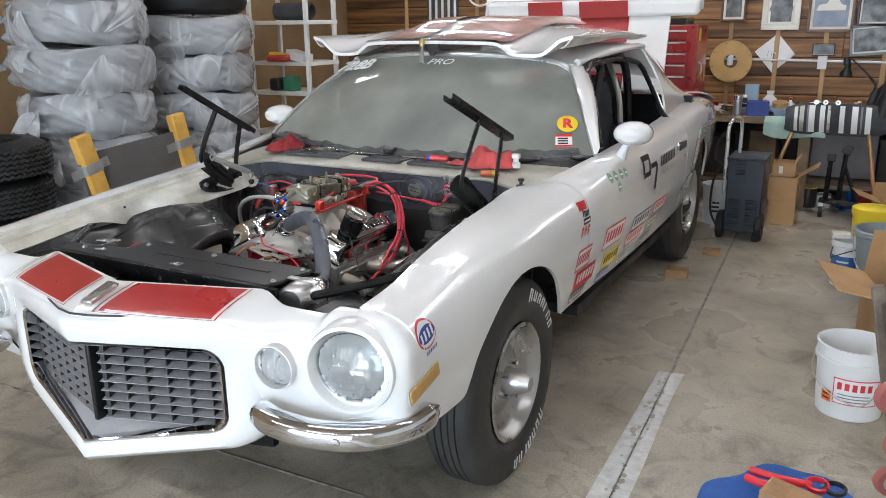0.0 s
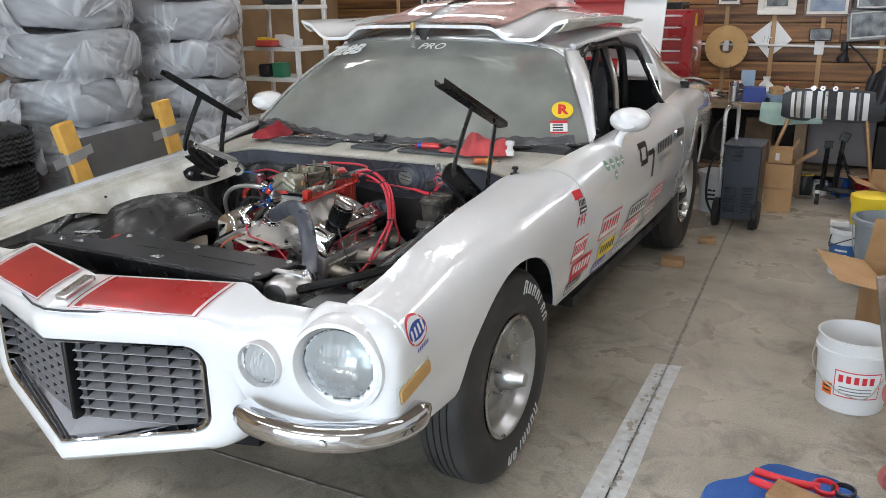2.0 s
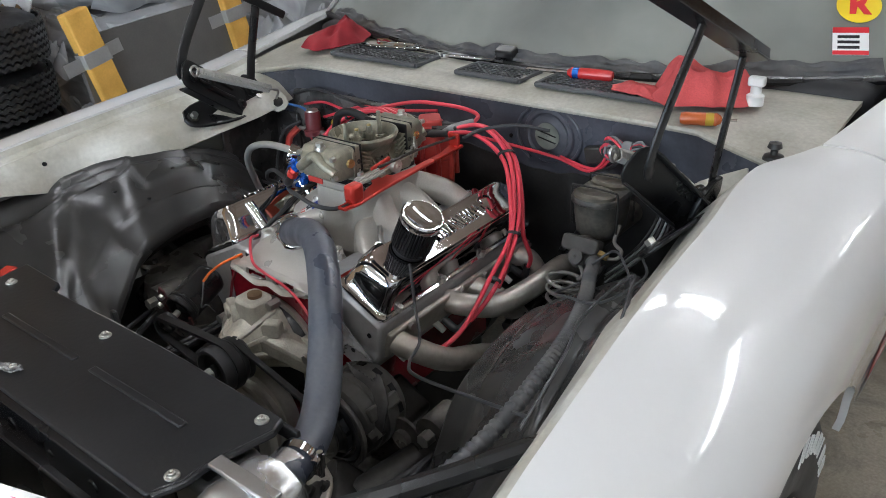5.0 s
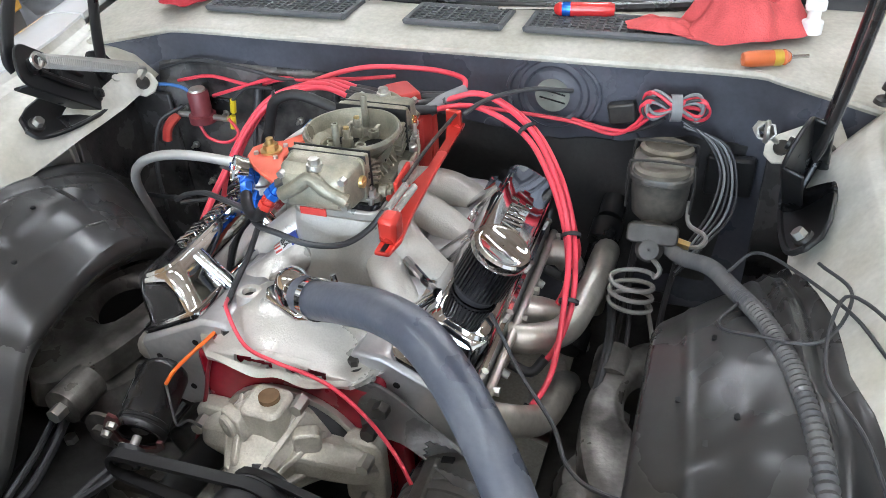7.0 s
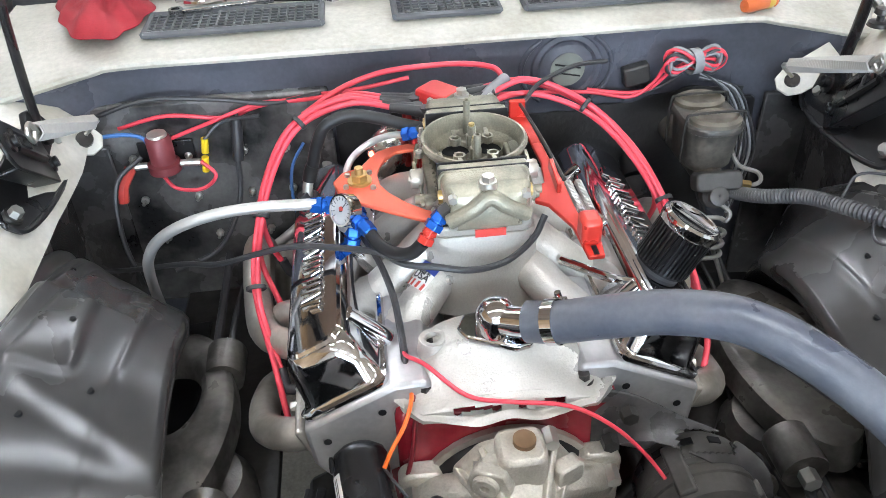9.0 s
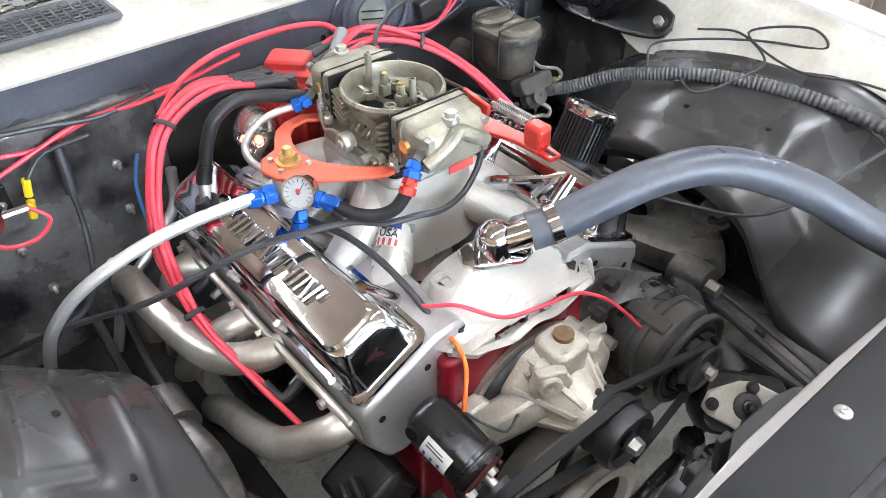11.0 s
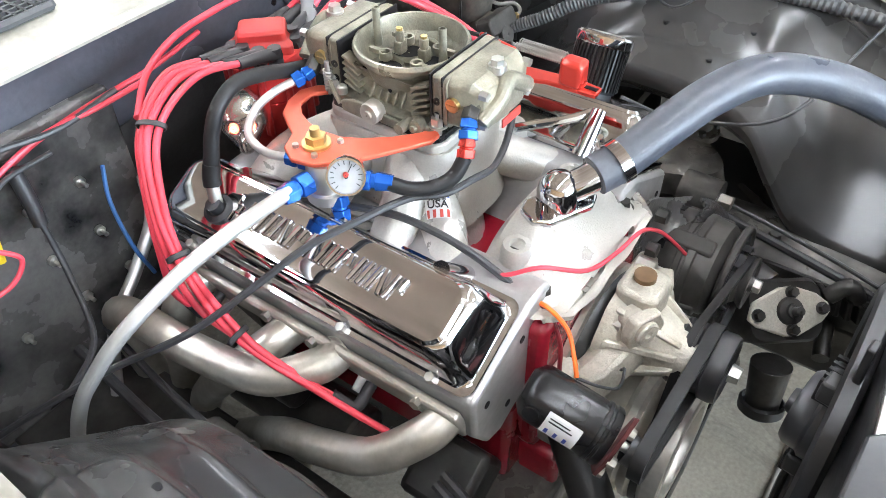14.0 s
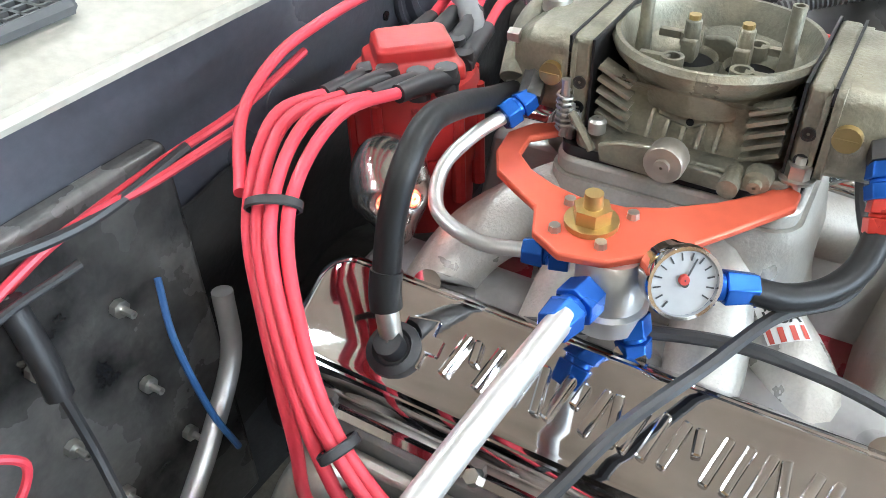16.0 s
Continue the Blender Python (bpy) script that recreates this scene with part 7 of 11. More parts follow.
part("shroud_skin", thick(sheet(shroud, 40, 40), 0.004), SHROUD, fs, "satin black moulded shroud")
for x in (-0.165, 0.325):
    part("shroud_end", box((0.006, 0.05, 0.36), (x, -0.335, 0.515)), SHROUD, fs, bevel=0.002)
part("shroud_ring", turned([(0.150, 0.0), (0.156, 0.006), (0.156, 0.020), (0.148, 0.024), (0.142, 0.020), (0.140, 0.0)], face_pose((0.05, -0.296, 0.52), (-1, 0, 0), (0, 0, 1)), 56), SHROUD, fs)
fm = face_pose((-0.004, -0.288, 0.560), (-1, 0.15, 0), (0, 0, 1))
part("fan_motor", turned([(0.050, -0.006), (0.050, 0.016), (0.046, 0.020), (0.045, 0.036), (0.041, 0.041), (0.016, 0.043), (0.014, 0.050), (0.001, 0.051)], fm, 36), SHROUD, fs, "black electric fan motor")
for k in (-1, 1):
    part("motor_plug", box((0.052, 0.026, 0.024), (0.006, k * 0.064, 0.014), (0, 0, 6), fm), SHROUD, fs, bevel=0.003)
    for j in range(5):
        part("plug_rib", box((0.005, 0.028, 0.027), (-0.014 + 0.010 * j, k * 0.064, 0.015), (0, 0, 6), fm), RUBBER, fs, smooth=False)
for k in range(3):
    a = math.radians(200 + 120 * k)
    part("shroud_arm", box((0.11, 0.016, 0.008), (0.10 * math.cos(a), 0.10 * math.sin(a), 0.0), (0, 0, math.degrees(a)), fm), SHROUD, fs, bevel=0.002)
part("motor_lead", tube([fm @ V((0.006, -0.075, 0.012)), (-0.004, -0.266, 0.44), (-0.012, -0.270, 0.34), (0.0, -0.28, 0.24)], 0.005, 8, 6), RUBBER, fs)
# bright strip just behind the cover's rear edge
part("top_tank", slab([(-0.150, -0.326), (-0.146, -0.309), (-0.02, -0.300), (0.14, -0.300), (0.31, -0.305), (0.31, -0.345), (-0.138, -0.345)], 0.010, pose(0, 0, 0.7045)), ALU_BRIGHT, rd, "bright aluminium strip at the rear edge of the radiator cover", bevel=0.002)

# ---- in the engine bay and on the cowl ----
SPRING_GREY = pbr("grey_spring_steel", (0.40, 0.39, 0.36), 0.5, 0.35, var=0.08)
for s in (1, -1):
    hg = new("hood_hinge")
    hg.parent = car
    tagged(hg, "black steel hood hinge standing open with a coil spring")
    sx = lambda x: s * x
    dx, dz = (-0.002, -0.022) if s > 0 else (0.0, 0.0)
    # base plate bolted along the apron
    q = face_pose((sx(0.596 + dx), 0.402, 0.758 + dz), (0, -s, 0.09 * s), (s * 0.70, 0, 0.71))
    out = [(-0.128, -0.024), (-0.142, -0.004), (-0.134, 0.020), (-0.105, 0.034), (-0.05, 0.046), (0.06, 0.060), (0.118, 0.056), (0.134, 0.030), (0.128, 0.0), (0.09, -0.020), (0.02, -0.030), (-0.07, -0.032)]
    part("hinge_plate", slab([(-a * s, b) for a, b in out], 0.007, q), BLACK, hg, "black hinge base plate", bevel=0.003)
    rim = [q @ V((-a * s, b, 0.007)) for a, b in out[7:] + out[:2]]
    part("plate_lip", tube(rim, 0.0045, 6, 4), BLACK, hg)
    for a, b in ((-0.118, -0.002), (0.085, 0.012)):
        part("hinge_bolt", cyl(q @ V((-a * s, b, 0.006)), q @ V((-a * s, b, 0.012)), 0.014, 0.013, 16), DARK_STEEL, hg)
        part("hinge_bolt", cyl(q @ V((-a * s, b, 0.012)), q @ V((-a * s, b, 0.022)), 0.0095, 0.0085, 6), BOLT, hg)
    # pressed channel arm from the plate up to the front pivot
    lo, hi = V((sx(0.588 + dx), 0.432, 0.768 + dz)), V((sx(0.560 + dx), 0.276, 0.880))
    q = face_pose((lo + hi) / 2, (hi - lo) * s, (s * 0.35, 0.50, 0.70))
    ln = (hi - lo).length
    bm = slab(rrect(ln + 0.055, 0.070, 0.030, 5), 0.005, q)
    for k in (-1, 1):
        bx(bm, (ln + 0.01, 0.005, 0.026), (0, k * 0.0325, -0.010), (0, 0, 0), q)
    part("hinge_bracket", bm, BLACK, hg, "black pressed channel arm", bevel=0.002)
    part("bracket_bead", tube([q @ V((-0.07, -0.004, 0.005)), q @ V((0, -0.006, 0.008)), q @ V((0.06, -0.002, 0.005))], 0.006, 8, 4), BLACK, hg)
    part("bracket_bead", tube([q @ V((-0.06, 0.020, 0.005)), q @ V((0.05, 0.020, 0.005))], 0.005, 8, 2), BLACK, hg)
    for a, b in ((-0.088 * s, -0.006), (0.03 * s, 0.004), (0.088 * s, 0.0)):
        part("pivot_pin", turned([(0.013, 0), (0.013, 0.004), (0.008, 0.006), (0.008, 0.011), (0.001, 0.012)], q @ pose(a, b, 0.004), 16), BLACK, hg)
    # upright ear that carries the rear arm
    q = face_pose((sx(0.606 + dx), 0.468, 0.790 + dz), (0, -s, 0.2 * s), (s * 0.30, 0, 0.95))
    part("hinge_link", slab([(-0.048, -0.050), (0.045, -0.045), (0.040, 0.010), (0.018, 0.038), (-0.012, 0.040), (-0.038, 0.012)], 0.010, q), BLACK, hg, "black upright ear", bevel=0.003)
    part("pivot_pin", turned([(0.017, 0), (0.017, 0.006), (0.009, 0.008), (0.009, 0.016), (0.001, 0.017)], q @ pose(0.0, 0.0, 0.010), 18), BLACK, hg)
    if s > 0:
        a, b = V((0.598, 0.140, 1.172)), V((0.640, 0.51, 1.0))
        tops = (V((0.618, 0.318, 1.088)), V((0.628, 0.472, 1.012)))
    else:
        a, b = V((-0.621, 0.245, 1.171)), V((-0.620, 0.625, 0.958))
        tops = (a.lerp(b, 0.46), a.lerp(b, 0.80))
    for base, top, bow in ((V((sx(0.578 + dx), 0.274, 0.872)), tops[0], -0.02), (V((sx(0.600 + dx), 0.482, 0.775 + dz)), tops[1], -0.012)):
        mid = base.lerp(top, 0.45) + V((0, bow, 0.0))
        bar = tube([base, base.lerp(top, 0.12) + V((0, bow * 0.9, 0)), mid, top], 0.0125, 12, 7)
        for w in bar.verts:
            cx = lerp(base.x, top.x, min(1.0, max(0.0, (w.co.z - base.z) / (top.z - base.z))))
            w.co.x = cx + (w.co.x - cx) * 0.42
        part("hinge_arm", bar, BLACK, hg, "black curved hinge arm")
    d = (b - a).normalized()
    q = face_pose((a + b) / 2, d, (s, 0, 0.2))
    bar = slab(rrect((b - a).length, 0.036, 0.006, 3), 0.004, q)
    for k in (-1, 1):
        bx(bar, ((b - a).length, 0.004, 0.018), (0, k * 0.016, -0.007), (0, 0, 0), q)
    part("hinge_rail", bar, BLACK, hg, "black rail that carries the hood", bevel=0.0015)
    part("rail_hole", cyl(q @ V((-0.165, 0, 0.0041)), q @ V((-0.165, 0, 0.0046)), 0.007, 0.007, 12), SHADE_BLACK, hg)
    a, b = V((sx(0.520), 0.276, 0.892)), V((sx(0.527), 0.474, 0.804))
    dd = (b - a).normalized()
    u_ = dd.orthogonal().normalized()
    w_ = dd.cross(u_)
    coil = [a + dd * ((b - a).length * k / 300) + 0.0105 * (math.cos(k * 1.05) * u_ + math.sin(k * 1.05) * w_) for k in range(301)]
    part("hinge_spring", tube(coil, 0.0016, 5, 1), SPRING_GREY, hg, "dull grey coil spring")
    part("spring_hook", tube([a + dd * 0.01, a - dd * 0.008 + V((0, 0, 0.012)), a - dd * 0.022, a - dd * 0.012 + V((0, 0, -0.012)), a], 0.003, 6, 5), BOLT, hg)
    ear = face_pose((sx(0.565), 0.528, 0.748), (s * 0.9, 0.1, 0.4), (0.2 * s, 0.75, 0.6))
    part("spring_ear", slab([(0.085, -0.026), (0.0, -0.026), (-0.02, -0.018), (-0.027, 0.0), (-0.02, 0.018), (0.0, 0.026), (0.085, 0.03)], 0.005, ear), WHITE_OLD, hg, "white spring anchor ear", bevel=0.0015)
    part("ear_bolt", cyl(ear @ V((0, 0, -0.006)), ear @ V((0, 0, 0.010)), 0.013, 0.012, 14), DARK_STEEL, hg)
    part("spring_rod", tube([b, b + dd * 0.03, V((sx(0.555), 0.515, 0.765))], 0.0035, 6, 5), BOLT, hg)

# firewall fittings
mc = thing("brake_master_cylinder", "dark dusty brake master cylinder with a bail-wire lid", "brake cylinder")
MCM = pbr("dusty_cast_iron", (0.045, 0.043, 0.040), 0.5, 0.3, var=0.2, bump=0.35, scale=30, second=(0.10, 0.09, 0.075))
loops = [[V((0.402 + a, 0.470 + b, z)) for a, b in rrect(w, l, 0.034, 7)] for w, l, z in ((0.062, 0.088, 0.652), (0.078, 0.104, 0.664), (0.084, 0.112, 0.700), (0.086, 0.116, 0.724), (0.092, 0.124, 0.727), (0.092, 0.124, 0.735), (0.088, 0.120, 0.738))]
part("reservoir", rings(bmesh.new(), loops, caps=True), MCM, mc)
LID = pbr("dusty_tan_lid", (0.15, 0.135, 0.105), 0.55, 0.3, var=0.2, bump=0.3, scale=30, second=(0.07, 0.062, 0.05))
for y in (0.438, 0.506):
    lid_m = pose(0.402, y, 0.738) @ Matrix.Diagonal((1.18, 0.92, 1, 1))
    part("reservoir_lid", turned([(0.034, 0), (0.034, 0.006), (0.028, 0.010), (0.024, 0.007), (0.001, 0.007)], lid_m, 28), LID, mc, "dusty tan domed lid")
    part("bail_wire", tube([(0.355, y, 0.672), (0.355, y, 0.742), (0.368, y, 0.752), (0.436, y, 0.752), (0.449, y, 0.742), (0.449, y, 0.672)], 0.0022, 6, 5), DARK_STEEL, mc)
part("bore", cyl((0.402, 0.60, 0.645), (0.402, 0.40, 0.645), 0.024, 0.022, 22), MCM, mc)
part("side_valve", slab(rrect(0.074, 0.030, 0.008, 3), 0.030, face_pose((0.402, 0.412, 0.648), (1, 0, 0), (0, 0.45, 0.9))), ALT_GREY, mc, "grey cast valve block", bevel=0.003)
part("end_fitting", turned([(0.021, -0.012), (0.021, 0.004), (0.015, 0.010), (0.015, 0.020), (0.006, 0.022), (0.001, 0.020)], face_pose((0.400, 0.392, 0.632), (1, 0, 0), (0, 0.45, 0.9)), 18), ALT_GREY, mc)
part("end_fitting", cyl((0.436, 0.395, 0.648), (0.456, 0.393, 0.645), 0.008, 0.007, 6), BRASS, mc)
LINE_G = pbr("grey_brake_line", (0.26, 0.25, 0.23), 0.45, 0.4, var=0.1)
coil = [(0.382 + 0.032 * math.cos(k * 0.5), 0.365 + 0.020 * math.sin(k * 0.5), 0.60 - 0.0016 * k) for k in range(40)]
solo("brake_line", tube([(0.402, 0.385, 0.625), (0.42, 0.37, 0.612)] + coil + [(0.42, 0.36, 0.50), (0.44, 0.33, 0.42)], 0.0038, 8, 3), LINE_G, "coiled grey steel brake line", "brake line")
solo("brake_line", tube([(0.43, 0.40, 0.638), (0.47, 0.395, 0.645), (0.475, 0.41, 0.655), (0.45, 0.43, 0.66), (0.445, 0.46, 0.68)], 0.0035, 8, 5), LINE_G, "bent grey steel brake line", "brake line")
st = thing("steering_shaft", "black steering shaft with a ribbed coupling", "steering shaft")
for k in range(6):
    part("shaft_collar", cyl((0.325 - 0.004 * k, 0.575 - 0.045 * k, 0.60 - 0.022 * k), (0.322 - 0.004 * k, 0.54 - 0.045 * k, 0.583 - 0.022 * k), 0.026 if k % 2 else 0.021, seg=18), BLACK, st)
gear = thing("steering_gear", "dark oily steering gear with a diamond-shaped bolted cover", "steering gear")
gq = face_pose((0.272, -0.184, 0.425), (0.66, -0.70, -0.10), (0.55, 0.45, 0.70))
loops = [[gq @ V((a, b, z)) for a, b in rrect(w, l, 0.022, 4)] for w, l, z in ((0.070, 0.070, -0.16), (0.090, 0.080, -0.13), (0.118, 0.092, -0.06), (0.122, 0.094, -0.012), (0.112, 0.084, 0.0))]
part("gear_housing", rings(bmesh.new(), loops, caps=True), DARK_STEEL, gear, "black oily gear housing")
part("gear_cover", slab([(-0.064, -0.010), (-0.052, -0.021), (-0.010, -0.036), (0.012, -0.036), (0.050, -0.018), (0.064, -0.004), (0.062, 0.010), (0.044, 0.024), (0.008, 0.036), (-0.014, 0.034), (-0.056, 0.014)], 0.009, gq), PUMP, gear, "worn bare metal cover plate", bevel=0.003)
part("cover_boss", turned([(0.022, 0.006), (0.019, 0.014), (0.010, 0.016), (0.010, 0.022), (0.0065, 0.023), (0.0065, 0.036), (0.001, 0.037)], gq, 20), DARK_STEEL, gear)
for a, b in ((-0.050, -0.004), (0.050, 0.002), (0.004, 0.027), (0.002, -0.027)):
    part("cover_bolt", cyl(gq @ V((a, b, 0.008)), gq @ V((a, b, 0.011)), 0.0095, 0.0095, 16), DARK_STEEL, gear)
    part("cover_bolt", cyl(gq @ V((a, b, 0.011)), gq @ V((a, b, 0.019)), 0.0072, 0.007, 6), DARK_STEEL, gear)
part("gear_input", cyl((0.315, -0.14, 0.405), (0.345, -0.03, 0.43), 0.034, 0.026, 20), DARK_STEEL, gear)
part("gear_lug", tube([(0.335, -0.225, 0.425), (0.345, -0.245, 0.448), (0.352, -0.262, 0.425)], 0.013, 10, 4), DARK_STEEL, gear)
for k in range(4):
    part("gear_fin", box((0.05, 0.008, 0.03), (0.352, -0.215 - 0.016 * k, 0.405), (0, 20, 30)), DARK_STEEL, gear, bevel=0.002)
part("gear_shaft", cyl((0.235, -0.195, 0.35), (0.215, -0.205, 0.27), 0.030, 0.024, 20), DARK_STEEL, gear)
part("shaft_clamp", turned([(0.030, 0), (0.034, 0.004), (0.034, 0.018), (0.030, 0.022)], along((0.214, -0.2055, 0.268), (0.235, -0.195, 0.35)), 24), RUBBER, gear)
top = thing("subframe_rail", "dusty grey boxed subframe rail beside the engine", "frame rail")
part("rail_top", thick(sheet(lambda u, v: V((lerp(0.355, 0.475, u) + 0.03 * v, lerp(0.06, -0.44, v), 0.425 + 0.018 * math.sin(math.pi * u) - 0.03 * v * v)), 10, 14), 0.006), ARM_DUST, top)
part("rail_side", thick(sheet(lambda u, v: V((lerp(0.355, 0.350, u) + 0.03 * v, lerp(0.06, -0.44, v), lerp(0.424, 0.33, u) - 0.03 * v * v)), 4, 14), 0.006), DARK_STEEL, top)
for y in (-0.02, -0.12, -0.30):
    part("rail_bolt", cyl((0.40, y, 0.436), (0.40, y, 0.448), 0.010, 0.009, 6), DARK_STEEL, top)
# relay
rl = thing("starter_solenoid", "maroon starter solenoid on the firewall with wires", "solenoid")
MAROON = pbr("maroon_plastic", (0.16, 0.03, 0.035), 0.5, var=0.1)
part("solenoid_can", turned([(0.001, 0.046), (0.017, 0.046), (0.020, 0.042), (0.020, 0.0), (0.026, -0.002), (0.026, -0.016), (0.001, -0.016)], pose(-0.463, 0.548, 0.690), 24), MAROON, rl)
part("solenoid_top", cyl((-0.463, 0.548, 0.736), (-0.463, 0.548, 0.740), 0.016, 0.015, 20), STEEL, rl)
part("terminal", cyl((-0.437, 0.548, 0.684), (-0.405, 0.546, 0.684), 0.006, 0.006, 8), BOLT, rl)
part("terminal", cyl((-0.489, 0.548, 0.684), (-0.515, 0.546, 0.684), 0.006, 0.006, 8), BOLT, rl)
part("terminal_cap", tube([(-0.515, 0.54, 0.685), (-0.528, 0.52, 0.665), (-0.533, 0.515, 0.64)], 0.0095, 8, 4), CAP_RED, rl, "red terminal boot")
part("solenoid_foot", box((0.09, 0.006, 0.04), (-0.463, 0.580, 0.690)), BLACK, rl, bevel=0.002)
YELLOW = pbr("yellow_connector", (0.75, 0.55, 0.02), 0.4, var=0.04, bump=0)
for p_ in ((-0.393, 0.555, 0.708), (-0.398, 0.552, 0.676)):
    part("yellow_connector", cyl(V(p_) + V((0, 0, 0.013)), V(p_) - V((0.004, 0, 0.013)), 0.0058, 0.0058, 8), YELLOW, rl)


def wire(pts, r, material, label, group="loose wires in the engine bay"):
    return tagged(part("wire", tube(pts, r, 8, 7), material), label, "wire", group)


RW, BW, GW = "thin red wire along the firewall", "thin black wire in the engine bay", "thin grey wire in the engine bay"
wire([(-0.53, 0.585, 0.735), (-0.45, 0.582, 0.752), (-0.36, 0.58, 0.742), (-0.30, 0.575, 0.760), (-0.22, 0.565, 0.775), (-0.14, 0.555, 0.785), (-0.06, 0.56, 0.795)], 0.0035, WIRE_RED, RW)
wire([(-0.45, 0.575, 0.715), (-0.38, 0.572, 0.74), (-0.30, 0.566, 0.768), (-0.23, 0.55, 0.776), (-0.17, 0.53, 0.79)], 0.0035, WIRE_RED, RW)
wire([(-0.405, 0.548, 0.684), (-0.385, 0.54, 0.66), (-0.41, 0.535, 0.640), (-0.45, 0.535, 0.645), (-0.47, 0.54, 0.672)], 0.0032, WIRE_RED, RW)
wire([(-0.56, 0.58, 0.76), (-0.47, 0.575, 0.785), (-0.36, 0.57, 0.778), (-0.28, 0.56, 0.77), (-0.20, 0.55, 0.785)], 0.004, WIRE_BLACK, BW)
wire([(-0.62, 0.50, 0.745), (-0.55, 0.545, 0.742), (-0.49, 0.55, 0.735), (-0.475, 0.545, 0.70)], 0.0035, WIRE_BLUE, "thin blue wire to the solenoid")
wire([(-0.393, 0.553, 0.72), (-0.36, 0.56, 0.745), (-0.30, 0.55, 0.755)], 0.0032, WIRE_BLACK, BW)
wire([(-0.49, 0.53, 0.71), (-0.53, 0.50, 0.68), (-0.535, 0.47, 0.60), (-0.52, 0.45, 0.52)], 0.004, WIRE_BLACK, BW)
# long black cable draped over the valve cover
wire([(-0.60, 0.44, 0.56), (-0.517, 0.438, 0.560), (-0.424, 0.372, 0.610), (-0.355, 0.295, 0.660), (-0.292, 0.248, 0.705), (-0.238, 0.223, 0.730), (-0.187, 0.196, 0.742), (-0.133, 0.172, 0.746), (-0.10, 0.145, 0.744), (-0.063, 0.135, 0.743), (-0.029, 0.134, 0.735), (0.003, 0.142, 0.730), (0.031, 0.150, 0.735), (0.059, 0.160, 0.755), (0.075, 0.175, 0.776)], 0.0042, WIRE_BLACK, "long black cable draped over the valve cover")
wire([(-0.34, 0.578, 0.755), (-0.345, 0.55, 0.70), (-0.352, 0.52, 0.62), (-0.385, 0.45, 0.578), (-0.45, 0.41, 0.572)], 0.0042, WIRE_BLACK, BW)
tagged(part("inline_fuse", tube([(-0.340, 0.57, 0.748), (-0.343, 0.555, 0.705), (-0.346, 0.548, 0.68)], 0.009, 10, 4), BOOT), "black rubber inline fuse holder", "fuse holder")
wire([(-0.24, 0.57, 0.69), (-0.262, 0.54, 0.66), (-0.265, 0.52, 0.60), (-0.25, 0.52, 0.54)], 0.0028, WIRE_BLUE, "blue wire behind the engine")
wire([(-0.119, 0.14, 0.700), (-0.117, 0.12, 0.694), (-0.113, 0.09, 0.682), (-0.112, 0.064, 0.676), (-0.090, 0.030, 0.688), (-0.048, -0.004, 0.668), (0.0, -0.017, 0.664), (0.050, -0.019, 0.655), (0.085, -0.020, 0.638), (0.125, -0.026, 0.606), (0.160, -0.036, 0.566), (0.182, -0.048, 0.535)], 0.0026, WIRE_RED, "thin red wire over the manifold front")
wire([(-0.113, 0.088, 0.680), (-0.110, 0.050, 0.664), (-0.106, 0.012, 0.648), (-0.110, -0.010, 0.615), (-0.118, -0.018, 0.575), (-0.135, -0.030, 0.520), (-0.15, -0.04, 0.46)], 0.0028, WIRE_DARKRED, "dark red wire down the block front")
wire([(-0.108, 0.030, 0.656), (-0.110, 0.006, 0.656), (-0.120, -0.022, 0.650), (-0.136, -0.040, 0.634), (-0.146, -0.050, 0.618)], 0.0026, WIRE_ORANGE, "thin orange wire to the motor")
wire([(-0.146, -0.050, 0.617), (-0.128, -0.070, 0.598), (-0.112, -0.085, 0.590), (-0.095, -0.082, 0.600), (-0.085, -0.075, 0.585)], 0.0018, WIRE_BLACK, BW)
wire([(-0.172, 0.335, 0.700), (-0.160, 0.29, 0.706), (-0.145, 0.24, 0.712), (-0.130, 0.19, 0.712), (-0.118, 0.14, 0.700), (-0.114, 0.10, 0.688), (-0.112, 0.066, 0.674), (-0.110, 0.02, 0.650)], 0.0045, WIRE_BLACK, BW)
tagged(part("butt_connector", cyl((-0.108, 0.052, 0.666), (-0.108, 0.024, 0.656), 0.0045, 0.0045, 8), WIRE_BLUE), "blue crimp connector on a wire", "connector")
tagged(part("dipstick_tube", tube([(-0.205, 0.548, 0.66), (-0.215, 0.545, 0.60), (-0.265, 0.535, 0.55), (-0.33, 0.52, 0.50), (-0.37, 0.50, 0.42)], 0.0085, 12, 6), LINE), "grey steel dipstick tube behind the engine", "dipstick tube")
for k, (r, mt) in enumerate(((0.0065, BOOT), (0.0065, WIRE_BLACK))):
    wire([(-0.235 - 0.016 * k, 0.06, 0.45), (-0.252 - 0.016 * k, -0.01, 0.435), (-0.28 - 0.016 * k, -0.08, 0.42), (-0.33, -0.14 - 0.02 * k, 0.41), (-0.42, -0.18 - 0.02 * k, 0.41)], r, mt, "dark hose beside the engine", "hoses beside the engine")
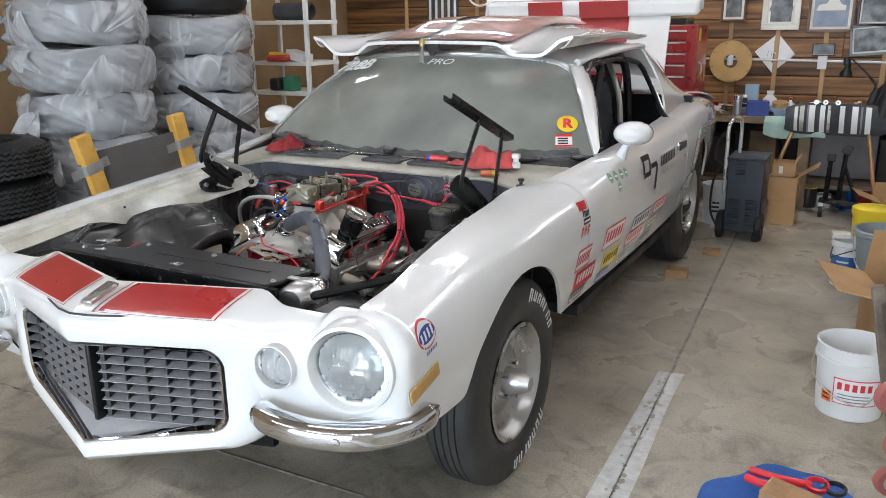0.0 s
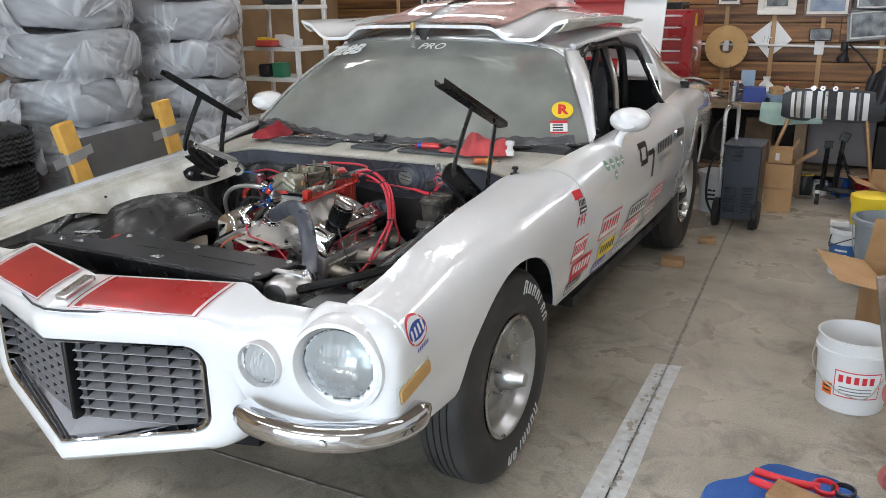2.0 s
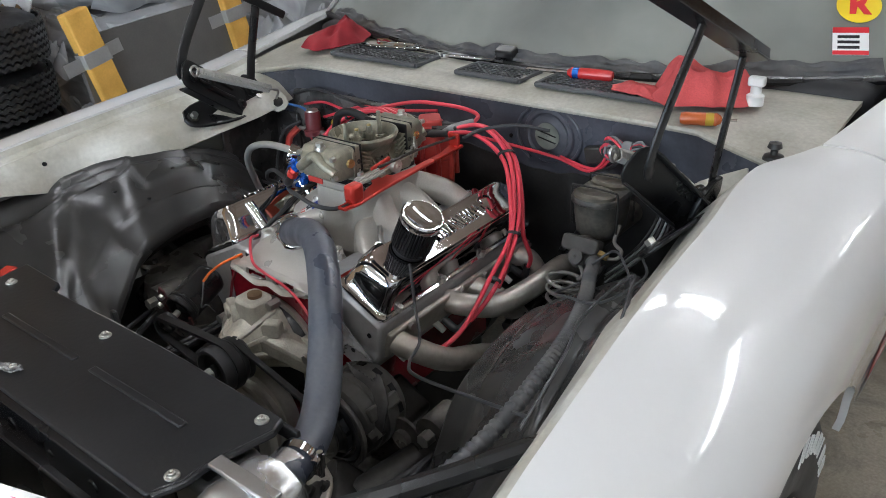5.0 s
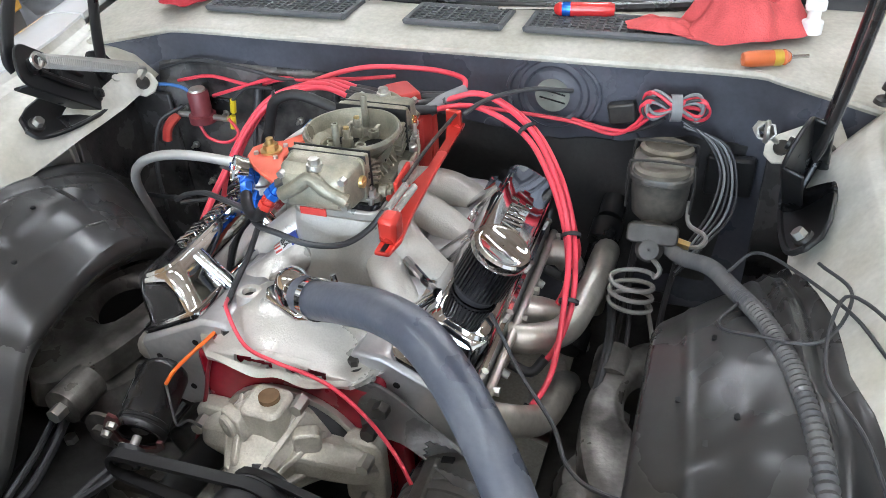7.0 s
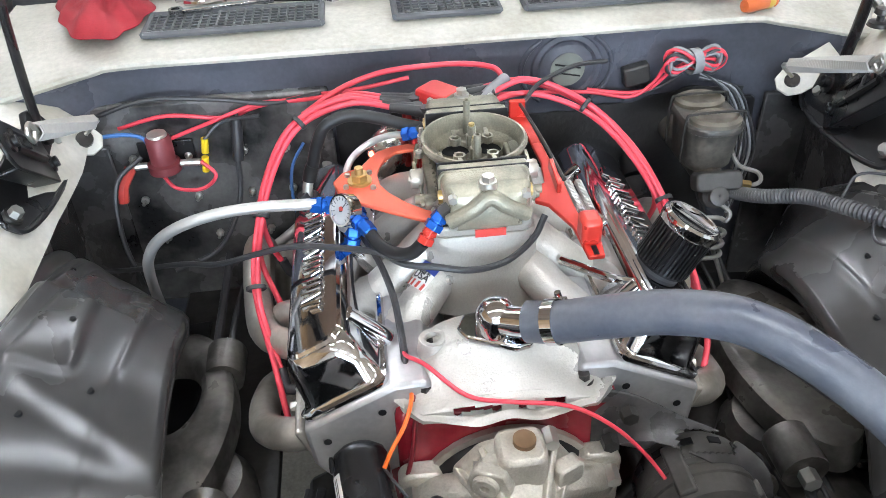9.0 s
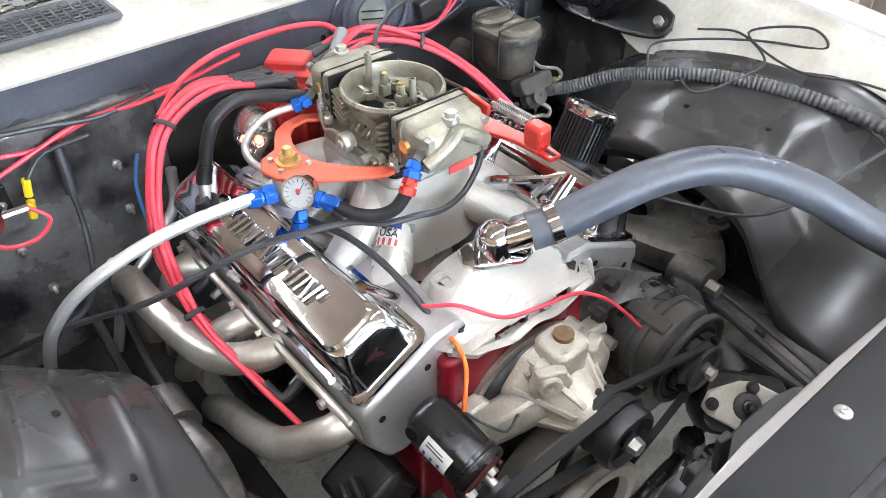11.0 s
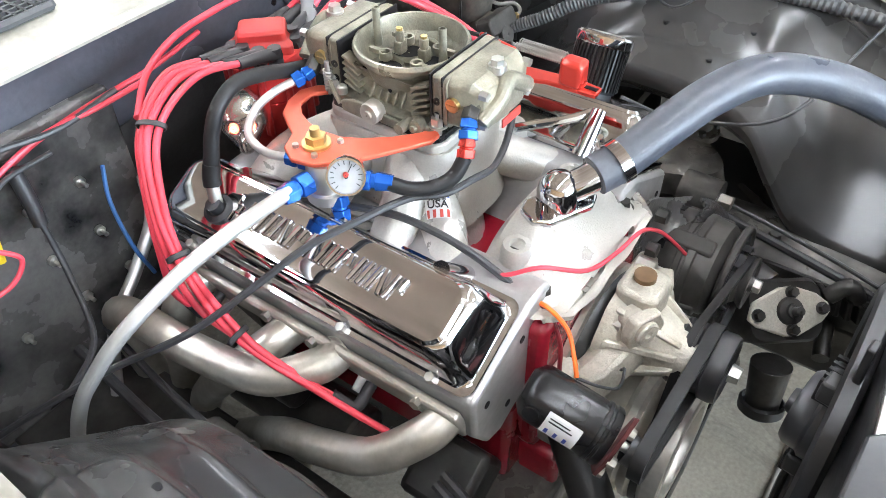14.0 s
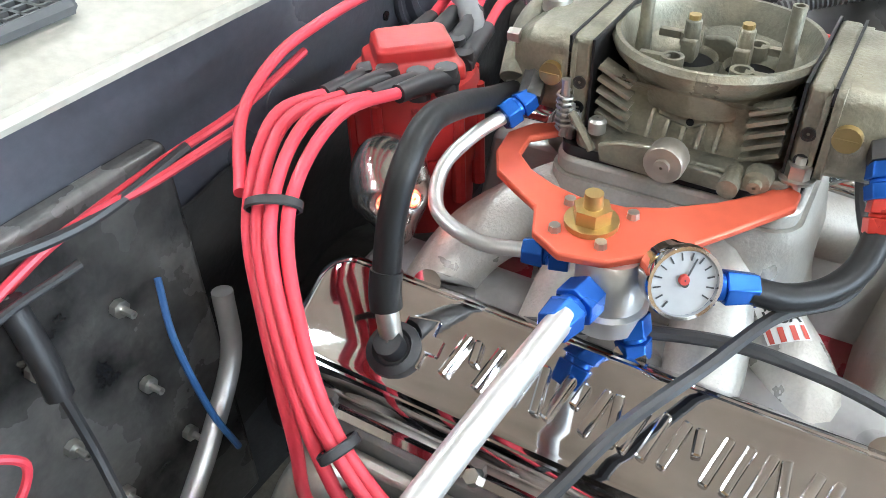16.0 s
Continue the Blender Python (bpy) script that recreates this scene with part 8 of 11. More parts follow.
# bundle on the driver side
wire([(0.24, 0.59, 0.735), (0.30, 0.58, 0.728), (0.34, 0.572, 0.735), (0.37, 0.565, 0.765), (0.40, 0.56, 0.785), (0.44, 0.56, 0.785), (0.445, 0.56, 0.768), (0.40, 0.565, 0.77)], 0.0032, WIRE_RED, "red wire looped in a bundle")
wire([(0.05, 0.56, 0.755), (0.14, 0.58, 0.742), (0.24, 0.585, 0.732), (0.31, 0.575, 0.722), (0.345, 0.57, 0.745), (0.36, 0.565, 0.775)], 0.0034, WIRE_RED, RW)
wire([(0.12, 0.585, 0.738), (0.22, 0.588, 0.735), (0.30, 0.58, 0.72), (0.36, 0.57, 0.74), (0.39, 0.56, 0.765)], 0.0034, WIRE_BLACK, BW)
rnd = random.Random(14)
for k in range(9):
    w, hh, dz = rnd.uniform(0.040, 0.052), rnd.uniform(0.012, 0.024), rnd.uniform(-0.006, 0.006)
    pts = [(0.404 + w * math.sin(t), 0.553 + 0.006 * math.cos(2 * t + k), 0.787 + dz + hh * math.sin(2 * t) + 0.004 * math.sin(t + k)) for t in [2 * math.pi * j / 14 for j in range(15)]]
    wire(pts, 0.0026, WIRE_RED if k % 2 else (WIRE_BLACK if k % 4 else BOOT_GREY), "wire coiled in a tied bundle")
for k in range(5):
    wire([(0.42, 0.56, 0.765 - 0.003 * k), (0.46 + 0.006 * k, 0.555, 0.735), (0.485 + 0.006 * k, 0.54, 0.69), (0.478 + 0.008 * k, 0.50, 0.645), (0.455 + 0.006 * k, 0.46, 0.61), (0.44, 0.42, 0.60 - 0.008 * k)], 0.0022, BOOT_GREY if k % 2 else WIRE_BLACK, GW)
tagged(part("velcro_strap", turned([(0.019, -0.008), (0.021, -0.008), (0.021, 0.008), (0.019, 0.008), (0.019, -0.008)], pose(0.405, 0.558, 0.785, 0, 90, 10), 20), BOOT_GREY), "dark grey strap round a wire bundle", "strap")
tagged(part("junction_box", box((0.045, 0.02, 0.035), (0.322, 0.59, 0.755), (0, -12, 0)), DARK_STEEL, bevel=0.004), "small grey metal junction box on the firewall", "junction box")
tagged(part("fuse_block", box((0.075, 0.02, 0.07), (0.50, 0.585, 0.665)), BLACK, bevel=0.006), "black fuse block on the firewall", "fuse block")
# ribbed conduit over the driver inner fender
CONDUIT = pbr("dusty_grey_conduit", (0.045, 0.046, 0.050), 0.5, var=0.16, bump=0.1, scale=20, second=(0.085, 0.083, 0.08))
cond = smooth_path([(0.43, 0.40, 0.63), (0.45, 0.345, 0.655), (0.485, 0.285, 0.688), (0.512, 0.222, 0.706), (0.55, 0.14, 0.722), (0.58, 0.05, 0.727), (0.60, -0.06, 0.725), (0.605, -0.20, 0.71), (0.58, -0.34, 0.69)], 26)
loops = []
for i, p_ in enumerate(cond[:-1]):
    d = (cond[i + 1] - p_).normalized()
    u_ = V((0, 0, 1)).cross(d).normalized()
    w_ = d.cross(u_)
    r = 0.0115 if i % 2 else 0.0095
    loops.append([p_ + r * (math.cos(2 * math.pi * k / 12) * u_ + math.sin(2 * math.pi * k / 12) * w_) for k in range(12)])
solo("wire_conduit", rings(bmesh.new(), loops, caps=True), CONDUIT, "grey ribbed wire conduit over the inner fender", "conduit")
wire([(0.505, 0.24, 0.715), (0.535, 0.255, 0.74), (0.58, 0.20, 0.755), (0.63, 0.12, 0.765), (0.66, 0.03, 0.775), (0.655, 0.06, 0.80), (0.62, 0.14, 0.775), (0.60, 0.04, 0.755), (0.63, -0.06, 0.76), (0.655, -0.2, 0.75)], 0.0021, WIRE_BLACK, BW)
wire([(0.53, 0.20, 0.715), (0.50, 0.14, 0.71), (0.54, 0.10, 0.735), (0.60, 0.09, 0.75), (0.63, 0.16, 0.765), (0.60, 0.22, 0.76)], 0.0021, WIRE_BLACK, BW)
wire([(0.24, 0.10, 0.70), (0.29, 0.05, 0.66), (0.34, 0.0, 0.64), (0.37, -0.06, 0.645), (0.42, -0.10, 0.665), (0.55, -0.13, 0.70), (0.64, -0.16, 0.735)], 0.0026, WIRE_BLACK, BW)
wire([(0.10, 0.44, 0.795), (0.13, 0.47, 0.81), (0.19, 0.50, 0.82), (0.25, 0.53, 0.81)], 0.0036, WIRE_BLACK, BW)
# frame rails, links and looms low in the bay
for s in (1, -1):
    fr_ = thing("frame_rail", "dark oily steel frame rail beside the engine", "frame rail", "frame rails")
    part("rail_box", box((0.075, 1.05, 0.11), (s * 0.395, 0.10, 0.335)), DARK_STEEL, fr_, bevel=0.012)
    part("rail_flange", box((0.19, 0.74, 0.012), (s * 0.395, 0.20, 0.396)), DARK_STEEL, fr_, bevel=0.004)
    for y in (-0.02, 0.10, 0.26, 0.34):
        part("rail_bolt", cyl((s * 0.40, y, 0.392), (s * 0.40, y, 0.412), 0.011, 0.010, 6), BOLT, fr_)
    part("shock_mount", turned([(0.030, 0), (0.030, 0.012), (0.018, 0.016), (0.016, 0.05), (0.020, 0.052), (0.020, 0.07), (0.010, 0.072), (0.010, 0.09), (0.001, 0.09)], pose(s * 0.455, 0.075, 0.40), 20), ARM_DUST, fr_, "dusty shock absorber top")
    ls = thing("sway_link", "dusty steel steering and sway bar links", "link")
    part("link_bar", tube([(s * 0.30, -0.25, 0.335), (s * 0.40, -0.22, 0.36), (s * 0.47, -0.12, 0.40), (s * 0.55, -0.02, 0.39)], 0.013, 10, 5), DARK_STEEL, ls)
    part("link_rod", cyl((s * 0.22, 0.30, 0.30), (s * 0.56, 0.16, 0.345), 0.012, 0.012, 12), STEEL, ls)
    part("link_joint", turned([(0.022, 0), (0.024, 0.012), (0.018, 0.026), (0.008, 0.030), (0.008, 0.045), (0.001, 0.045)], pose(s * 0.56, 0.16, 0.345), 18), DARK_STEEL, ls)
    rnd = random.Random(31 + s)
    for k in range(2 if s < 0 else 4):
        y0 = rnd.uniform(0.45, 0.56)
        x0 = rnd.uniform(0.33, 0.52)
        pts = [(s * x0, y0, rnd.uniform(0.52, 0.62))]
        for j in range(1, 6):
            pts.append((s * lerp(x0, rnd.uniform(0.34, 0.47), j / 5), y0 - 0.16 * j + rnd.uniform(-0.02, 0.02), lerp(0.52, 0.42, j / 5) + rnd.uniform(-0.025, 0.025)))
        wire(pts, rnd.choice((0.0035, 0.005, 0.007)), rnd.choice((WIRE_BLACK, BOOT, WIRE_BLACK, BOOT)), "dark loom or line low in the engine bay", "lines low in the engine bay")
# tools and rags on the cowl
CLOTH_RED = pbr("red_shop_cloth", (0.30, 0.012, 0.02), 0.85, var=0.15, bump=0.4, grain=350)
CLOTH_PINK = pbr("faded_red_shop_cloth", (0.60, 0.085, 0.085), 0.85, var=0.16, bump=0.4, grain=350)


def rag(name, c, w, l, h, turn, material, label, seed):
    """A crumpled cloth."""
    rnd = random.Random(seed)
    ph = [rnd.uniform(0, 6.3) for _ in range(8)]
    m = pose(*c, 0, 0, turn)

    def f(u, v):
        a, b = 2 * u - 1, 2 * v - 1
        a, b = a * math.sqrt(1 - b * b / 2), b * math.sqrt(1 - a * a / 2)
        ed = 1 + 0.10 * math.sin(3 * math.atan2(b, a) + ph[0]) + 0.05 * math.sin(9 * math.atan2(b, a) + ph[1])
        rr = min(1.0, math.hypot(a, b))
        fold = (1 - abs(math.sin(2.1 * a + 1.4 * b + ph[2]))) * 0.30 + (1 - abs(math.sin(1.8 * b - 2.4 * a + ph[3]))) * 0.25 + 0.25 * noise.noise(V((a * 3, b * 3, ph[4])))
        top = max(0.0, 1 - rr ** 2.4)
        return m @ V((a * w / 2 * ed, b * l / 2 * ed, 0.006 + h * top * (0.45 + fold) + 0.006 * fold))
    return solo(name, thick(sheet(f, 44, 44), 0.0025), material, label, "rag")


rag("shop_rag", (-0.555, 0.755, 0.862), 0.15, 0.26, 0.060, 20, CLOTH_RED, "crumpled dark red shop rag on the cowl", 3)
rag("shop_rag", (0.480, 0.700, 0.862), 0.20, 0.15, 0.095, 10, CLOTH_PINK, "crumpled faded red shop rag on the cowl", 8)
rag("shop_rag", (0.375, 0.675, 0.864), 0.14, 0.07, 0.020, -14, CLOTH_PINK, "flat corner of a faded red shop rag", 12)
CLEAR_RED = pbr("clear_red_handle", (0.55, 0.03, 0.03), 0.25, var=0.05, bump=0, coat=0.5)
AMBER_H = pbr("clear_amber_handle", (0.55, 0.12, 0.03), 0.25, var=0.05, bump=0, coat=0.5)
AMBER_C = pbr("yellow_handle_collar", (0.50, 0.33, 0.03), 0.3, var=0.05, bump=0, coat=0.4)
for c, turn, hm, col in (((0.20, 0.725, 0.874), 188, CLEAR_RED, ANOD_BLUE), ((0.535, 0.607, 0.858), 20, AMBER_H, AMBER_C)):
    sd = thing("screwdriver", "screwdriver with a clear %s handle lying on the cowl" % ("red and blue" if hm is CLEAR_RED else "amber"), "screwdriver")
    HL = 0.080 if hm is CLEAR_RED else 0.050
    m = pose(*c, 0, 90, turn)
    part("handle", turned([(0.001, -HL), (0.010, -HL + 0.002), (0.0125, -HL + 0.010), (0.0125, -0.005), (0.010, 0.006), (0.0125, 0.014), (0.008, 0.022), (0.004, 0.024)], m, 10), hm, sd)
    part("collar", turned([(0.0128, -0.004), (0.0128, 0.008), (0.009, 0.014)], m, 10), col, sd)
    part("blade", cyl(m @ V((0, 0, 0.02)), m @ V((0, 0, 0.12 if hm is CLEAR_RED else 0.05)), 0.0032, 0.003, 8), CHROME, sd)
for k, (c, turn) in enumerate((((-0.36, 0.735, 0.868), 10), ((-0.26, 0.755, 0.868), 170), ((-0.10, 0.745, 0.868), 8))):
    wr = thing("spanner", "chrome combination spanner on the cowl", "spanner", "spanners on the cowl")
    m = pose(*c, 0, 0, turn)
    part("shank", slab(rrect(0.13, 0.011, 0.004), 0.005, m), CHROME, wr, bevel=0.0012)
    part("ring_end", turned([(0.012, 0), (0.012, 0.007), (0.007, 0.007), (0.007, 0), (0.012, 0)], m @ pose(-0.07, 0, 0), 20), CHROME, wr)
    part("open_end", slab([(0, -0.006), (0.012, -0.013), (0.028, -0.012), (0.028, -0.006), (0.016, -0.004), (0.016, 0.004), (0.028, 0.006), (0.028, 0.012), (0.012, 0.013), (0, 0.006)], 0.006, m @ pose(0.062, 0, 0)), CHROME, wr)
pl = thing("pliers", "bare steel pliers lying open on the cowl", "pliers")
part("plier_arm", tube([(-0.42, 0.77, 0.868), (-0.39, 0.755, 0.870), (-0.35, 0.765, 0.872), (-0.30, 0.775, 0.870)], 0.006, 8, 6), CHROME, pl)
part("plier_arm", tube([(-0.44, 0.79, 0.868), (-0.40, 0.785, 0.872), (-0.36, 0.765, 0.870), (-0.31, 0.755, 0.868)], 0.006, 8, 6), CHROME, pl)
tagged(part("hinge_clip", box((0.05, 0.03, 0.035), (-0.02, 0.78, 0.878), (20, 0, 0)), BLACK, bevel=0.004), "small black clip at the windshield base", "clip")
sb = thing("spray_bottle_cap", "small clear plastic cap standing on the cowl", "plastic cap")
CLEAR = pbr("milky_plastic", (0.7, 0.7, 0.68), 0.3, var=0.03)
part("cap_body", turned([(0.016, 0), (0.016, 0.018), (0.010, 0.022), (0.010, 0.036), (0.001, 0.036)], pose(0.585, 0.70, 0.868), 16), CLEAR, sb)
part("cap_top", box((0.03, 0.02, 0.018), (0.585, 0.70, 0.912)), CLEAR, sb, bevel=0.004)
tagged(part("hood_bumper", turned([(0.001, 0.03), (0.010, 0.028), (0.012, 0.02), (0.006, 0.016), (0.006, 0.008), (0.016, 0.006), (0.018, 0)], pose(0.682, 0.52, 0.838), 16), DARK_STEEL), "round threaded hood stop", "hood stop")
# decals on the body
YEL = pbr("yellow_sticker", (0.85, 0.62, 0.03), 0.4, var=0.02, bump=0)
REDINK = pbr("red_print", (0.65, 0.03, 0.04), 0.4, var=0.02, bump=0)
GREENINK = pbr("grey_green_print", (0.22, 0.36, 0.26), 0.5, var=0.05, bump=0)
INK = pbr("black_print", (0.02, 0.02, 0.022), 0.4, var=0.03, bump=0)
PALE = pbr("white_print", (0.82, 0.82, 0.80), 0.4, var=0.02, bump=0)


def on_side(y, z, w, h, mat, shear=0.0, lift=0.0016, rnd=0.0, tilt=0.0):
    """A sticker patch that follows the driver-side body."""
    def f(u, v):
        a, b = (u - 0.5) * w, (v - 0.5) * h
        yy = y + a * math.cos(tilt) - b * math.sin(tilt) + shear * b
        zz = z + a * math.sin(tilt) + b * math.cos(tilt)
        lo, hi = 0.0, 1.0
        for _ in range(22):
            mid = (lo + hi) / 2
            if side(yy, mid).z > zz:
                lo = mid
            else:
                hi = mid
        p = side(yy, lo)
        return V((p.x + lift, yy, zz))
    bm = sheet(f, max(2, int(w / 0.02)), max(2, int(h / 0.02)))
    return part("decal", bm, mat, car)


def badge(y, z, w, h, mat, lift=0.0016, tilt=0.0):
    def f(u, v):
        a = 2 * math.pi * u
        yy = y + 0.5 * w * v * math.cos(a) * math.cos(tilt) - 0.5 * h * v * math.sin(a) * math.sin(tilt)
        zz = z + 0.5 * w * v * math.cos(a) * math.sin(tilt) + 0.5 * h * v * math.sin(a) * math.cos(tilt)
        lo, hi = 0.0, 1.0
        for _ in range(22):
            mid = (lo + hi) / 2
            if side(yy, mid).z > zz:
                lo = mid
            else:
                hi = mid
        return V((side(yy, lo).x + lift, yy, zz))
    return part("decal", sheet(f, 28, 3), mat, car)


TL = 0.22
BY, BZ = -0.508, 0.690
badge(BY, BZ, 0.084, 0.066, REDINK, 0.0014, TL)
badge(BY, BZ, 0.076, 0.056, PALE, 0.0022, TL)
badge(BY, BZ, 0.076, 0.036, BLUE_INK, 0.0030, TL)
for k in range(4):
    on_side(BY - 0.025 + 0.0165 * k, BZ - 0.0055 + 0.0037 * k, 0.0085, 0.022, PALE, 0.3, 0.0038, tilt=TL)
for k in range(7):
    on_side(BY - 0.024 + 0.008 * k, BZ + 0.0235 - 0.0004 * (k - 3) ** 2 + 0.0018 * (k - 3), 0.004, 0.006, PALE, 0.1, 0.0038, tilt=TL)
    on_side(BY - 0.024 + 0.008 * k, BZ - 0.0235 + 0.0004 * (k - 3) ** 2 + 0.0018 * (k - 3), 0.004, 0.006, PALE, 0.1, 0.0038, tilt=TL)
for k in range(6):
    on_side(BY - 0.008 + 0.0085 * k, BZ - 0.046 + 0.0018 * k, 0.005, 0.010, BLUE_INK, 0.2, 0.0016, tilt=TL)
on_side(0.56, 0.781, 0.062, 0.028, REDINK, 0.12)
for k in range(5):
    on_side(0.552 + 0.011 * k, 0.752 + (0.006 if k == 0 else 0), 0.007, 0.020 if k else 0.03, INK, 0.2)
on_side(0.575, 0.727, 0.062, 0.022, INK, 0.12)
on_side(0.575, 0.727, 0.05, 0.006, PALE, 0.12, 0.0024)
for k in range(3):
    on_side(0.53 + 0.029 * k, 0.694, 0.010, 0.034, REDINK, 0.35)
    on_side(0.54 + 0.029 * k, 0.703 - 0.008 * (k == 1), 0.012, 0.008, REDINK, 0.35)
for k, (y, z, w, h, m1) in enumerate(((0.566, 0.592, 0.13, 0.075, REDINK), (0.615, 0.515, 0.20, 0.065, REDINK), (0.56, 0.462, 0.16, 0.036, INK), (0.884, 0.605, 0.22, 0.085, REDINK), (0.90, 0.51, 0.19, 0.058, YEL), (0.83, 0.456, 0.14, 0.036, BLUE_INK),
                                   (1.255, 0.585, 0.26, 0.062, INK), (1.20, 0.528, 0.24, 0.05, REDINK), (1.08, 0.466, 0.17, 0.04, BOOT_GREY), (1.56, 0.588, 0.22, 0.055, REDINK), (1.49, 0.525, 0.18, 0.045, FADED_GLARE_RED), (1.37, 0.468, 0.16, 0.034, INK))):
    on_side(y, z, w, h, m1, 0.3, 0.0014)
    on_side(y, z, w - 0.012, h - 0.012, PALE if k not in (1, 4) else m1, 0.3, 0.0020)
    n = 6
    for j in range(n):
        on_side(y - w * 0.36 + j * w * 0.145, z + 0.003, w * 0.09, h * 0.48, (m1 if k not in (1, 4) else (PALE if k == 1 else INK)), 0.35, 0.0027)
for a, b in ((0, 0), (0.047, 0.0), (0.098, -0.001), (0.145, -0.001), (0.06, -0.042)):
    badge(0.85 + a, 0.828 + b, 0.034, 0.038, GREENINK)
    badge(0.85 + a, 0.828 + b, 0.027, 0.007, PALE, 0.0024)
for y, z, w, h in ((1.265, 0.842, 0.11, 0.022), (1.312, 0.81, 0.022, 0.075), (1.275, 0.772, 0.10, 0.022), (1.225, 0.805, 0.022, 0.05), (1.375, 0.797, 0.09, 0.022), (1.412, 0.742, 0.028, 0.11)):
    on_side(y, z, w, h, INK, 0.12)
for k in range(9):
    on_side(1.495 + 0.032 * k, 0.795, 0.018, 0.045, INK, 0.1)
for k in range(11):
    on_side(1.51 + 0.026 * k, 0.740, 0.012, 0.020, BOOT_GREY, 0.1)


# crumpled sheeting along the windshield base
def crumple(u, v):
    p = screen(lerp(0.03, 0.97, u), v * (0.040 + 0.040 * max(0.0, u - 0.55) + 0.018 * math.sin(23 * u) * math.sin(9 * u + 1) + 0.020 * noise.noise(V((31 * u, 2, 0)))))
    return p + V((0, -0.006, 0.006)) * (1 + 0.6 * noise.noise(V((45 * u, 4 * v, 1))) + 0.2 * math.sin(90 * u + 5 * v))


solo("base_sheeting", thick(sheet(crumple, 220, 7), 0.0012), CONDUIT, "crumpled black sheeting along the windshield base", "sheeting")
# stickers on the windshield
def on_glass(u, v, right=1.0):
    p = screen(u, v)
    du = screen(u + 0.01, v) - p
    dv = screen(u, v + 0.01) - p
    n = du.cross(dv).normalized()
    return face_pose(p + n * 0.004, du, dv)


lettering("number_decal", "728B", 0.105, on_glass(0.122, 0.815) @ pose(0, 0, 0.020), PALE, car, 0.0012, 0.2, 0.003, "white number decal on the windshield")
lettering("word_decal", "PRO", 0.066, on_glass(0.495, 0.895), PALE, car, 0.0005, 0.25, 0.0, "white word decal on the windshield")
g = on_glass(0.953, 0.285)
part("round_sticker", turned([(0.042, 0.001), (0.001, 0.001)], g, 30), YEL, car, "yellow round sticker")
lettering("sticker_mark", "R", 0.062, g @ pose(0, 0, 0.0016), REDINK, car, 0.0004, 0.0, 0.003)
g = on_glass(0.938, 0.137)
part("tech_sticker", box((0.066, 0.062, 0.001), (0, 0, 0), (0, 0, 0), g), PALE, car, smooth=False)
part("sticker_band", box((0.066, 0.012, 0.001), (0, 0.025, 0.001), (0, 0, 0), g), REDINK, car, smooth=False)
part("sticker_band", box((0.066, 0.009, 0.001), (0, -0.026, 0.001), (0, 0, 0), g), REDINK, car, smooth=False)
for k in range(3):
    part("sticker_line", box((0.040, 0.006, 0.001), (-0.004, 0.010 - 0.012 * k, 0.001), (0, 0, 0), g), INK, car, smooth=False)
# the loose hood, laid on the roof
hood = thing("hood", "white fibreglass hood with red stripes painted pale with glare, laid on the roof", "hood")


HOOD_EDGE = table([(0.0, 1.316), (0.40, 1.312), (0.50, 1.306), (0.55, 1.290), (0.60, 1.266), (0.68, 1.260), (0.79, 1.262), (0.85, 1.285), (0.91, 1.318), (1.0, 1.336)])


def hood_z(a, b):
    """Height of the hood's skin; a across, b from its near edge back."""
    x = abs(a)
    near = HOOD_EDGE(x)[0]
    k = step(0.0, 0.55, b) if x < 0.9 else step(0.0, 0.9, b)
    back = 1.345 + 0.035 * (1 - a * a) + 0.035 * step(0.56, 0.36, x) * min(1.0, 2.5 * b) - 0.035 * step(0.6, 1.0, b) * x ** 4
    return lerp(near, max(back, near * 0.4 + back * 0.6), k)


def hood_p(u, v, lift=0.0):
    a, b = 2 * u - 1, v
    near = 1.20 + 0.03 * a * a
    return V((-0.062 + (0.665 + 0.02 * b) * a, lerp(near, 2.34, b), hood_z(a, b) + lift))


part("hood_skin", thick(sheet(hood_p, 60, 40), 0.014), WHITE, hood, "white hood skin with a scoop")
for sd in (0.0, 1.0):
    sg = 2 * sd - 1
    part("hood_flange", thick(sheet(lambda u, v: hood_p(sd, u) + V((-sg * 0.05 * v, 0.0, -0.048 * math.sin(math.pi / 2 * v) * (1 - 0.6 * u))), 24, 5), 0.006), WHITE_OLD, hood, "aged white turned-under hood edge")
part("hood_catch_plate", slab([(-0.03, 0.0), (0.05, 0.0), (0.018, -0.055), (0.0, -0.055)], 0.012, face_pose((-0.06, 1.215, 1.305), (1, 0, 0), (0, 0, 1))), DARK_STEEL, hood, "dark steel hood catch")
# the stripes' pale tone holds the glancing reflection; the near edge stays red
for u0, u1 in ((0.235, 0.43), (0.505, 0.765)):
    part("hood_stripe", sheet(lambda u, v: hood_p(lerp(u0, u1, u), lerp(0.02, 0.99, v), 0.0095), 12, 30), FADED_GLARE_RED, hood, "red stripe with its pale glancing reflection in the colour")
    part("hood_edge_stripe", sheet(lambda u, v: hood_p(lerp(u0, u1, u), lerp(0.004, 0.022, v), 0.0115), 12, 3), RED_PAINT, hood)
ant = thing("antenna_spring", "small steel spring standing at the windshield top", "spring")
part("spring_coil", tube([(-0.083 + 0.010 * math.cos(k * 0.9), 1.168 + 0.010 * math.sin(k * 0.9), 1.218 + 0.0013 * k) for k in range(60)], 0.0026, 6, 2), BOLT, ant)
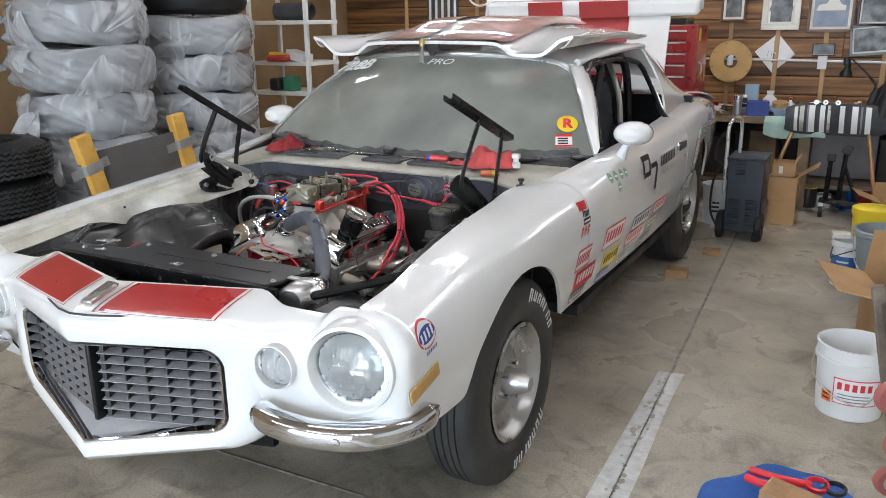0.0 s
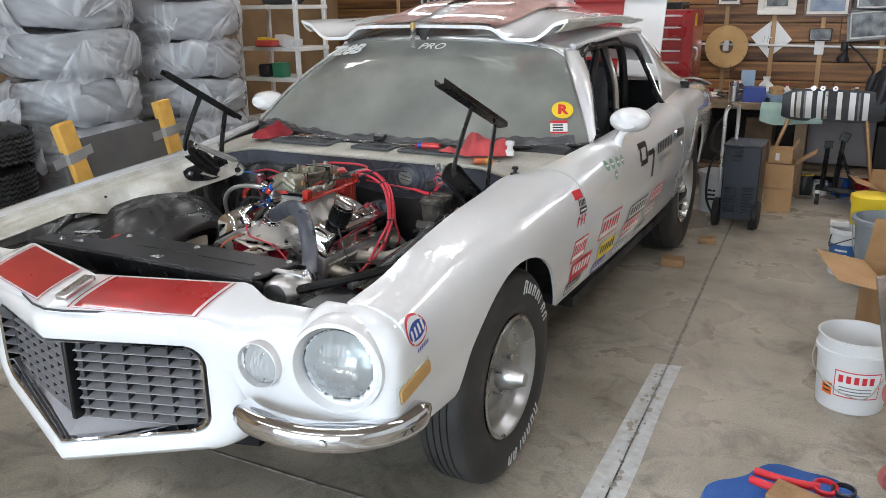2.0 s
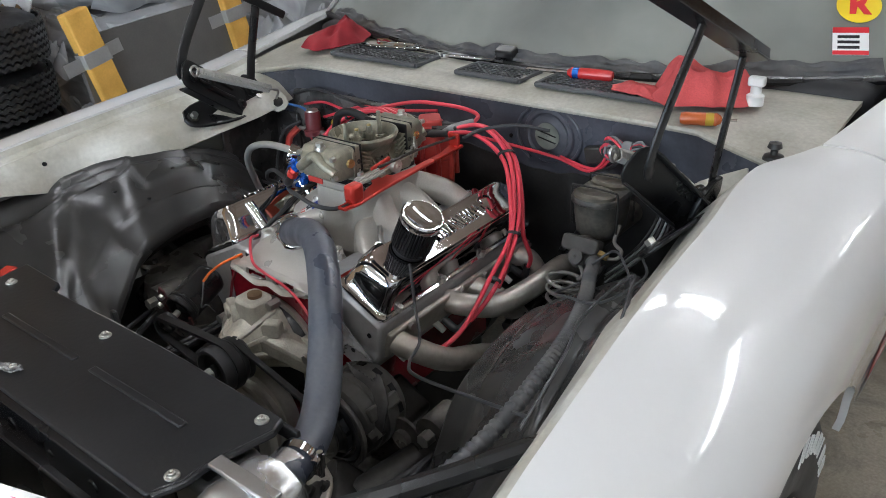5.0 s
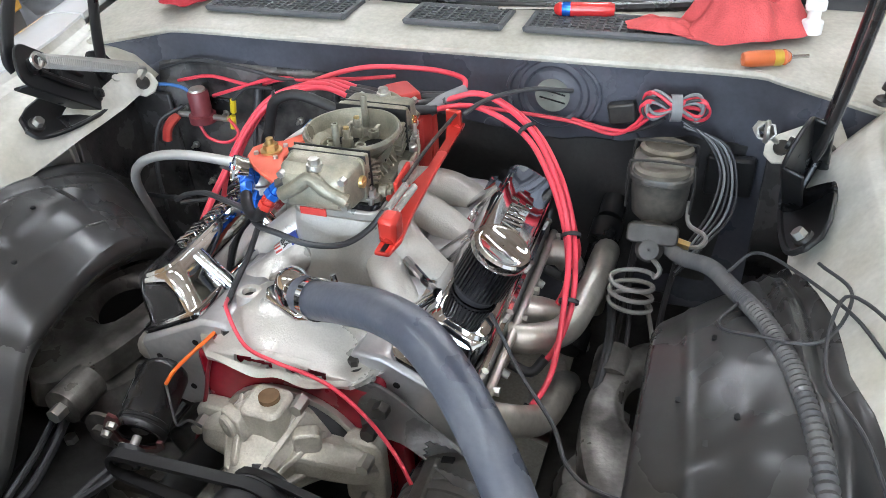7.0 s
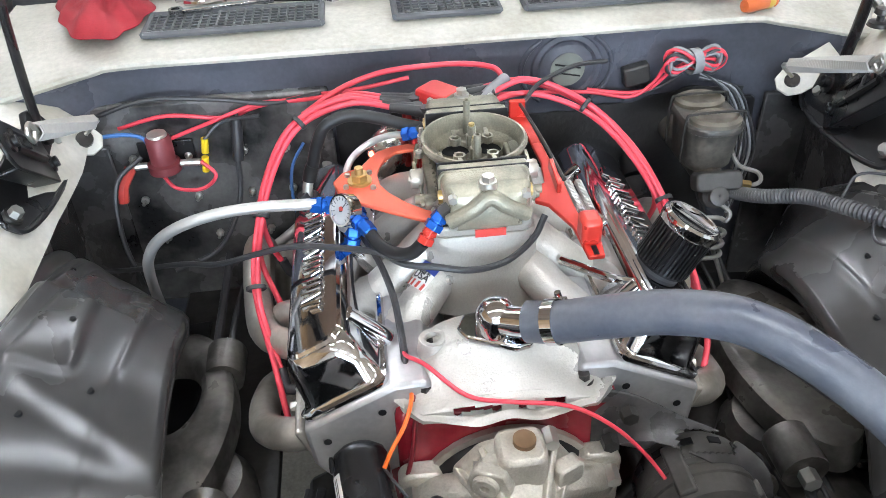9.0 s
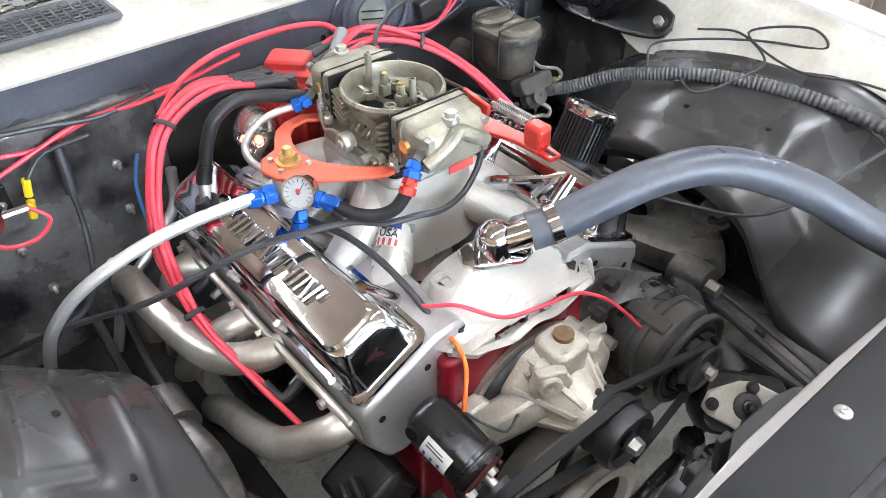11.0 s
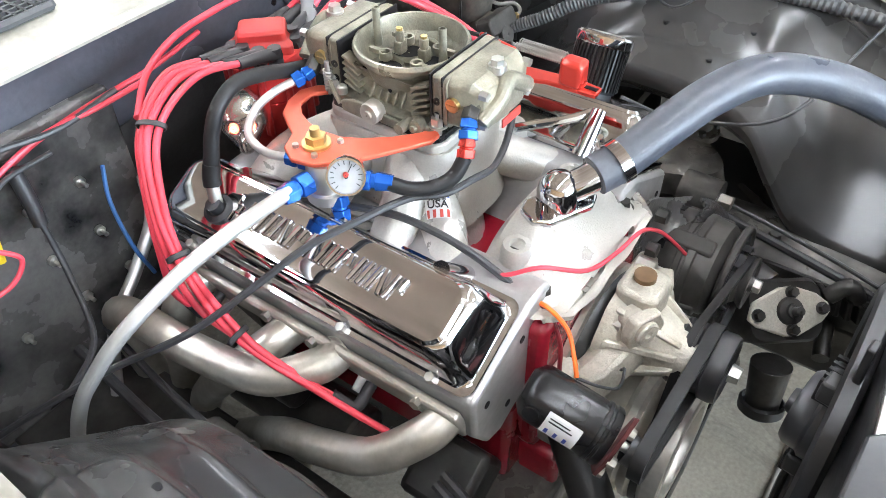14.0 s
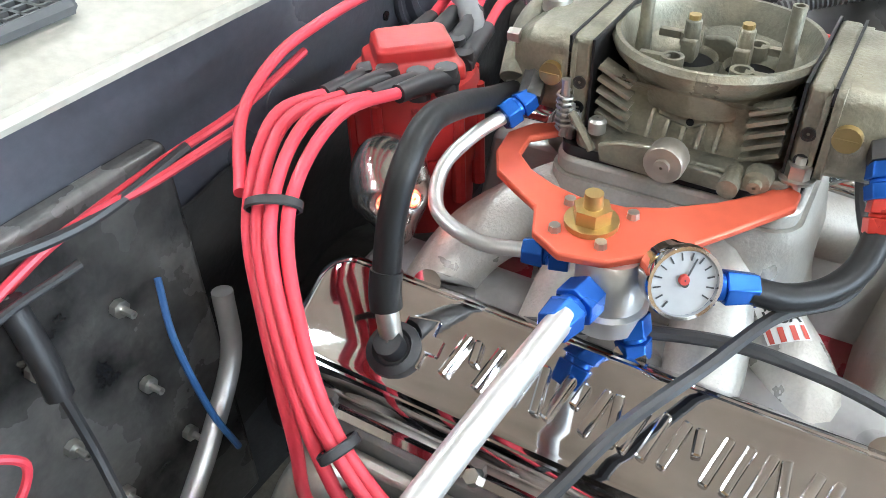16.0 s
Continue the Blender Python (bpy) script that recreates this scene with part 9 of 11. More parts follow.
part("spring_cap", turned([(0.013, 0), (0.013, 0.02), (0.006, 0.03), (0.001, 0.03)], pose(-0.083, 1.172, 1.296), 16), BRASS, ant)
# raised trunk lid with its spoiler
lid = new("trunk_lid")
lid.parent = car
tagged(lid, "white trunk lid standing open, with two red stripes")


def lid_p(u, v, lift=0.0):
    return V((lerp(-0.62, 0.60, u), lerp(2.86, 3.02, v) - lift, lerp(0.97, 1.60, v) + 0.015 * (1 - (2 * u - 1) ** 2)))


part("lid_skin", thick(sheet(lid_p, 16, 16), 0.02), WHITE, lid)
for u0, u1 in ((0.27, 0.46), (0.55, 0.80)):
    part("lid_stripe", sheet(lambda u, v: lid_p(lerp(u0, u1, u), lerp(0.02, 0.98, v), 0.026), 8, 12), RED_PAINT, lid, "dark red stripe")
part("spoiler", box((1.36, 0.16, 0.10), (0.09, 2.99, 1.475), (12, 0, 0)), WHITE, lid, "white rear spoiler", bevel=0.025)
for x0, x1 in ((-0.29, -0.06), (0.05, 0.355)):
    part("spoiler_stripe", box((x1 - x0, 0.006, 0.098), ((x0 + x1) / 2, 2.905, 1.458), (12, 0, 0)), RED_PAINT, lid)

# ---- the garage ----
def concrete():
    m = pbr("stained_concrete", (0.50, 0.445, 0.360), 0.38, var=0.22, bump=0.5, scale=2.2, grain=130, second=(0.31, 0.268, 0.205), rvar=0.4)
    t = m.node_tree
    b = t.nodes["Principled BSDF"]
    co = t.nodes["Texture Coordinate"]
    st = t.nodes.new("ShaderNodeTexNoise")
    st.inputs["Scale"].default_value, st.inputs["Detail"].default_value, st.inputs["Roughness"].default_value = 4.6, 10, 0.75
    st.inputs["Distortion"].default_value = 1.2
    t.links.new(co.outputs["Object"], st.inputs["Vector"])
    r = t.nodes.new("ShaderNodeMapRange")
    r.inputs[1].default_value, r.inputs[2].default_value, r.inputs[3].default_value, r.inputs[4].default_value = 0.50, 0.70, 0.0, 0.66
    t.links.new(st.outputs[0], r.inputs[0])
    mx = t.nodes.new("ShaderNodeMix")
    mx.data_type = "RGBA"
    mx.inputs[7].default_value = (0.085, 0.078, 0.065, 1)
    old = b.inputs["Base Color"].links[0].from_socket
    t.links.new(r.outputs[0], mx.inputs[0])
    t.links.new(old, mx.inputs[6])
    t.links.new(mx.outputs[2], b.inputs["Base Color"])
    return m


CONCRETE = concrete()
floor = tagged(part("floor", box((9.0, 13.0, 0.2), (0.3, 0.5, -0.1)), CONCRETE, None, "", False), "stained grey concrete garage floor with saw-cut joints", "floor", kind="structure")
JOINT = pbr("pale_joint_sealant", (0.36, 0.33, 0.28), 0.7, var=0.3, bump=0.5, scale=30, second=(0.14, 0.12, 0.10))
for a, b in (((-3.4, -0.30), (3.9, -0.235)), ((1.192, -0.245), (1.128, 1.2)), ((1.128, 1.2), (0.93, 5.2))):
    n = 26
    bm = bmesh.new()
    rnd = random.Random(5)
    d = (V((*b, 0)) - V((*a, 0)))
    sd = V((-d.y, d.x, 0)).normalized()
    lo = [[V((*a, 0.001)) + d * (k / n) + sd * (s_ * (0.005 + 0.003 * rnd.random())) + V((0, 0, z)) for s_, z in ((-1, 0), (-0.4, 0.002), (0.4, 0.002), (1, 0))] for k in range(n + 1)]
    rings(bm, lo, close=False)
    tagged(part("floor_joint", bm, JOINT), "thin pale joint in the concrete floor", "floor joint", kind="structure")
STRIPE = pbr("flaking_white_floor_paint", (0.72, 0.72, 0.70), 0.55, var=0.10, bump=0.3, scale=26, second=(0.56, 0.55, 0.53))
bm = bmesh.new()
sheet(lambda u, v: V((lerp(lerp(1.172, 1.087, v), lerp(1.318, 1.187, v), u) + 0.004 * math.sin(19 * v) * (u > 0.5), lerp(-2.2, 1.04, v) + 0.02 * u, 0.003)), 4, 60, bm)
tagged(part("floor_stripe", bm, STRIPE), "flaking white painted stripe on the floor", "floor stripe", kind="structure")
bm = bmesh.new()
rnd = random.Random(2)
for k in range(110):
    y = rnd.uniform(-2.1, 1.0)
    x = lerp(1.172, 1.087, (y + 2.2) / 3.24) + 0.05 + rnd.gauss(0, 0.018)
    n = rnd.randint(4, 6)
    w = rnd.uniform(0.004, 0.014)
    bm.faces.new([bm.verts.new((x + w * rnd.uniform(0.5, 1.3) * math.cos(6.283 * i / n), y + 1.6 * w * rnd.uniform(0.5, 1.3) * math.sin(6.283 * i / n), 0.0046)) for i in range(n)])
tagged(part("paint_flake", bm, CONCRETE, None, "", False), "chips where the floor paint has flaked off", "paint chips", kind="stuff")

PINE = pbr("pine_board", (0.32, 0.150, 0.045), 0.5, var=0.30, bump=0.3, scale=3.2, second=(0.070, 0.026, 0.007))
GAP = pbr("dark_board_gap", (0.03, 0.018, 0.010), 0.8, var=0.1)
STUD = pbr("pale_stud", (0.42, 0.25, 0.115), 0.6, var=0.12, bump=0.1, scale=4, second=(0.36, 0.22, 0.10))
for mt, k in ((PINE, 7.0), (STUD, 9.0)):
    t = mt.node_tree
    for nd in t.nodes:
        if nd.type == "TEX_NOISE":
            mp = t.nodes.new("ShaderNodeMapping")
            mp.inputs["Scale"].default_value = (0.25, 1.0, k) if mt is PINE else (k, 1.0, 0.25)
            t.links.new(t.nodes["Texture Coordinate"].outputs["Object"], mp.inputs["Vector"])
            t.links.new(mp.outputs[0], nd.inputs["Vector"])
    oi = t.nodes.new("ShaderNodeObjectInfo")
    hs = t.nodes.new("ShaderNodeHueSaturation")
    mr = t.nodes.new("ShaderNodeMapRange")
    mr.inputs[3].default_value, mr.inputs[4].default_value = 0.62, 1.35
    b = t.nodes["Principled BSDF"]
    old = b.inputs["Base Color"].links[0].from_socket
    t.links.new(oi.outputs["Random"], mr.inputs[0])
    t.links.new(mr.outputs[0], hs.inputs["Value"])
    t.links.new(old, hs.inputs["Color"])
    t.links.new(hs.outputs[0], b.inputs["Base Color"])
CEILB = pbr("tan_ceiling_board", (0.36, 0.295, 0.235), 0.7, var=0.1, scale=2, second=(0.26, 0.205, 0.155))
WALLW = pbr("white_ceiling_board", (0.78, 0.78, 0.76), 0.7, var=0.04)
PLY = pbr("brown_plywood", (0.30, 0.19, 0.095), 0.6, var=0.16, bump=0.1, scale=2.5, second=(0.22, 0.135, 0.065))
wn_ = tagged(part("wall_north", box((7.8, 0.1, 2.8), (0.4, 5.32, 1.4)), GAP, None, "", False), "garage wall of knotty wooden boards", "wall", kind="structure")
tagged(part("wall_west", box((0.1, 12.0, 2.8), (-3.4, 0.5, 1.4)), PLY, None, "", False), "brown plywood garage wall", "wall", kind="structure")
tagged(part("wall_east", box((0.1, 12.0, 2.8), (4.2, 0.5, 1.4)), WALLW, None, "", False), "white garage side wall", "wall", kind="structure")
tagged(part("ceiling", box((7.8, 12.0, 0.1), (0.4, 0.5, 2.75)), CEILB, None, "", False), "tan board garage ceiling", "ceiling", kind="structure")
bm = box((1.4, 0.1, 2.8), (-2.75, -5.4, 1.4))
bx(bm, (1.7, 0.1, 2.8), (3.35, -5.4, 1.4))
bx(bm, (4.5, 0.1, 0.4), (0.22, -5.4, 2.6))
tagged(part("wall_south", bm, WALLW, None, "", False), "white garage wall around the open door", "wall", kind="structure")
tagged(part("ground", box((60, 40, 0.1), (0.3, -25.6, -0.06)), CONCRETE, None, "", False), "pale concrete driveway outside", "ground", kind="structure")
for y in (-3.2, -0.6, 2.0, 4.2):
    for x in (-1.5, 0.3, 2.1):
        fx = thing("ceiling_light", "white fluorescent ceiling light with two tubes", "ceiling light", "garage ceiling lights")
        part("light_housing", box((1.25, 0.16, 0.06), (x, y, 2.67)), WALLW, fx, bevel=0.01)
        for dx in (-0.04, 0.04):
            part("light_tube", cyl((x - 0.6, y + dx, 2.625), (x + 0.6, y + dx, 2.625), 0.013, seg=12), TUBE, fx)

# wall hangings
WOOD_DARK = pbr("dark_picture_wood", (0.10, 0.045, 0.025), 0.4, var=0.12, bump=0.05)
CREAM = pbr("cream_mat_board", (0.72, 0.69, 0.62), 0.6, var=0.03)
GREYPIC = pbr("grey_photograph", (0.16, 0.17, 0.17), 0.35, var=0.3, bump=0, scale=14, second=(0.03, 0.03, 0.035))
BLUEPIC = pbr("blue_photograph", (0.10, 0.13, 0.20), 0.35, var=0.25, bump=0, scale=9, second=(0.22, 0.24, 0.27))


def picture(x, z, w, h, fr, frame_mat, mat_w, pic, label, roll=0.0):
    pc = thing("picture_frame", label, "picture", "pictures on the board wall")
    m = face_pose((x, 5.25, z), (1, 0, math.tan(radians(roll))), (0, 0, 1))
    for sx_, sy_, ww, hh in ((0, 1, w, fr), (0, -1, w, fr), (1, 0, fr, h - 2 * fr), (-1, 0, fr, h - 2 * fr)):
        part("frame_bar", box((ww, hh, 0.025), (sx_ * (w - fr) / 2, sy_ * (h - fr) / 2, 0.014), (0, 0, 0), m), frame_mat, pc, bevel=0.004)
    part("mat_board", box((w - 2 * fr, h - 2 * fr, 0.006), (0, 0, 0.008), (0, 0, 0), m), CREAM, pc, smooth=False)
    part("photograph", box((w - 2 * fr - 2 * mat_w, h - 2 * fr - 2 * mat_w, 0.004), (0, 0, 0.0135), (0, 0, 0), m), pic, pc, smooth=False)
    part("picture_shape", slab([(-0.32 * w, -0.1 * h), (-0.28 * w, 0.0), (-0.12 * w, 0.02 * h), (-0.05 * w, 0.1 * h), (0.12 * w, 0.1 * h), (0.2 * w, 0.01 * h), (0.3 * w, -0.02 * h), (0.3 * w, -0.1 * h)], 0.002, m @ pose(0, -0.02 * h, 0.0155)), CREAM if pic is BLUEPIC else GREYPIC, pc, smooth=False)
    return pc


picture(0.593, 1.52, 0.20, 0.30, 0.018, WOOD_DARK, 0.02, GREYPIC, "small dark-framed photograph on the board wall")
picture(0.965, 1.50, 0.29, 0.40, 0.045, CREAM, 0.02, GREYPIC, "photograph in a wide cream frame")
picture(1.335, 1.50, 0.34, 0.44, 0.022, WOOD_DARK, 0.022, BLUEPIC, "large brown-framed poster of a vehicle")
picture(1.70, 1.46, 0.36, 0.27, 0.02, INK, 0.012, GREYPIC, "black-framed vehicle photograph on the board wall")
picture(1.66, 1.225, 0.34, 0.24, 0.02, BOOT_GREY, 0.012, GREYPIC, "grey-framed vehicle photograph hanging slightly tilted", 5)
picture(1.31, 1.145, 0.165, 0.095, 0.007, INK, 0.004, GREYPIC, "small black-framed picture over a switch")
BOARD = pbr("tan_fibreboard", (0.50, 0.31, 0.12), 0.6, var=0.08, bump=0.05)
dk = thing("fibreboard_disc", "round tan fibreboard disc with a centre hole hung on the wall", "disc")
part("disc", turned([(0.055, 0), (0.172, 0), (0.172, 0.02), (0.055, 0.02), (0.055, 0)], face_pose((0.604, 5.24, 1.045), (1, 0, 0), (0, 0, 1)), 48), BOARD, dk)
for k in range(8):
    a = 2 * math.pi * k / 8 + 0.3
    part("disc_notch", box((0.022, 0.004, 0.003), (0.604 + 0.16 * math.cos(a), 5.2185, 1.045 + 0.16 * math.sin(a)), (0, -math.degrees(a), 0)), INK, dk, smooth=False)
part("switch_plate", box((0.05, 0.01, 0.085), (0.598, 5.235, 1.055)), ALU_BRIGHT, dk, bevel=0.003)
ck = thing("wall_clock", "square white clock hung as a diamond with black pointers", "clock")
cm = face_pose((0.945, 5.262, 1.115), (1, 0, 0.87), (-0.87, 0, 1))
part("clock_plate", box((0.225, 0.225, 0.012), (0, 0, 0.006), (0, 0, 0), cm), DIAL, ck, bevel=0.002)
cq = face_pose((0.945, 5.2495, 1.115), (1, 0, 0), (0, 0, 1))
part("clock_pointer", box((0.008, 0.10, 0.002), (-0.004, 0.05, 0.002), (0, 0, 4), cq), INK, ck, smooth=False)
part("clock_pointer", box((0.012, 0.075, 0.002), (-0.008, -0.04, 0.003), (0, 0, -6), cq), INK, ck, smooth=False)
part("clock_hub", turned([(0.012, 0), (0.012, 0.006), (0.001, 0.007)], cq, 14), ALU_BRIGHT, ck)
for k in range(5):
    part("clock_line", box((0.05, 0.003, 0.001), (-0.045 + 0.02 * (k % 3), 0.03 - 0.02 * k, 0.0125), (0, 0, 41), cm), BOOT_GREY, ck, smooth=False)
tagged(part("light_switch", box((0.07, 0.012, 0.11), (1.31, 5.245, 1.045)), DIAL, bevel=0.003), "white double switch plate on the wall", "switch")
tagged(part("wall_conduit", cyl((0.2, 5.25, 1.07), (2.9, 5.25, 1.035), 0.010, seg=10), DIAL), "thin white conduit along the wall", "conduit")
for x in (0.585, 0.955, 1.32, 1.75, 2.15, 0.2, -0.2, -0.6, -1.0, -1.4, -1.8, -2.2, -2.6):
    tagged(part("wall_stud", box((0.036, 0.014, 2.6), (x, 5.250, 1.4)), STUD, bevel=0.003), "pale wooden stud on the wall", "stud", kind="structure")
# desk lamp
lp = thing("clamp_lamp", "black jointed work lamp at the bench", "lamp")
part("lamp_shade", turned([(0.018, 0.07), (0.022, 0.03), (0.045, 0.0), (0.048, -0.02), (0.045, -0.02)], pose(1.50, 5.05, 0.98, 20, 10), 24), BLACK, lp)
part("lamp_head", cyl((1.50, 5.06, 1.03), (1.495, 5.07, 1.09), 0.028, 0.026, 18), BLACK, lp)
part("lamp_arm", tube([(1.53, 5.07, 1.08), (1.64, 5.05, 0.98), (1.72, 5.03, 0.89)], 0.007, 8, 3), BLACK, lp)
part("lamp_arm", tube([(1.545, 5.07, 1.065), (1.65, 5.05, 0.965), (1.72, 5.03, 0.875)], 0.005, 8, 3), BLACK, lp)
part("lamp_arm", tube([(1.72, 5.03, 0.89), (1.69, 5.0, 0.78), (1.70, 4.98, 0.70)], 0.007, 8, 3), BLACK, lp)

# workbench
BENCHW = pbr("worn_bench_wood", (0.26, 0.18, 0.11), 0.65, var=0.18, bump=0.15, scale=6)
DARKPANEL = pbr("dark_brown_panel", (0.025, 0.017, 0.012), 0.6, var=0.15)
bn = thing("workbench", "long wooden workbench covered with clutter", "workbench")
part("bench_top", box((2.6, 0.75, 0.05), (1.75, 4.78, 0.655)), BENCHW, bn, bevel=0.005)
for x in (0.52, 1.3, 2.2, 3.0):
    part("bench_leg", box((0.08, 0.08, 0.63), (x, 4.48, 0.315)), BENCHW, bn, bevel=0.004)
    part("bench_leg", box((0.08, 0.08, 0.63), (x, 5.08, 0.315)), BENCHW, bn, bevel=0.004)
part("bench_shelf", box((2.5, 0.6, 0.03), (1.75, 4.85, 0.16)), BENCHW, bn)
part("bench_back", box((2.5, 0.02, 0.62), (1.75, 5.06, 0.315)), DARKPANEL, bn, "dark panel closing the bench at the wall")
for k, (x, w, h, c) in enumerate(((0.62, 0.22, 0.30, 0), (0.98, 0.20, 0.36, 1), (1.95, 0.30, 0.34, 0), (2.4, 0.3, 0.28, 1))):
    tagged(part("shelf_crate", box((w, 0.30, h), (x, 4.86, 0.177 + h / 2)), (DARKPANEL, BENCHW)[c], bevel=0.006), "dark crate on the shelf under the bench", "crate", "crates under the bench")
BOXBLUE = pbr("blue_carton", (0.03, 0.06, 0.28), 0.5, var=0.05, bump=0)
PALEBLUE = pbr("pale_blue_board", (0.30, 0.42, 0.55), 0.5, var=0.05, bump=0)
CARD = pbr("brown_cardboard", (0.50, 0.30, 0.14), 0.75, var=0.08, bump=0.1, scale=5)
GREENC = pbr("pale_green_cloth", (0.36, 0.50, 0.44), 0.85, var=0.08, bump=0.3)
rnd = random.Random(11)
tagged(part("parts_box", box((0.16, 0.12, 0.11), (0.945, 4.50, 0.735), (0, 0, 8)), BOXBLUE, bevel=0.004), "blue and white carton on the bench", "box")
tagged(part("carton_panel", box((0.10, 0.03, 0.19), (0.86, 4.75, 0.80), (0, 0, -5)), PALEBLUE, bevel=0.003), "pale blue board standing on the bench", "board")
tagged(part("steel_cup", turned([(0.032, 0), (0.036, 0.15), (0.033, 0.15), (0.03, 0.01)], pose(0.80, 4.47, 0.68), 22), ALU_BRIGHT), "tall steel tumbler on the bench", "tumbler")
tb_ = thing("tape_roll", "roll of blue masking tape with a tan core", "tape")
part("tape", turned([(0.028, 0), (0.07, 0), (0.07, 0.05), (0.028, 0.05), (0.028, 0)], pose(1.10, 4.52, 0.70, 12), 30), PALEBLUE, tb_)
part("tape_core", turned([(0.05, 0.05), (0.055, 0.09), (0.045, 0.09), (0.04, 0.05)], pose(1.10, 4.52, 0.70, 12), 30), CARD, tb_)
tagged(part("plastic_bag", turned([(0.05, 0), (0.06, 0.05), (0.05, 0.11), (0.02, 0.14), (0.03, 0.17), (0.001, 0.165)], pose(1.0, 4.72, 0.68), 14), CLEAR), "crumpled clear plastic bag on the bench", "bag")
CLUTTER = (INK, BOOT_GREY, DARK_STEEL, DIAL, CARD, CAP_RED, STEEL, INK, DIAL, WIRE_BLUE, BENCHW, INK, ALU_BRIGHT, BLOCK_RED)
for k in range(78):
    x = rnd.uniform(0.50, 2.1)
    y = rnd.uniform(4.43, 5.0)
    mt = rnd.choice(CLUTTER)
    if k % 3 == 0:
        tagged(part("bench_part", box((rnd.uniform(0.03, 0.13), rnd.uniform(0.02, 0.09), rnd.uniform(0.02, 0.07)), (x, y, 0.712), (rnd.uniform(-12, 12), rnd.uniform(-12, 12), rnd.uniform(0, 90))), mt, bevel=0.004), "small workshop part lying on the bench", "part", "clutter on the bench")
    elif k % 3 == 1:
        h = rnd.uniform(0.04, 0.16) if y > 4.6 else rnd.uniform(0.03, 0.08)
        r = rnd.uniform(0.014, 0.035)
        bt = thing("bench_bottle", "small bottle or can on the bench", "bottle", "clutter on the bench")
        part("bottle_body", turned([(r, 0), (r, h * 0.7), (r * 0.5, h * 0.85), (r * 0.45, h)], pose(x, y, 0.68), 14), mt, bt)
        part("bottle_cap", turned([(r * 0.55, h * 0.92), (r * 0.55, h * 1.08), (0.001, h * 1.08)], pose(x, y, 0.68), 12), rnd.choice((INK, CAP_RED, DIAL)), bt)
    else:
        a = rnd.uniform(0, math.pi)
        ln = rnd.uniform(0.05, 0.13)
        d = V((math.cos(a), math.sin(a) * 0.6, rnd.uniform(-0.05, 0.25))) * ln
        c = V((x, y, 0.705 + 0.04 * rnd.random()))
        tl = thing("hand_tool", "hand tool lying in the bench clutter", "tool", "clutter on the bench")
        part("tool_shaft", cyl(c - d, c + d * 0.2, 0.005, seg=8), rnd.choice((STEEL, DARK_STEEL, ALU_BRIGHT)), tl)
        part("tool_handle", cyl(c + d * 0.15, c + d, 0.011, 0.013, 10), mt, tl)
for k in range(9):
    x, y = 0.62 + 0.12 * k, 4.52 + 0.05 * (k % 3)
    tagged(part("paper_sheet", box((0.11, 0.08, 0.002), (x, y, 0.735 + 0.01 * (k % 4)), (rnd.uniform(-14, 14), rnd.uniform(-14, 14), rnd.uniform(0, 90))), (DIAL, CARD, CREAM)[k % 3]), "loose paper lying on the bench clutter", "paper", "papers on the bench")
bm = sheet(lambda u, v: V((lerp(1.02, 1.44, u), 4.395 - 0.03 * math.sin(9 * u) * v - 0.06 * min(1, 4 * v), lerp(0.690, 0.565, v) - 0.02 * math.sin(5 * u) * v - 0.025 * u * v)), 30, 10)
tagged(part("green_towel", thick(bm, 0.004), GREENC), "pale green towel hanging over the bench edge", "towel")
ap = thing("striped_pad", "grey and white striped pad hung over the bench front", "pad")
PADG2 = pbr("mid_grey_fabric", (0.22, 0.22, 0.225), 0.8, var=0.1, bump=0.2)
PADG = pbr("dark_grey_fabric", (0.06, 0.062, 0.068), 0.85, var=0.12, bump=0.3)
def pad(u, v, lift=0.0):
    edge = abs(2 * u - 1) ** 6
    return V((lerp(1.17, 1.82, u), 4.33 - lift - 0.035 * math.sin(math.pi * v) - 0.010 * math.sin(11 * u), lerp(0.800 - 0.05 * edge, 0.588 + 0.03 * edge, v)))


part("pad_cloth", thick(sheet(pad, 48, 14), 0.016), PADG, ap)
for u0, w, mt in ((0.105, 0.035, DIAL), (0.165, 0.045, ALU), (0.225, 0.02, PADG2), (0.265, 0.06, DIAL), (0.37, 0.05, DIAL), (0.435, 0.03, ALU), (0.565, 0.05, DIAL), (0.69, 0.06, DIAL), (0.755, 0.02, PADG2), (0.82, 0.055, DIAL)):
    part("pad_stripe", sheet(lambda u, v: pad(u0 + w * (u - 0.5) + 0.01 * (v - 0.5), 0.04 + 0.9 * v, 0.026), 4, 10), mt, ap)
for x in (1.36, 1.42, 1.50):
    tagged(part("bearing", turned([(0.006, 0), (0.017, 0), (0.017, 0.012), (0.006, 0.012), (0.006, 0)], face_pose((x, 4.32, 0.812), (1, 0, 0), (0, 0, 1)), 20), ALU_BRIGHT), "small bright bearing standing on the pad", "bearing", "bearings on the pad")
COPPER = pbr("copper_coloured_pole", (0.55, 0.33, 0.16), 0.35, 0.6, var=0.08)
tagged(part("wooden_pole", cyl((1.225, 4.35, 0.615), (1.045, 4.26, 0.02), 0.014, seg=12), COPPER), "tan pole leaning on the bench", "pole")
tagged(part("wooden_pole", cyl((1.715, 4.32, 0.62), (1.83, 4.30, 0.02), 0.015, seg=12), COPPER), "tan pole leaning on the bench", "pole")
GREYPANEL = pbr("mauve_grey_panel", (0.26, 0.24, 0.25), 0.5, var=0.06)
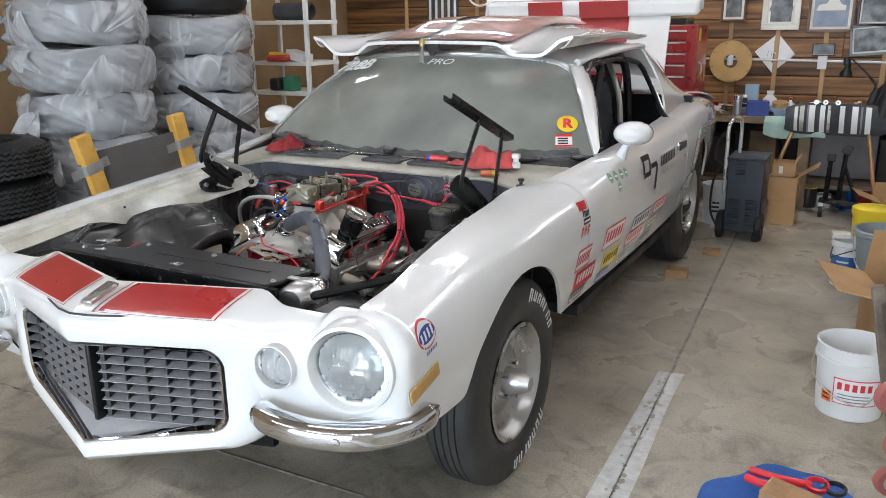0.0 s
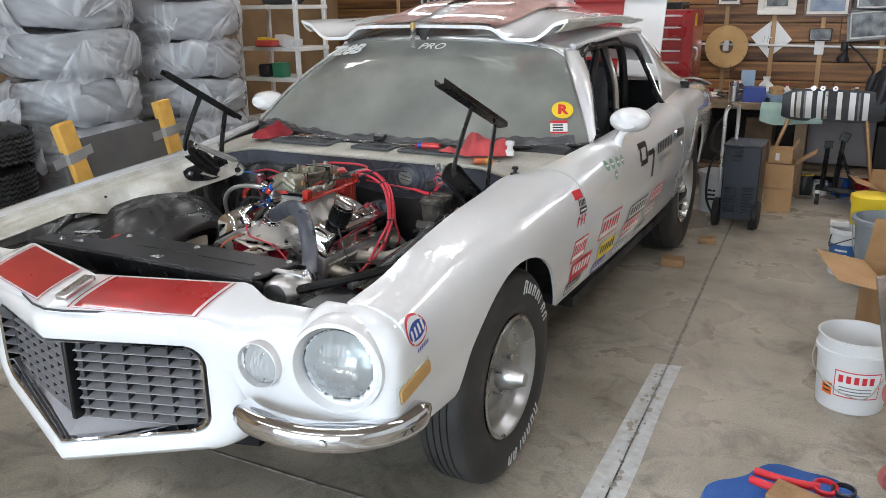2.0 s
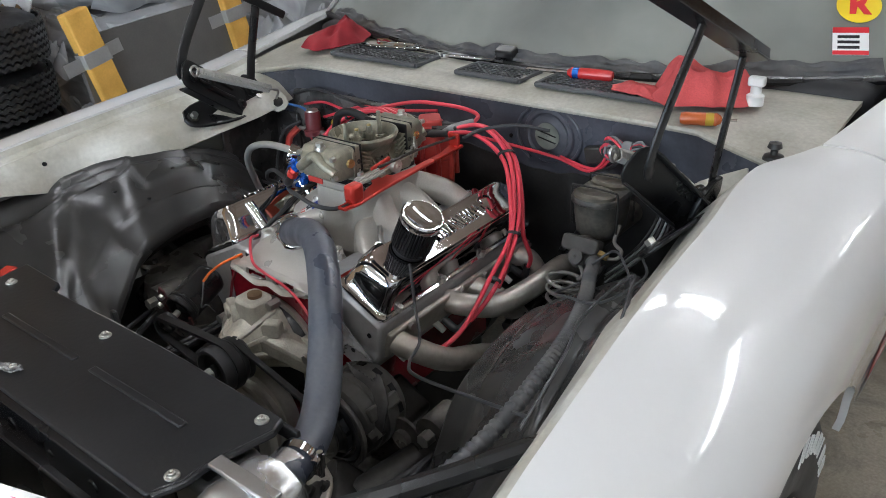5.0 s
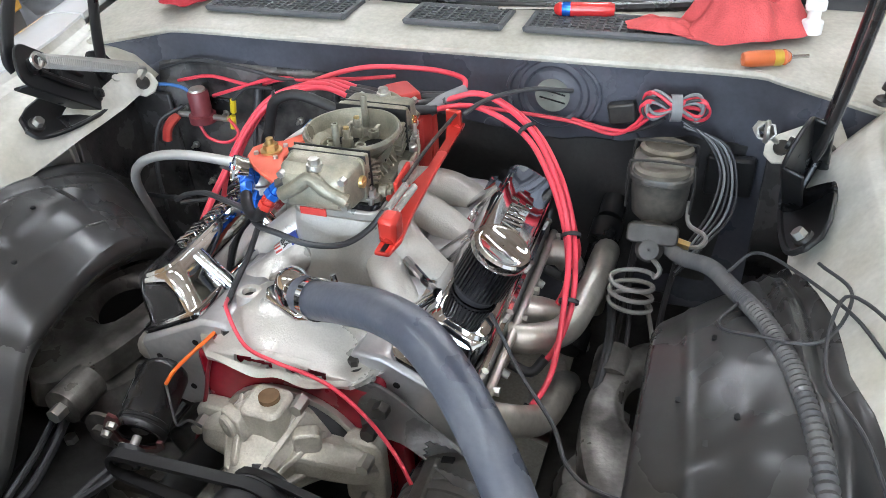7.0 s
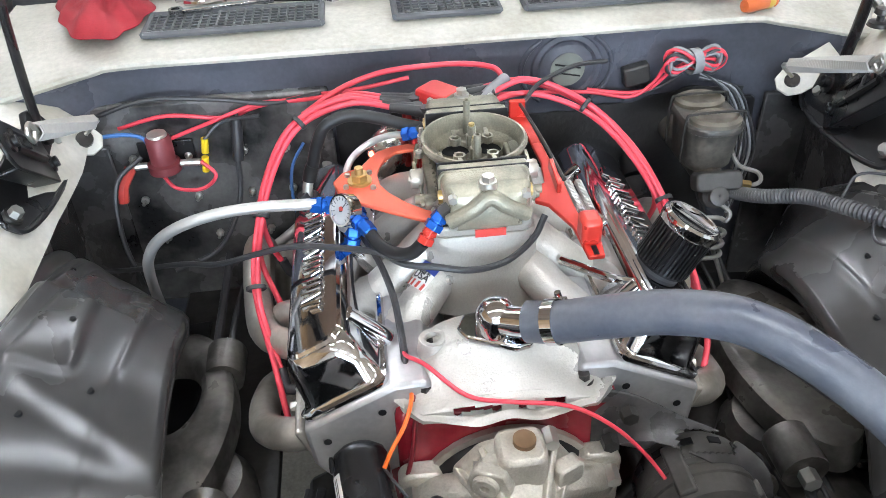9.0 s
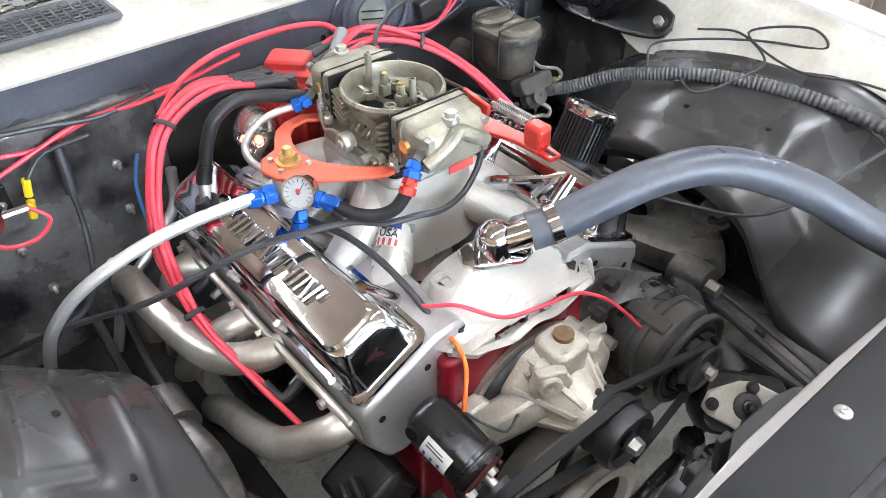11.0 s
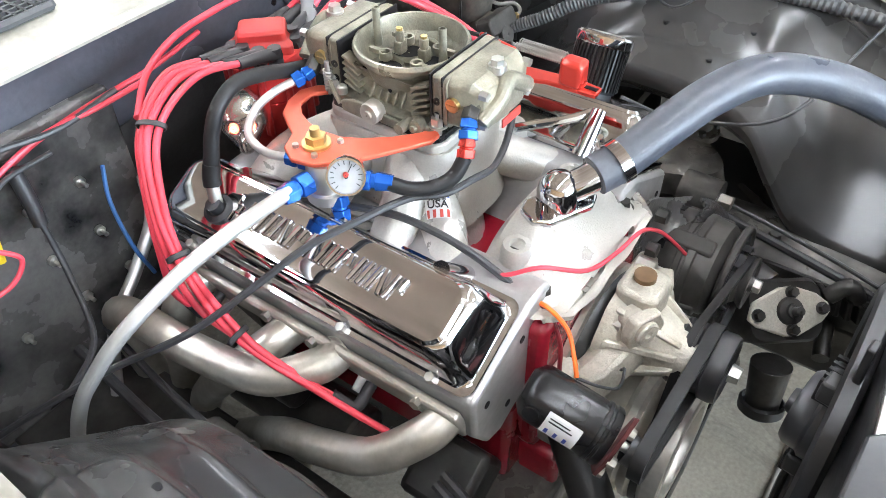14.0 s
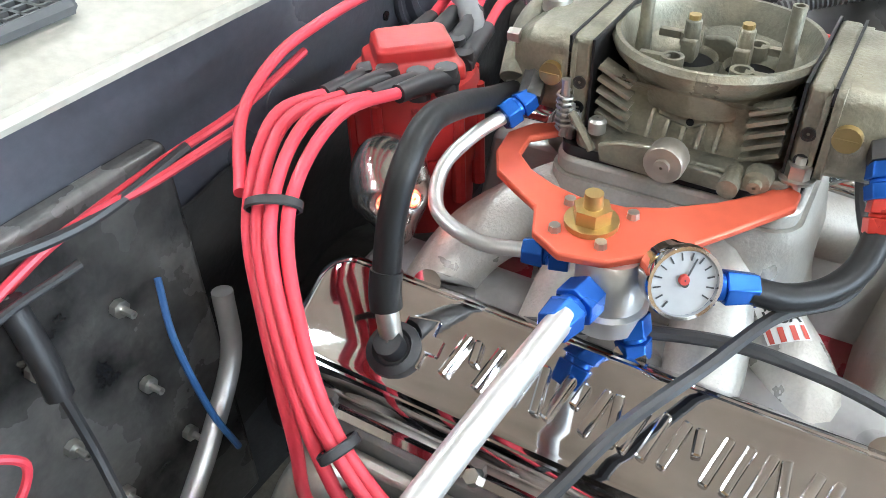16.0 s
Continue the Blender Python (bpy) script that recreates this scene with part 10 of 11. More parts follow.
tagged(part("leaning_panel", box((0.46, 0.02, 0.42), (1.56, 4.80, 0.40), (8, 0, 0)), GREYPANEL, bevel=0.004), "mauve-grey board leaning under the bench", "board")
for x, y, r, h, mt, lb in ((1.615, 4.62, 0.065, 0.17, ANOD_BLUE, "blue metal can on the floor"), (1.74, 4.60, 0.070, 0.16, BLOCK_RED, "dark red metal can on the floor"), (1.36, 4.55, 0.06, 0.15, INK, "black can with a yellow lid"), (1.47, 4.58, 0.05, 0.10, PALE, "white and red can on the floor")):
    cn = thing("paint_can", lb, "can", "cans under the bench")
    part("can_body", turned([(r * 0.97, 0), (r, 0.004), (r, h), (r * 0.95, h + 0.004), (r * 0.95, h - 0.004), (0.001, h - 0.004)], pose(x, y, 0), 26), mt, cn)
    part("can_rim", turned([(r, h - 0.004), (r + 0.004, h), (r, h + 0.006), (r * 0.93, h + 0.004)], pose(x, y, 0), 26), YEL if mt is INK else STEEL, cn)
es = thing("engine_stand", "black steel stand on a small castor", "stand")
part("stand_base", box((0.27, 0.045, 0.035), (1.59, 4.2, 0.122), (0, 3, -6)), BLACK, es, bevel=0.004)
part("stand_base", box((0.045, 0.34, 0.035), (1.60, 4.36, 0.122)), BLACK, es, bevel=0.004)
part("stand_post", cyl((1.503, 4.2, 0.432), (1.496, 4.2, 0.125), 0.016, 0.019, 4), BLACK, es, bevel=0.002)
part("stand_post", cyl((1.599, 4.2, 0.507), (1.576, 4.2, 0.125), 0.016, 0.020, 4), BLACK, es, bevel=0.002)
part("stand_brace", cyl((1.59, 4.2, 0.40), (1.70, 4.2, 0.13), 0.012, 0.012, 4), BLACK, es)
part("stand_plate", box((0.055, 0.03, 0.05), (1.507, 4.19, 0.44)), BLACK, es, bevel=0.004)
part("stand_plate", box((0.06, 0.03, 0.06), (1.603, 4.19, 0.50), (0, 20, 0)), BLACK, es, bevel=0.004)
for x, y in ((1.472, 4.22), (1.712, 4.2), (1.60, 4.52)):
    part("stand_castor", cyl((x - 0.014, y, 0.042), (x + 0.014, y, 0.042), 0.042, seg=22), RUBBER, es)
    part("castor_fork", box((0.040, 0.03, 0.07), (x, y + 0.004, 0.082)), BOLT, es, bevel=0.004)
coat = thing("black_coat", "black cloth coat hanging at the end of the bench", "coat")
part("coat_cloth", thick(sheet(lambda u, v: V((lerp(1.70, 1.98, u) - 0.03 * v * (1 - u), 4.36 - 0.05 * math.sin(math.pi * u) - 0.018 * math.sin(17 * u + 3 * v), lerp(0.98 - 0.10 * abs(2 * u - 1) ** 2, 0.665, v))), 36, 16), 0.012), INK, coat)
part("coat_collar", tube([(1.78, 4.34, 0.955), (1.84, 4.30, 0.985), (1.90, 4.34, 0.955)], 0.018, 8, 5), INK, coat)

# battery charger cart
CART = pbr("dark_blue_grey_enamel", (0.016, 0.021, 0.030), 0.35, var=0.08, bump=0.05)
bc = thing("charger_cart", "dark blue-grey wheeled charger cabinet with a tube handle", "charger")
part("cabinet", box((0.22, 0.30, 0.47), (1.06, 3.44, 0.295)), CART, bc, bevel=0.006)
part("cabinet_top", box((0.235, 0.32, 0.012), (1.06, 3.44, 0.536)), CART, bc, bevel=0.003)
for x0, z0, n in ((1.01, 0.44, 5), (1.005, 0.11, 9), (1.11, 0.11, 9)):
    for k in range(n):
        part("louvre", box((0.062 if n == 5 else 0.07, 0.008, 0.008), (x0 + (0.0 if n == 9 else 0.02), 3.287, z0 + 0.020 * k), (25, 0, 0)), CART, bc, bevel=0.002)
for x in (0.925, 1.165):
    whl = turned([(0.02, -0.018), (0.085, -0.020), (0.092, -0.012), (0.092, 0.012), (0.085, 0.02), (0.062, 0.02), (0.058, 0.012), (0.02, 0.014), (0.016, 0.022), (0.001, 0.022)], pose(x, 3.335, 0.093, 0, -90), 36)
    part("cart_wheel", whl, RUBBER, bc, "black spoked plastic wheel")
    part("wheel_cap", turned([(0.014, 0.022), (0.001, 0.026)], pose(x, 3.335, 0.093, 0, -90), 16), ALU_BRIGHT, bc)
part("cart_handle", tube([(0.935, 3.30, 0.30), (0.935, 3.30, 0.60), (0.935, 3.30, 0.72), (0.945, 3.32, 0.765), (0.965, 3.38, 0.78), (0.985, 3.44, 0.765), (0.99, 3.46, 0.70), (0.99, 3.46, 0.55)], 0.012, 10, 6), ALU_BRIGHT, bc, "bright bent tube handle")
part("cart_foot", box((0.04, 0.04, 0.08), (1.15, 3.32, 0.04)), BLACK, bc, bevel=0.004)
wire([(0.93, 3.36, 0.72), (0.86, 3.42, 0.62), (0.84, 3.45, 0.50), (0.90, 3.42, 0.46)], 0.009, WIRE_BLACK, "thick black charger cable", "charger cables")
wire([(0.90, 3.42, 0.46), (0.84, 3.46, 0.36), (0.83, 3.48, 0.15), (0.88, 3.50, 0.02)], 0.008, WIRE_BLACK, "thick black charger cable", "charger cables")
pw = thing("plastic_pail", "white plastic pail with grey print behind the cart", "pail")
part("pail_body", turned([(0.10, 0), (0.115, 0.26), (0.122, 0.26), (0.122, 0.28), (0.11, 0.28), (0.10, 0.02)], pose(0.84, 3.75, 0), 28), DIAL, pw)
for k in range(3):
    part("print_bar", box((0.05, 0.002, 0.014), (0.835, 3.642, 0.16 - 0.03 * k)), INK, pw, smooth=False)


def carton(name, c, size, turn, label, flaps=(), group="cardboard boxes"):
    bxo = thing(name, label, "box", group)
    w, l, h = size
    m = pose(*c, 0, 0, turn)
    t = 0.006
    for dx, dy, ww, ll in ((-w / 2, 0, t, l), (w / 2, 0, t, l), (0, -l / 2, w - t, t), (0, l / 2, w - t, t)):
        part("box_wall", box((ww, ll, h), (dx, dy, h / 2), (0, 0, 0), m), CARD, bxo)
    part("box_bottom", box((w - t, l - t, t), (0, 0, t / 2 + 0.001), (0, 0, 0), m), CARD, bxo)
    for side_, ang, fl in flaps:
        if side_ in "ew":
            s_ = 1 if side_ == "e" else -1
            q = m @ pose(s_ * w / 2, 0, h, 0, -s_ * ang, 0)
            part("box_flap", box((fl, l, 0.004), (s_ * fl / 2, 0, 0), (0, 0, 0), q), CARD, bxo)
        else:
            s_ = 1 if side_ == "n" else -1
            q = m @ pose(0, s_ * l / 2, h, s_ * ang, 0, 0)
            part("box_flap", box((w, fl, 0.004), (0, s_ * fl / 2, 0), (0, 0, 0), q), CARD, bxo)
    return bxo, m


carton("cardboard_box", (1.235, 3.98, 0.0), (0.17, 0.24, 0.17), 3, "closed brown cardboard box on the floor", (("n", 178, 0.12), ("s", 178, 0.12)))
carton("cardboard_box", (1.235, 3.97, 0.172), (0.18, 0.24, 0.165), 0, "open brown cardboard box with a bent flap", (("e", 35, 0.15), ("n", 176, 0.12)))
carton("cardboard_box", (1.225, 3.96, 0.340), (0.14, 0.18, 0.09), 4, "small open cardboard box with a white label", (("e", 60, 0.07),))
tagged(part("paper_label", box((0.06, 0.002, 0.05), (1.195, 3.866, 0.385)), DIAL), "white paper label on a box", "label")
carton("cardboard_box", (1.93, 4.05, 0.0), (0.22, 0.26, 0.20), 12, "brown cardboard box with an open flap", (("w", 20, 0.15), ("n", 100, 0.1)))
# right side: pails, parts box
wpail = thing("white_pail", "white plastic pail with a red and white label", "pail")
WP = pose(1.785, 1.03, 0)
part("pail_body", turned([(0.001, 0.004), (0.104, 0.004), (0.106, 0.0), (0.110, 0.004), (0.122, 0.205), (0.129, 0.207), (0.130, 0.222), (0.125, 0.226), (0.125, 0.262), (0.129, 0.264), (0.129, 0.270), (0.121, 0.270), (0.119, 0.262), (0.105, 0.012), (0.001, 0.012)], WP, 48), DIAL, wpail)
part("pail_handle", tube([WP @ V((-0.128, 0.0, 0.215)), WP @ V((-0.132, -0.045, 0.16)), WP @ V((-0.09, -0.10, 0.115)), WP @ V((-0.02, -0.128, 0.085)), WP @ V((0.06, -0.12, 0.09)), WP @ V((0.13, 0.0, 0.215))], 0.0025, 6, 8), BOLT, wpail)


def on_pail(a0, a1, z0, z1, mt, lift=0.001):
    part("pail_print", sheet(lambda u, v: WP @ V(((lerp(0.110, 0.122, lerp(z0, z1, v) / 0.205) + lift) * math.cos(lerp(a0, a1, u)), (lerp(0.110, 0.122, lerp(z0, z1, v) / 0.205) + lift) * math.sin(lerp(a0, a1, u)), lerp(z0, z1, v))), 12, 2), mt, wpail)


on_pail(-2.05, -0.75, 0.065, 0.165, REDINK, 0.0008)
on_pail(-2.02, -0.78, 0.069, 0.161, PALE, 0.0014)
for k in range(5):
    on_pail(-1.93 + 0.21 * k, -1.80 + 0.21 * k, 0.122, 0.150, REDINK, 0.002)
for k in range(3):
    on_pail(-1.9, -1.0, 0.078 + 0.012 * k, 0.082 + 0.012 * k, BOOT_GREY, 0.002)
ORG = pbr("orange_price_label", (0.85, 0.18, 0.03), 0.5, var=0.03, bump=0)
on_pail(-2.45, -2.10, 0.060, 0.105, ORG, 0.0016)
for k in range(2):
    on_pail(-2.40, -2.15, 0.070 + 0.016 * k, 0.076 + 0.016 * k, INK, 0.0022)
gb = thing("grey_bucket", "grey plastic bucket with a wide rim", "bucket")
GREYB = pbr("grey_plastic", (0.26, 0.29, 0.31), 0.5, var=0.05)
part("bucket_body", turned([(0.001, 0), (0.12, 0), (0.155, 0.33), (0.172, 0.34), (0.172, 0.36), (0.155, 0.365), (0.148, 0.34), (0.115, 0.01), (0.001, 0.01)], pose(1.885, 2.45, 0), 44), GREYB, gb)
part("bucket_handle", tube([(1.72, 2.42, 0.33), (1.74, 2.32, 0.22), (1.80, 2.27, 0.16), (1.90, 2.27, 0.16)], 0.003, 6, 6), BOLT, gb)
tagged(part("yellow_tub", turned([(0.085, -0.365), (0.10, -0.02), (0.108, 0), (0.108, 0.03), (0.095, 0.036), (0.001, 0.036)], pose(1.80, 2.80, 0.366), 30), YEL), "yellow plastic tub behind the bucket", "tub")
bp = thing("blue_pail", "white pail with a blue label and wire handle", "pail")
part("pail_body", turned([(0.001, 0), (0.068, 0), (0.078, 0.22), (0.083, 0.225), (0.083, 0.25), (0.076, 0.25), (0.065, 0.02), (0.001, 0.02)], pose(1.70, 2.62, 0), 32), DIAL, bp)
part("pail_label", sheet(lambda u, v: V((1.70 + lerp(0.0705, 0.077, v) * math.cos(lerp(-2.9, -0.6, u)), 2.62 + lerp(0.0705, 0.077, v) * math.sin(lerp(-2.9, -0.6, u)), lerp(0.03, 0.17, v))), 14, 3), WIRE_BLUE, bp)
for k in range(4):
    part("label_bar", sheet(lambda u, v: V((1.70 + 0.0775 * math.cos(lerp(-2.2, -1.4, u)), 2.62 + 0.0775 * math.sin(lerp(-2.2, -1.4, u)), 0.06 + 0.025 * k + 0.01 * v)), 6, 1), DIAL, bp)
part("pail_handle", tube([(1.63, 2.60, 0.22), (1.625, 2.52, 0.17), (1.66, 2.50, 0.19), (1.74, 2.53, 0.22)], 0.003, 6, 6), WIRE_BLACK, bp)
tagged(part("pail_block", box((0.09, 0.06, 0.03), (1.66, 2.64, 0.266), (0, 0, 10)), CREAM, bevel=0.005), "cream block resting on the pail", "block")
_, pm = carton("parts_carton", (2.01, 1.62, 0.0), (0.36, 0.42, 0.32), 14, "open cardboard box full of steel engine parts", (("w", 12, 0.20), ("s", 60, 0.14), ("n", 110, 0.22)))
rnd = random.Random(4)
for k in range(16):
    c = pm @ V((rnd.uniform(-0.13, 0.13), rnd.uniform(-0.16, 0.16), 0.27 + 0.03 * rnd.random()))
    d = V((rnd.uniform(-1, 1), rnd.uniform(-1, 1), rnd.uniform(-0.2, 0.4))).normalized() * rnd.uniform(0.04, 0.08)
    bm = cyl(c - d, c + d, rnd.uniform(0.012, 0.03), None, 14)
    tagged(part("engine_part", bm, rnd.choice((DARK_STEEL, STEEL, INK)), bevel=0.004), "dark steel engine part in a box", "engine part", "engine parts in the box")
# wood blocks at the rear wheel
BLOCKW = pbr("pine_block", (0.42, 0.24, 0.11), 0.65, var=0.15, bump=0.15, scale=10)
tagged(part("wood_block", box((0.12, 0.09, 0.045), (0.865, 2.36, 0.0225), (0, 0, 6)), BLOCKW, bevel=0.003), "short pine block before the rear wheel", "wood block", "wheel chocks")
tagged(part("wood_block", box((0.10, 0.09, 0.03), (0.955, 2.90, 0.015), (0, 0, 6)), BLOCKW, bevel=0.003), "short pine block behind the rear wheel", "wood block", "wheel chocks")
# stool with a blue towel, pliers and a block
TOWEL = pbr("blue_terry_towel", (0.03, 0.12, 0.42), 0.9, var=0.12, bump=0.9, grain=420, dist=0.004)
stool = thing("work_stool", "low round work stool", "stool")
SC = (1.70, -0.47)
part("stool_seat", turned([(0.001, 0), (0.15, 0), (0.17, 0.02), (0.17, 0.05), (0.15, 0.06), (0.001, 0.06)], pose(*SC, 0.375), 36), BLACK, stool)
part("stool_post", cyl((*SC, 0.05), (*SC, 0.38), 0.025, seg=16), ALU_BRIGHT, stool)
for k in range(5):
    a = 2 * math.pi * k / 5
    part("stool_leg", tube([(*SC, 0.09), (SC[0] + 0.1 * math.cos(a), SC[1] + 0.1 * math.sin(a), 0.08), (SC[0] + 0.2 * math.cos(a), SC[1] + 0.2 * math.sin(a), 0.03)], 0.014, 8, 4), BLACK, stool)
    part("stool_castor", cyl((SC[0] + 0.2 * math.cos(a) - 0.01, SC[1] + 0.2 * math.sin(a), 0.022), (SC[0] + 0.2 * math.cos(a) + 0.01, SC[1] + 0.2 * math.sin(a), 0.022), 0.022, seg=14), RUBBER, stool)


def towel(u, v):
    a, b = 2 * u - 1, 2 * v - 1
    r = math.hypot(a, b)
    k = (max(abs(a), abs(b)) / r) if r else 1
    rr = r * k * 0.205
    ang = math.atan2(b, a)
    over = max(0.0, rr - 0.172)
    wob = 0.012 * math.sin(4 * ang + 1) + 0.008 * math.sin(7 * ang)
    rad = min(rr, 0.172) + over * 0.35 + wob * min(1, rr / 0.17)
    z = 0.441 - over * 1.6 + 0.006 * noise.noise(V((a * 2.5, b * 2.5, 3)))
    return V((SC[0] + rad * math.cos(ang), SC[1] + rad * math.sin(ang), z))


solo("blue_towel", thick(sheet(towel, 60, 60), 0.006), TOWEL, "blue terry towel spread over a stool", "towel")
grips = thing("hose_pliers", "pliers with red dipped handles on the towel", "pliers")
REDV = pbr("red_vinyl_grip", (0.62, 0.02, 0.03), 0.4, var=0.04, bump=0)
part("plier_grip", tube([(1.605, -0.385, 0.466), (1.655, -0.40, 0.470), (1.70, -0.40, 0.470), (1.725, -0.395, 0.470)], 0.0085, 12, 6), REDV, grips)
part("plier_grip", tube([(1.600, -0.415, 0.463), (1.635, -0.43, 0.466), (1.675, -0.435, 0.468)], 0.0085, 12, 6), REDV, grips)
part("plier_ring", turned([(0.019, -0.006), (0.024, -0.004), (0.024, 0.004), (0.019, 0.006), (0.017, 0), (0.019, -0.006)], pose(1.735, -0.395, 0.472, 8), 26), REDV, grips)
part("plier_jaw", turned([(0.019, -0.006), (0.023, -0.004), (0.023, 0.004), (0.019, 0.006), (0.017, 0), (0.019, -0.006)], pose(1.768, -0.392, 0.472, 4), 26), INK, grips)
tagged(part("pine_offcut", box((0.11, 0.07, 0.035), (1.695, -0.475, 0.468), (0, 4, -14)), BLOCKW, bevel=0.003), "pine offcut lying on the towel", "wood block")
# mechanic's creeper standing on edge
cr = thing("creeper", "red-framed wooden creeper with pink castors standing on edge", "creeper")
WORN = pbr("worn_greasy_plywood", (0.22, 0.17, 0.13), 0.6, var=0.2, bump=0.15, scale=8)
cm = pose(1.93, 0.16, 0.36, 0, 0, 8) @ pose(0, 0, 0, 0, -12, 0)
part("creeper_deck", box((0.018, 0.62, 0.52), (0, 0, 0), (0, 0, 0), cm), WORN, cr, bevel=0.004)
for y in (-0.31, 0.31):
    part("creeper_rail", box((0.035, 0.035, 0.672), (-0.012, y, -0.028), (0, 0, 0), cm), RED_PAINT if y < 0 else WORN, cr, bevel=0.004)
part("creeper_tube", cyl(cm @ V((0.05, -0.28, -0.30)), cm @ V((0.05, -0.25, 0.22)), 0.022, seg=16), RED_PAINT, cr, "red tube of the frame")
part("creeper_bracket", tube([cm @ V((-0.04, -0.30, 0.02)), cm @ V((-0.07, -0.30, -0.06)), cm @ V((-0.055, -0.30, -0.16)), cm @ V((-0.01, -0.30, -0.22))], 0.012, 8, 5), DARK_STEEL, cr)
PINKW = pbr("pink_castor_tyre", (0.50, 0.16, 0.14), 0.6, var=0.12)
for y, z in ((-0.20, 0.20), (-0.30, 0.13), (0.10, -0.19)):
    q = cm @ pose(-0.055, y, z, 90, 0, 20)
    part("castor_tyre", turned([(0.022, -0.014), (0.038, -0.014), (0.040, 0), (0.038, 0.014), (0.022, 0.014), (0.022, -0.014)], q, 28), PINKW, cr, "pink castor tyre")
    part("castor_hub", turned([(0.024, -0.012), (0.010, -0.014), (0.008, -0.018), (0.001, -0.018)], q, 22), STEEL, cr)
    part("castor_hub", turned([(0.024, 0.012), (0.010, 0.014), (0.008, 0.018), (0.001, 0.018)], q, 22), STEEL, cr)
    part("castor_fork", tube([q @ V((0, 0, 0.022)), q @ V((0.03, 0, 0.022)), cm @ V((-0.01, y, z))], 0.006, 6, 3), DARK_STEEL, cr)

# red tool chest at the back
TOOLRED = pbr("red_tool_chest_enamel", (0.32, 0.012, 0.016), 0.3, var=0.06, bump=0.02, coat=0.4)
tc = thing("tool_chest", "tall red steel tool chest with drawers", "tool chest")
part("chest_body", box((0.50, 0.40, 1.30), (0.245, 4.52, 0.70)), TOOLRED, tc, bevel=0.008)
for k in range(8):
    z = 1.28 - 0.085 * k - (0.05 if k > 4 else 0)
    dr = part("drawer", box((0.40, 0.012, 0.075), (0.225, 4.316, z)), TOOLRED, tc, bevel=0.004)
    part("drawer_pull", box((0.38, 0.012, 0.012), (0.225, 4.304, z + 0.028)), ALU_BRIGHT, dr, "bright drawer pull", bevel=0.002)
part("chest_sticker", box((0.002, 0.07, 0.09), (0.4965, 4.42, 1.28)), YEL, tc, smooth=False)
part("chest_handle", tube([(0.497, 4.40, 0.98), (0.52, 4.40, 1.0), (0.52, 4.40, 1.06), (0.497, 4.40, 1.08)], 0.008, 8, 5), ALU_BRIGHT, tc)
tagged(part("tool_tray", box((0.36, 0.30, 0.05), (0.21, 4.52, 1.38)), BLACK, bevel=0.006), "black tray of tools on the chest", "tray")

# tyres along the west wall
def film(name, low, high, scale):
    """Thin plastic film: milky, with sharp creases that catch the light."""
    m = bpy.data.materials.new(name)
    m.use_nodes = True
    t = m.node_tree
    b = t.nodes["Principled BSDF"]
    b.inputs["Base Color"].default_value = (0.60, 0.61, 0.63, 1)
    b.inputs["Roughness"].default_value = 0.22
    b.inputs["Specular IOR Level"].default_value = 0.7
    co = t.nodes.new("ShaderNodeTexCoord")
    out = None
    for sc, stretch, turn in ((scale, (1.0, 1.0, 0.30), 0.6), (scale * 0.7, (0.5, 0.5, 1.5), -0.5), (scale * 1.7, (1.0, 1.0, 0.3), 0.9)):
        mp, nz, ab, mr = t.nodes.new("ShaderNodeMapping"), t.nodes.new("ShaderNodeTexNoise"), t.nodes.new("ShaderNodeMath"), t.nodes.new("ShaderNodeMapRange")
        mp.inputs["Scale"].default_value, mp.inputs["Rotation"].default_value = stretch, (turn, turn * 0.5, 0)
        nz.inputs["Scale"].default_value, nz.inputs["Detail"].default_value, nz.inputs["Distortion"].default_value = sc, 1.5, 0.9
        ab.operation = "PINGPONG"
        ab.inputs[1].default_value = 0.07
        mr.inputs[1].default_value, mr.inputs[2].default_value = 0.045, 0.070
        t.links.new(co.outputs["Object"], mp.inputs["Vector"])
        t.links.new(mp.outputs[0], nz.inputs["Vector"])
        t.links.new(nz.outputs[0], ab.inputs[0])
        t.links.new(ab.outputs[0], mr.inputs[0])
        if out is None:
            out = mr.outputs[0]
        else:
            ad = t.nodes.new("ShaderNodeMath")
            ad.operation = "MAXIMUM"
            t.links.new(out, ad.inputs[0])
            t.links.new(mr.outputs[0], ad.inputs[1])
            out = ad.outputs[0]
    al_ = t.nodes.new("ShaderNodeMapRange")
    al_.inputs[3].default_value, al_.inputs[4].default_value = low, high
    t.links.new(out, al_.inputs[0])
    t.links.new(al_.outputs[0], b.inputs["Alpha"])
    bmp = t.nodes.new("ShaderNodeBump")
    bmp.inputs["Strength"].default_value, bmp.inputs["Distance"].default_value = 0.45, 0.006
    t.links.new(out, bmp.inputs["Height"])
    t.links.new(bmp.outputs[0], b.inputs["Normal"])
    return m


BAG = film("thin_white_plastic_film", 0.50, 0.60, 0.8)
BAG_FOLD = film("doubled_white_plastic_film", 0.50, 0.72, 1.3)
BAGGED_RUBBER = pbr("grey_rubber_in_film", (0.10, 0.10, 0.108), 0.5, var=0.1)
OLD_TYRE = pbr("weathered_tyre_rubber", (0.030, 0.030, 0.031), 0.5, var=0.16, bump=0.2, scale=9, second=(0.018, 0.018, 0.018))


def tyre_profile(r, w, rim):
    return [(rim, 0.02), (rim + 0.02, 0.0), (r - 0.06, 0.004), (r - 0.015, 0.03), (r, 0.07), (r, w - 0.07), (r - 0.015, w - 0.03), (r - 0.06, w - 0.004), (rim + 0.02, w), (rim, w - 0.02), (rim, 0.02)]


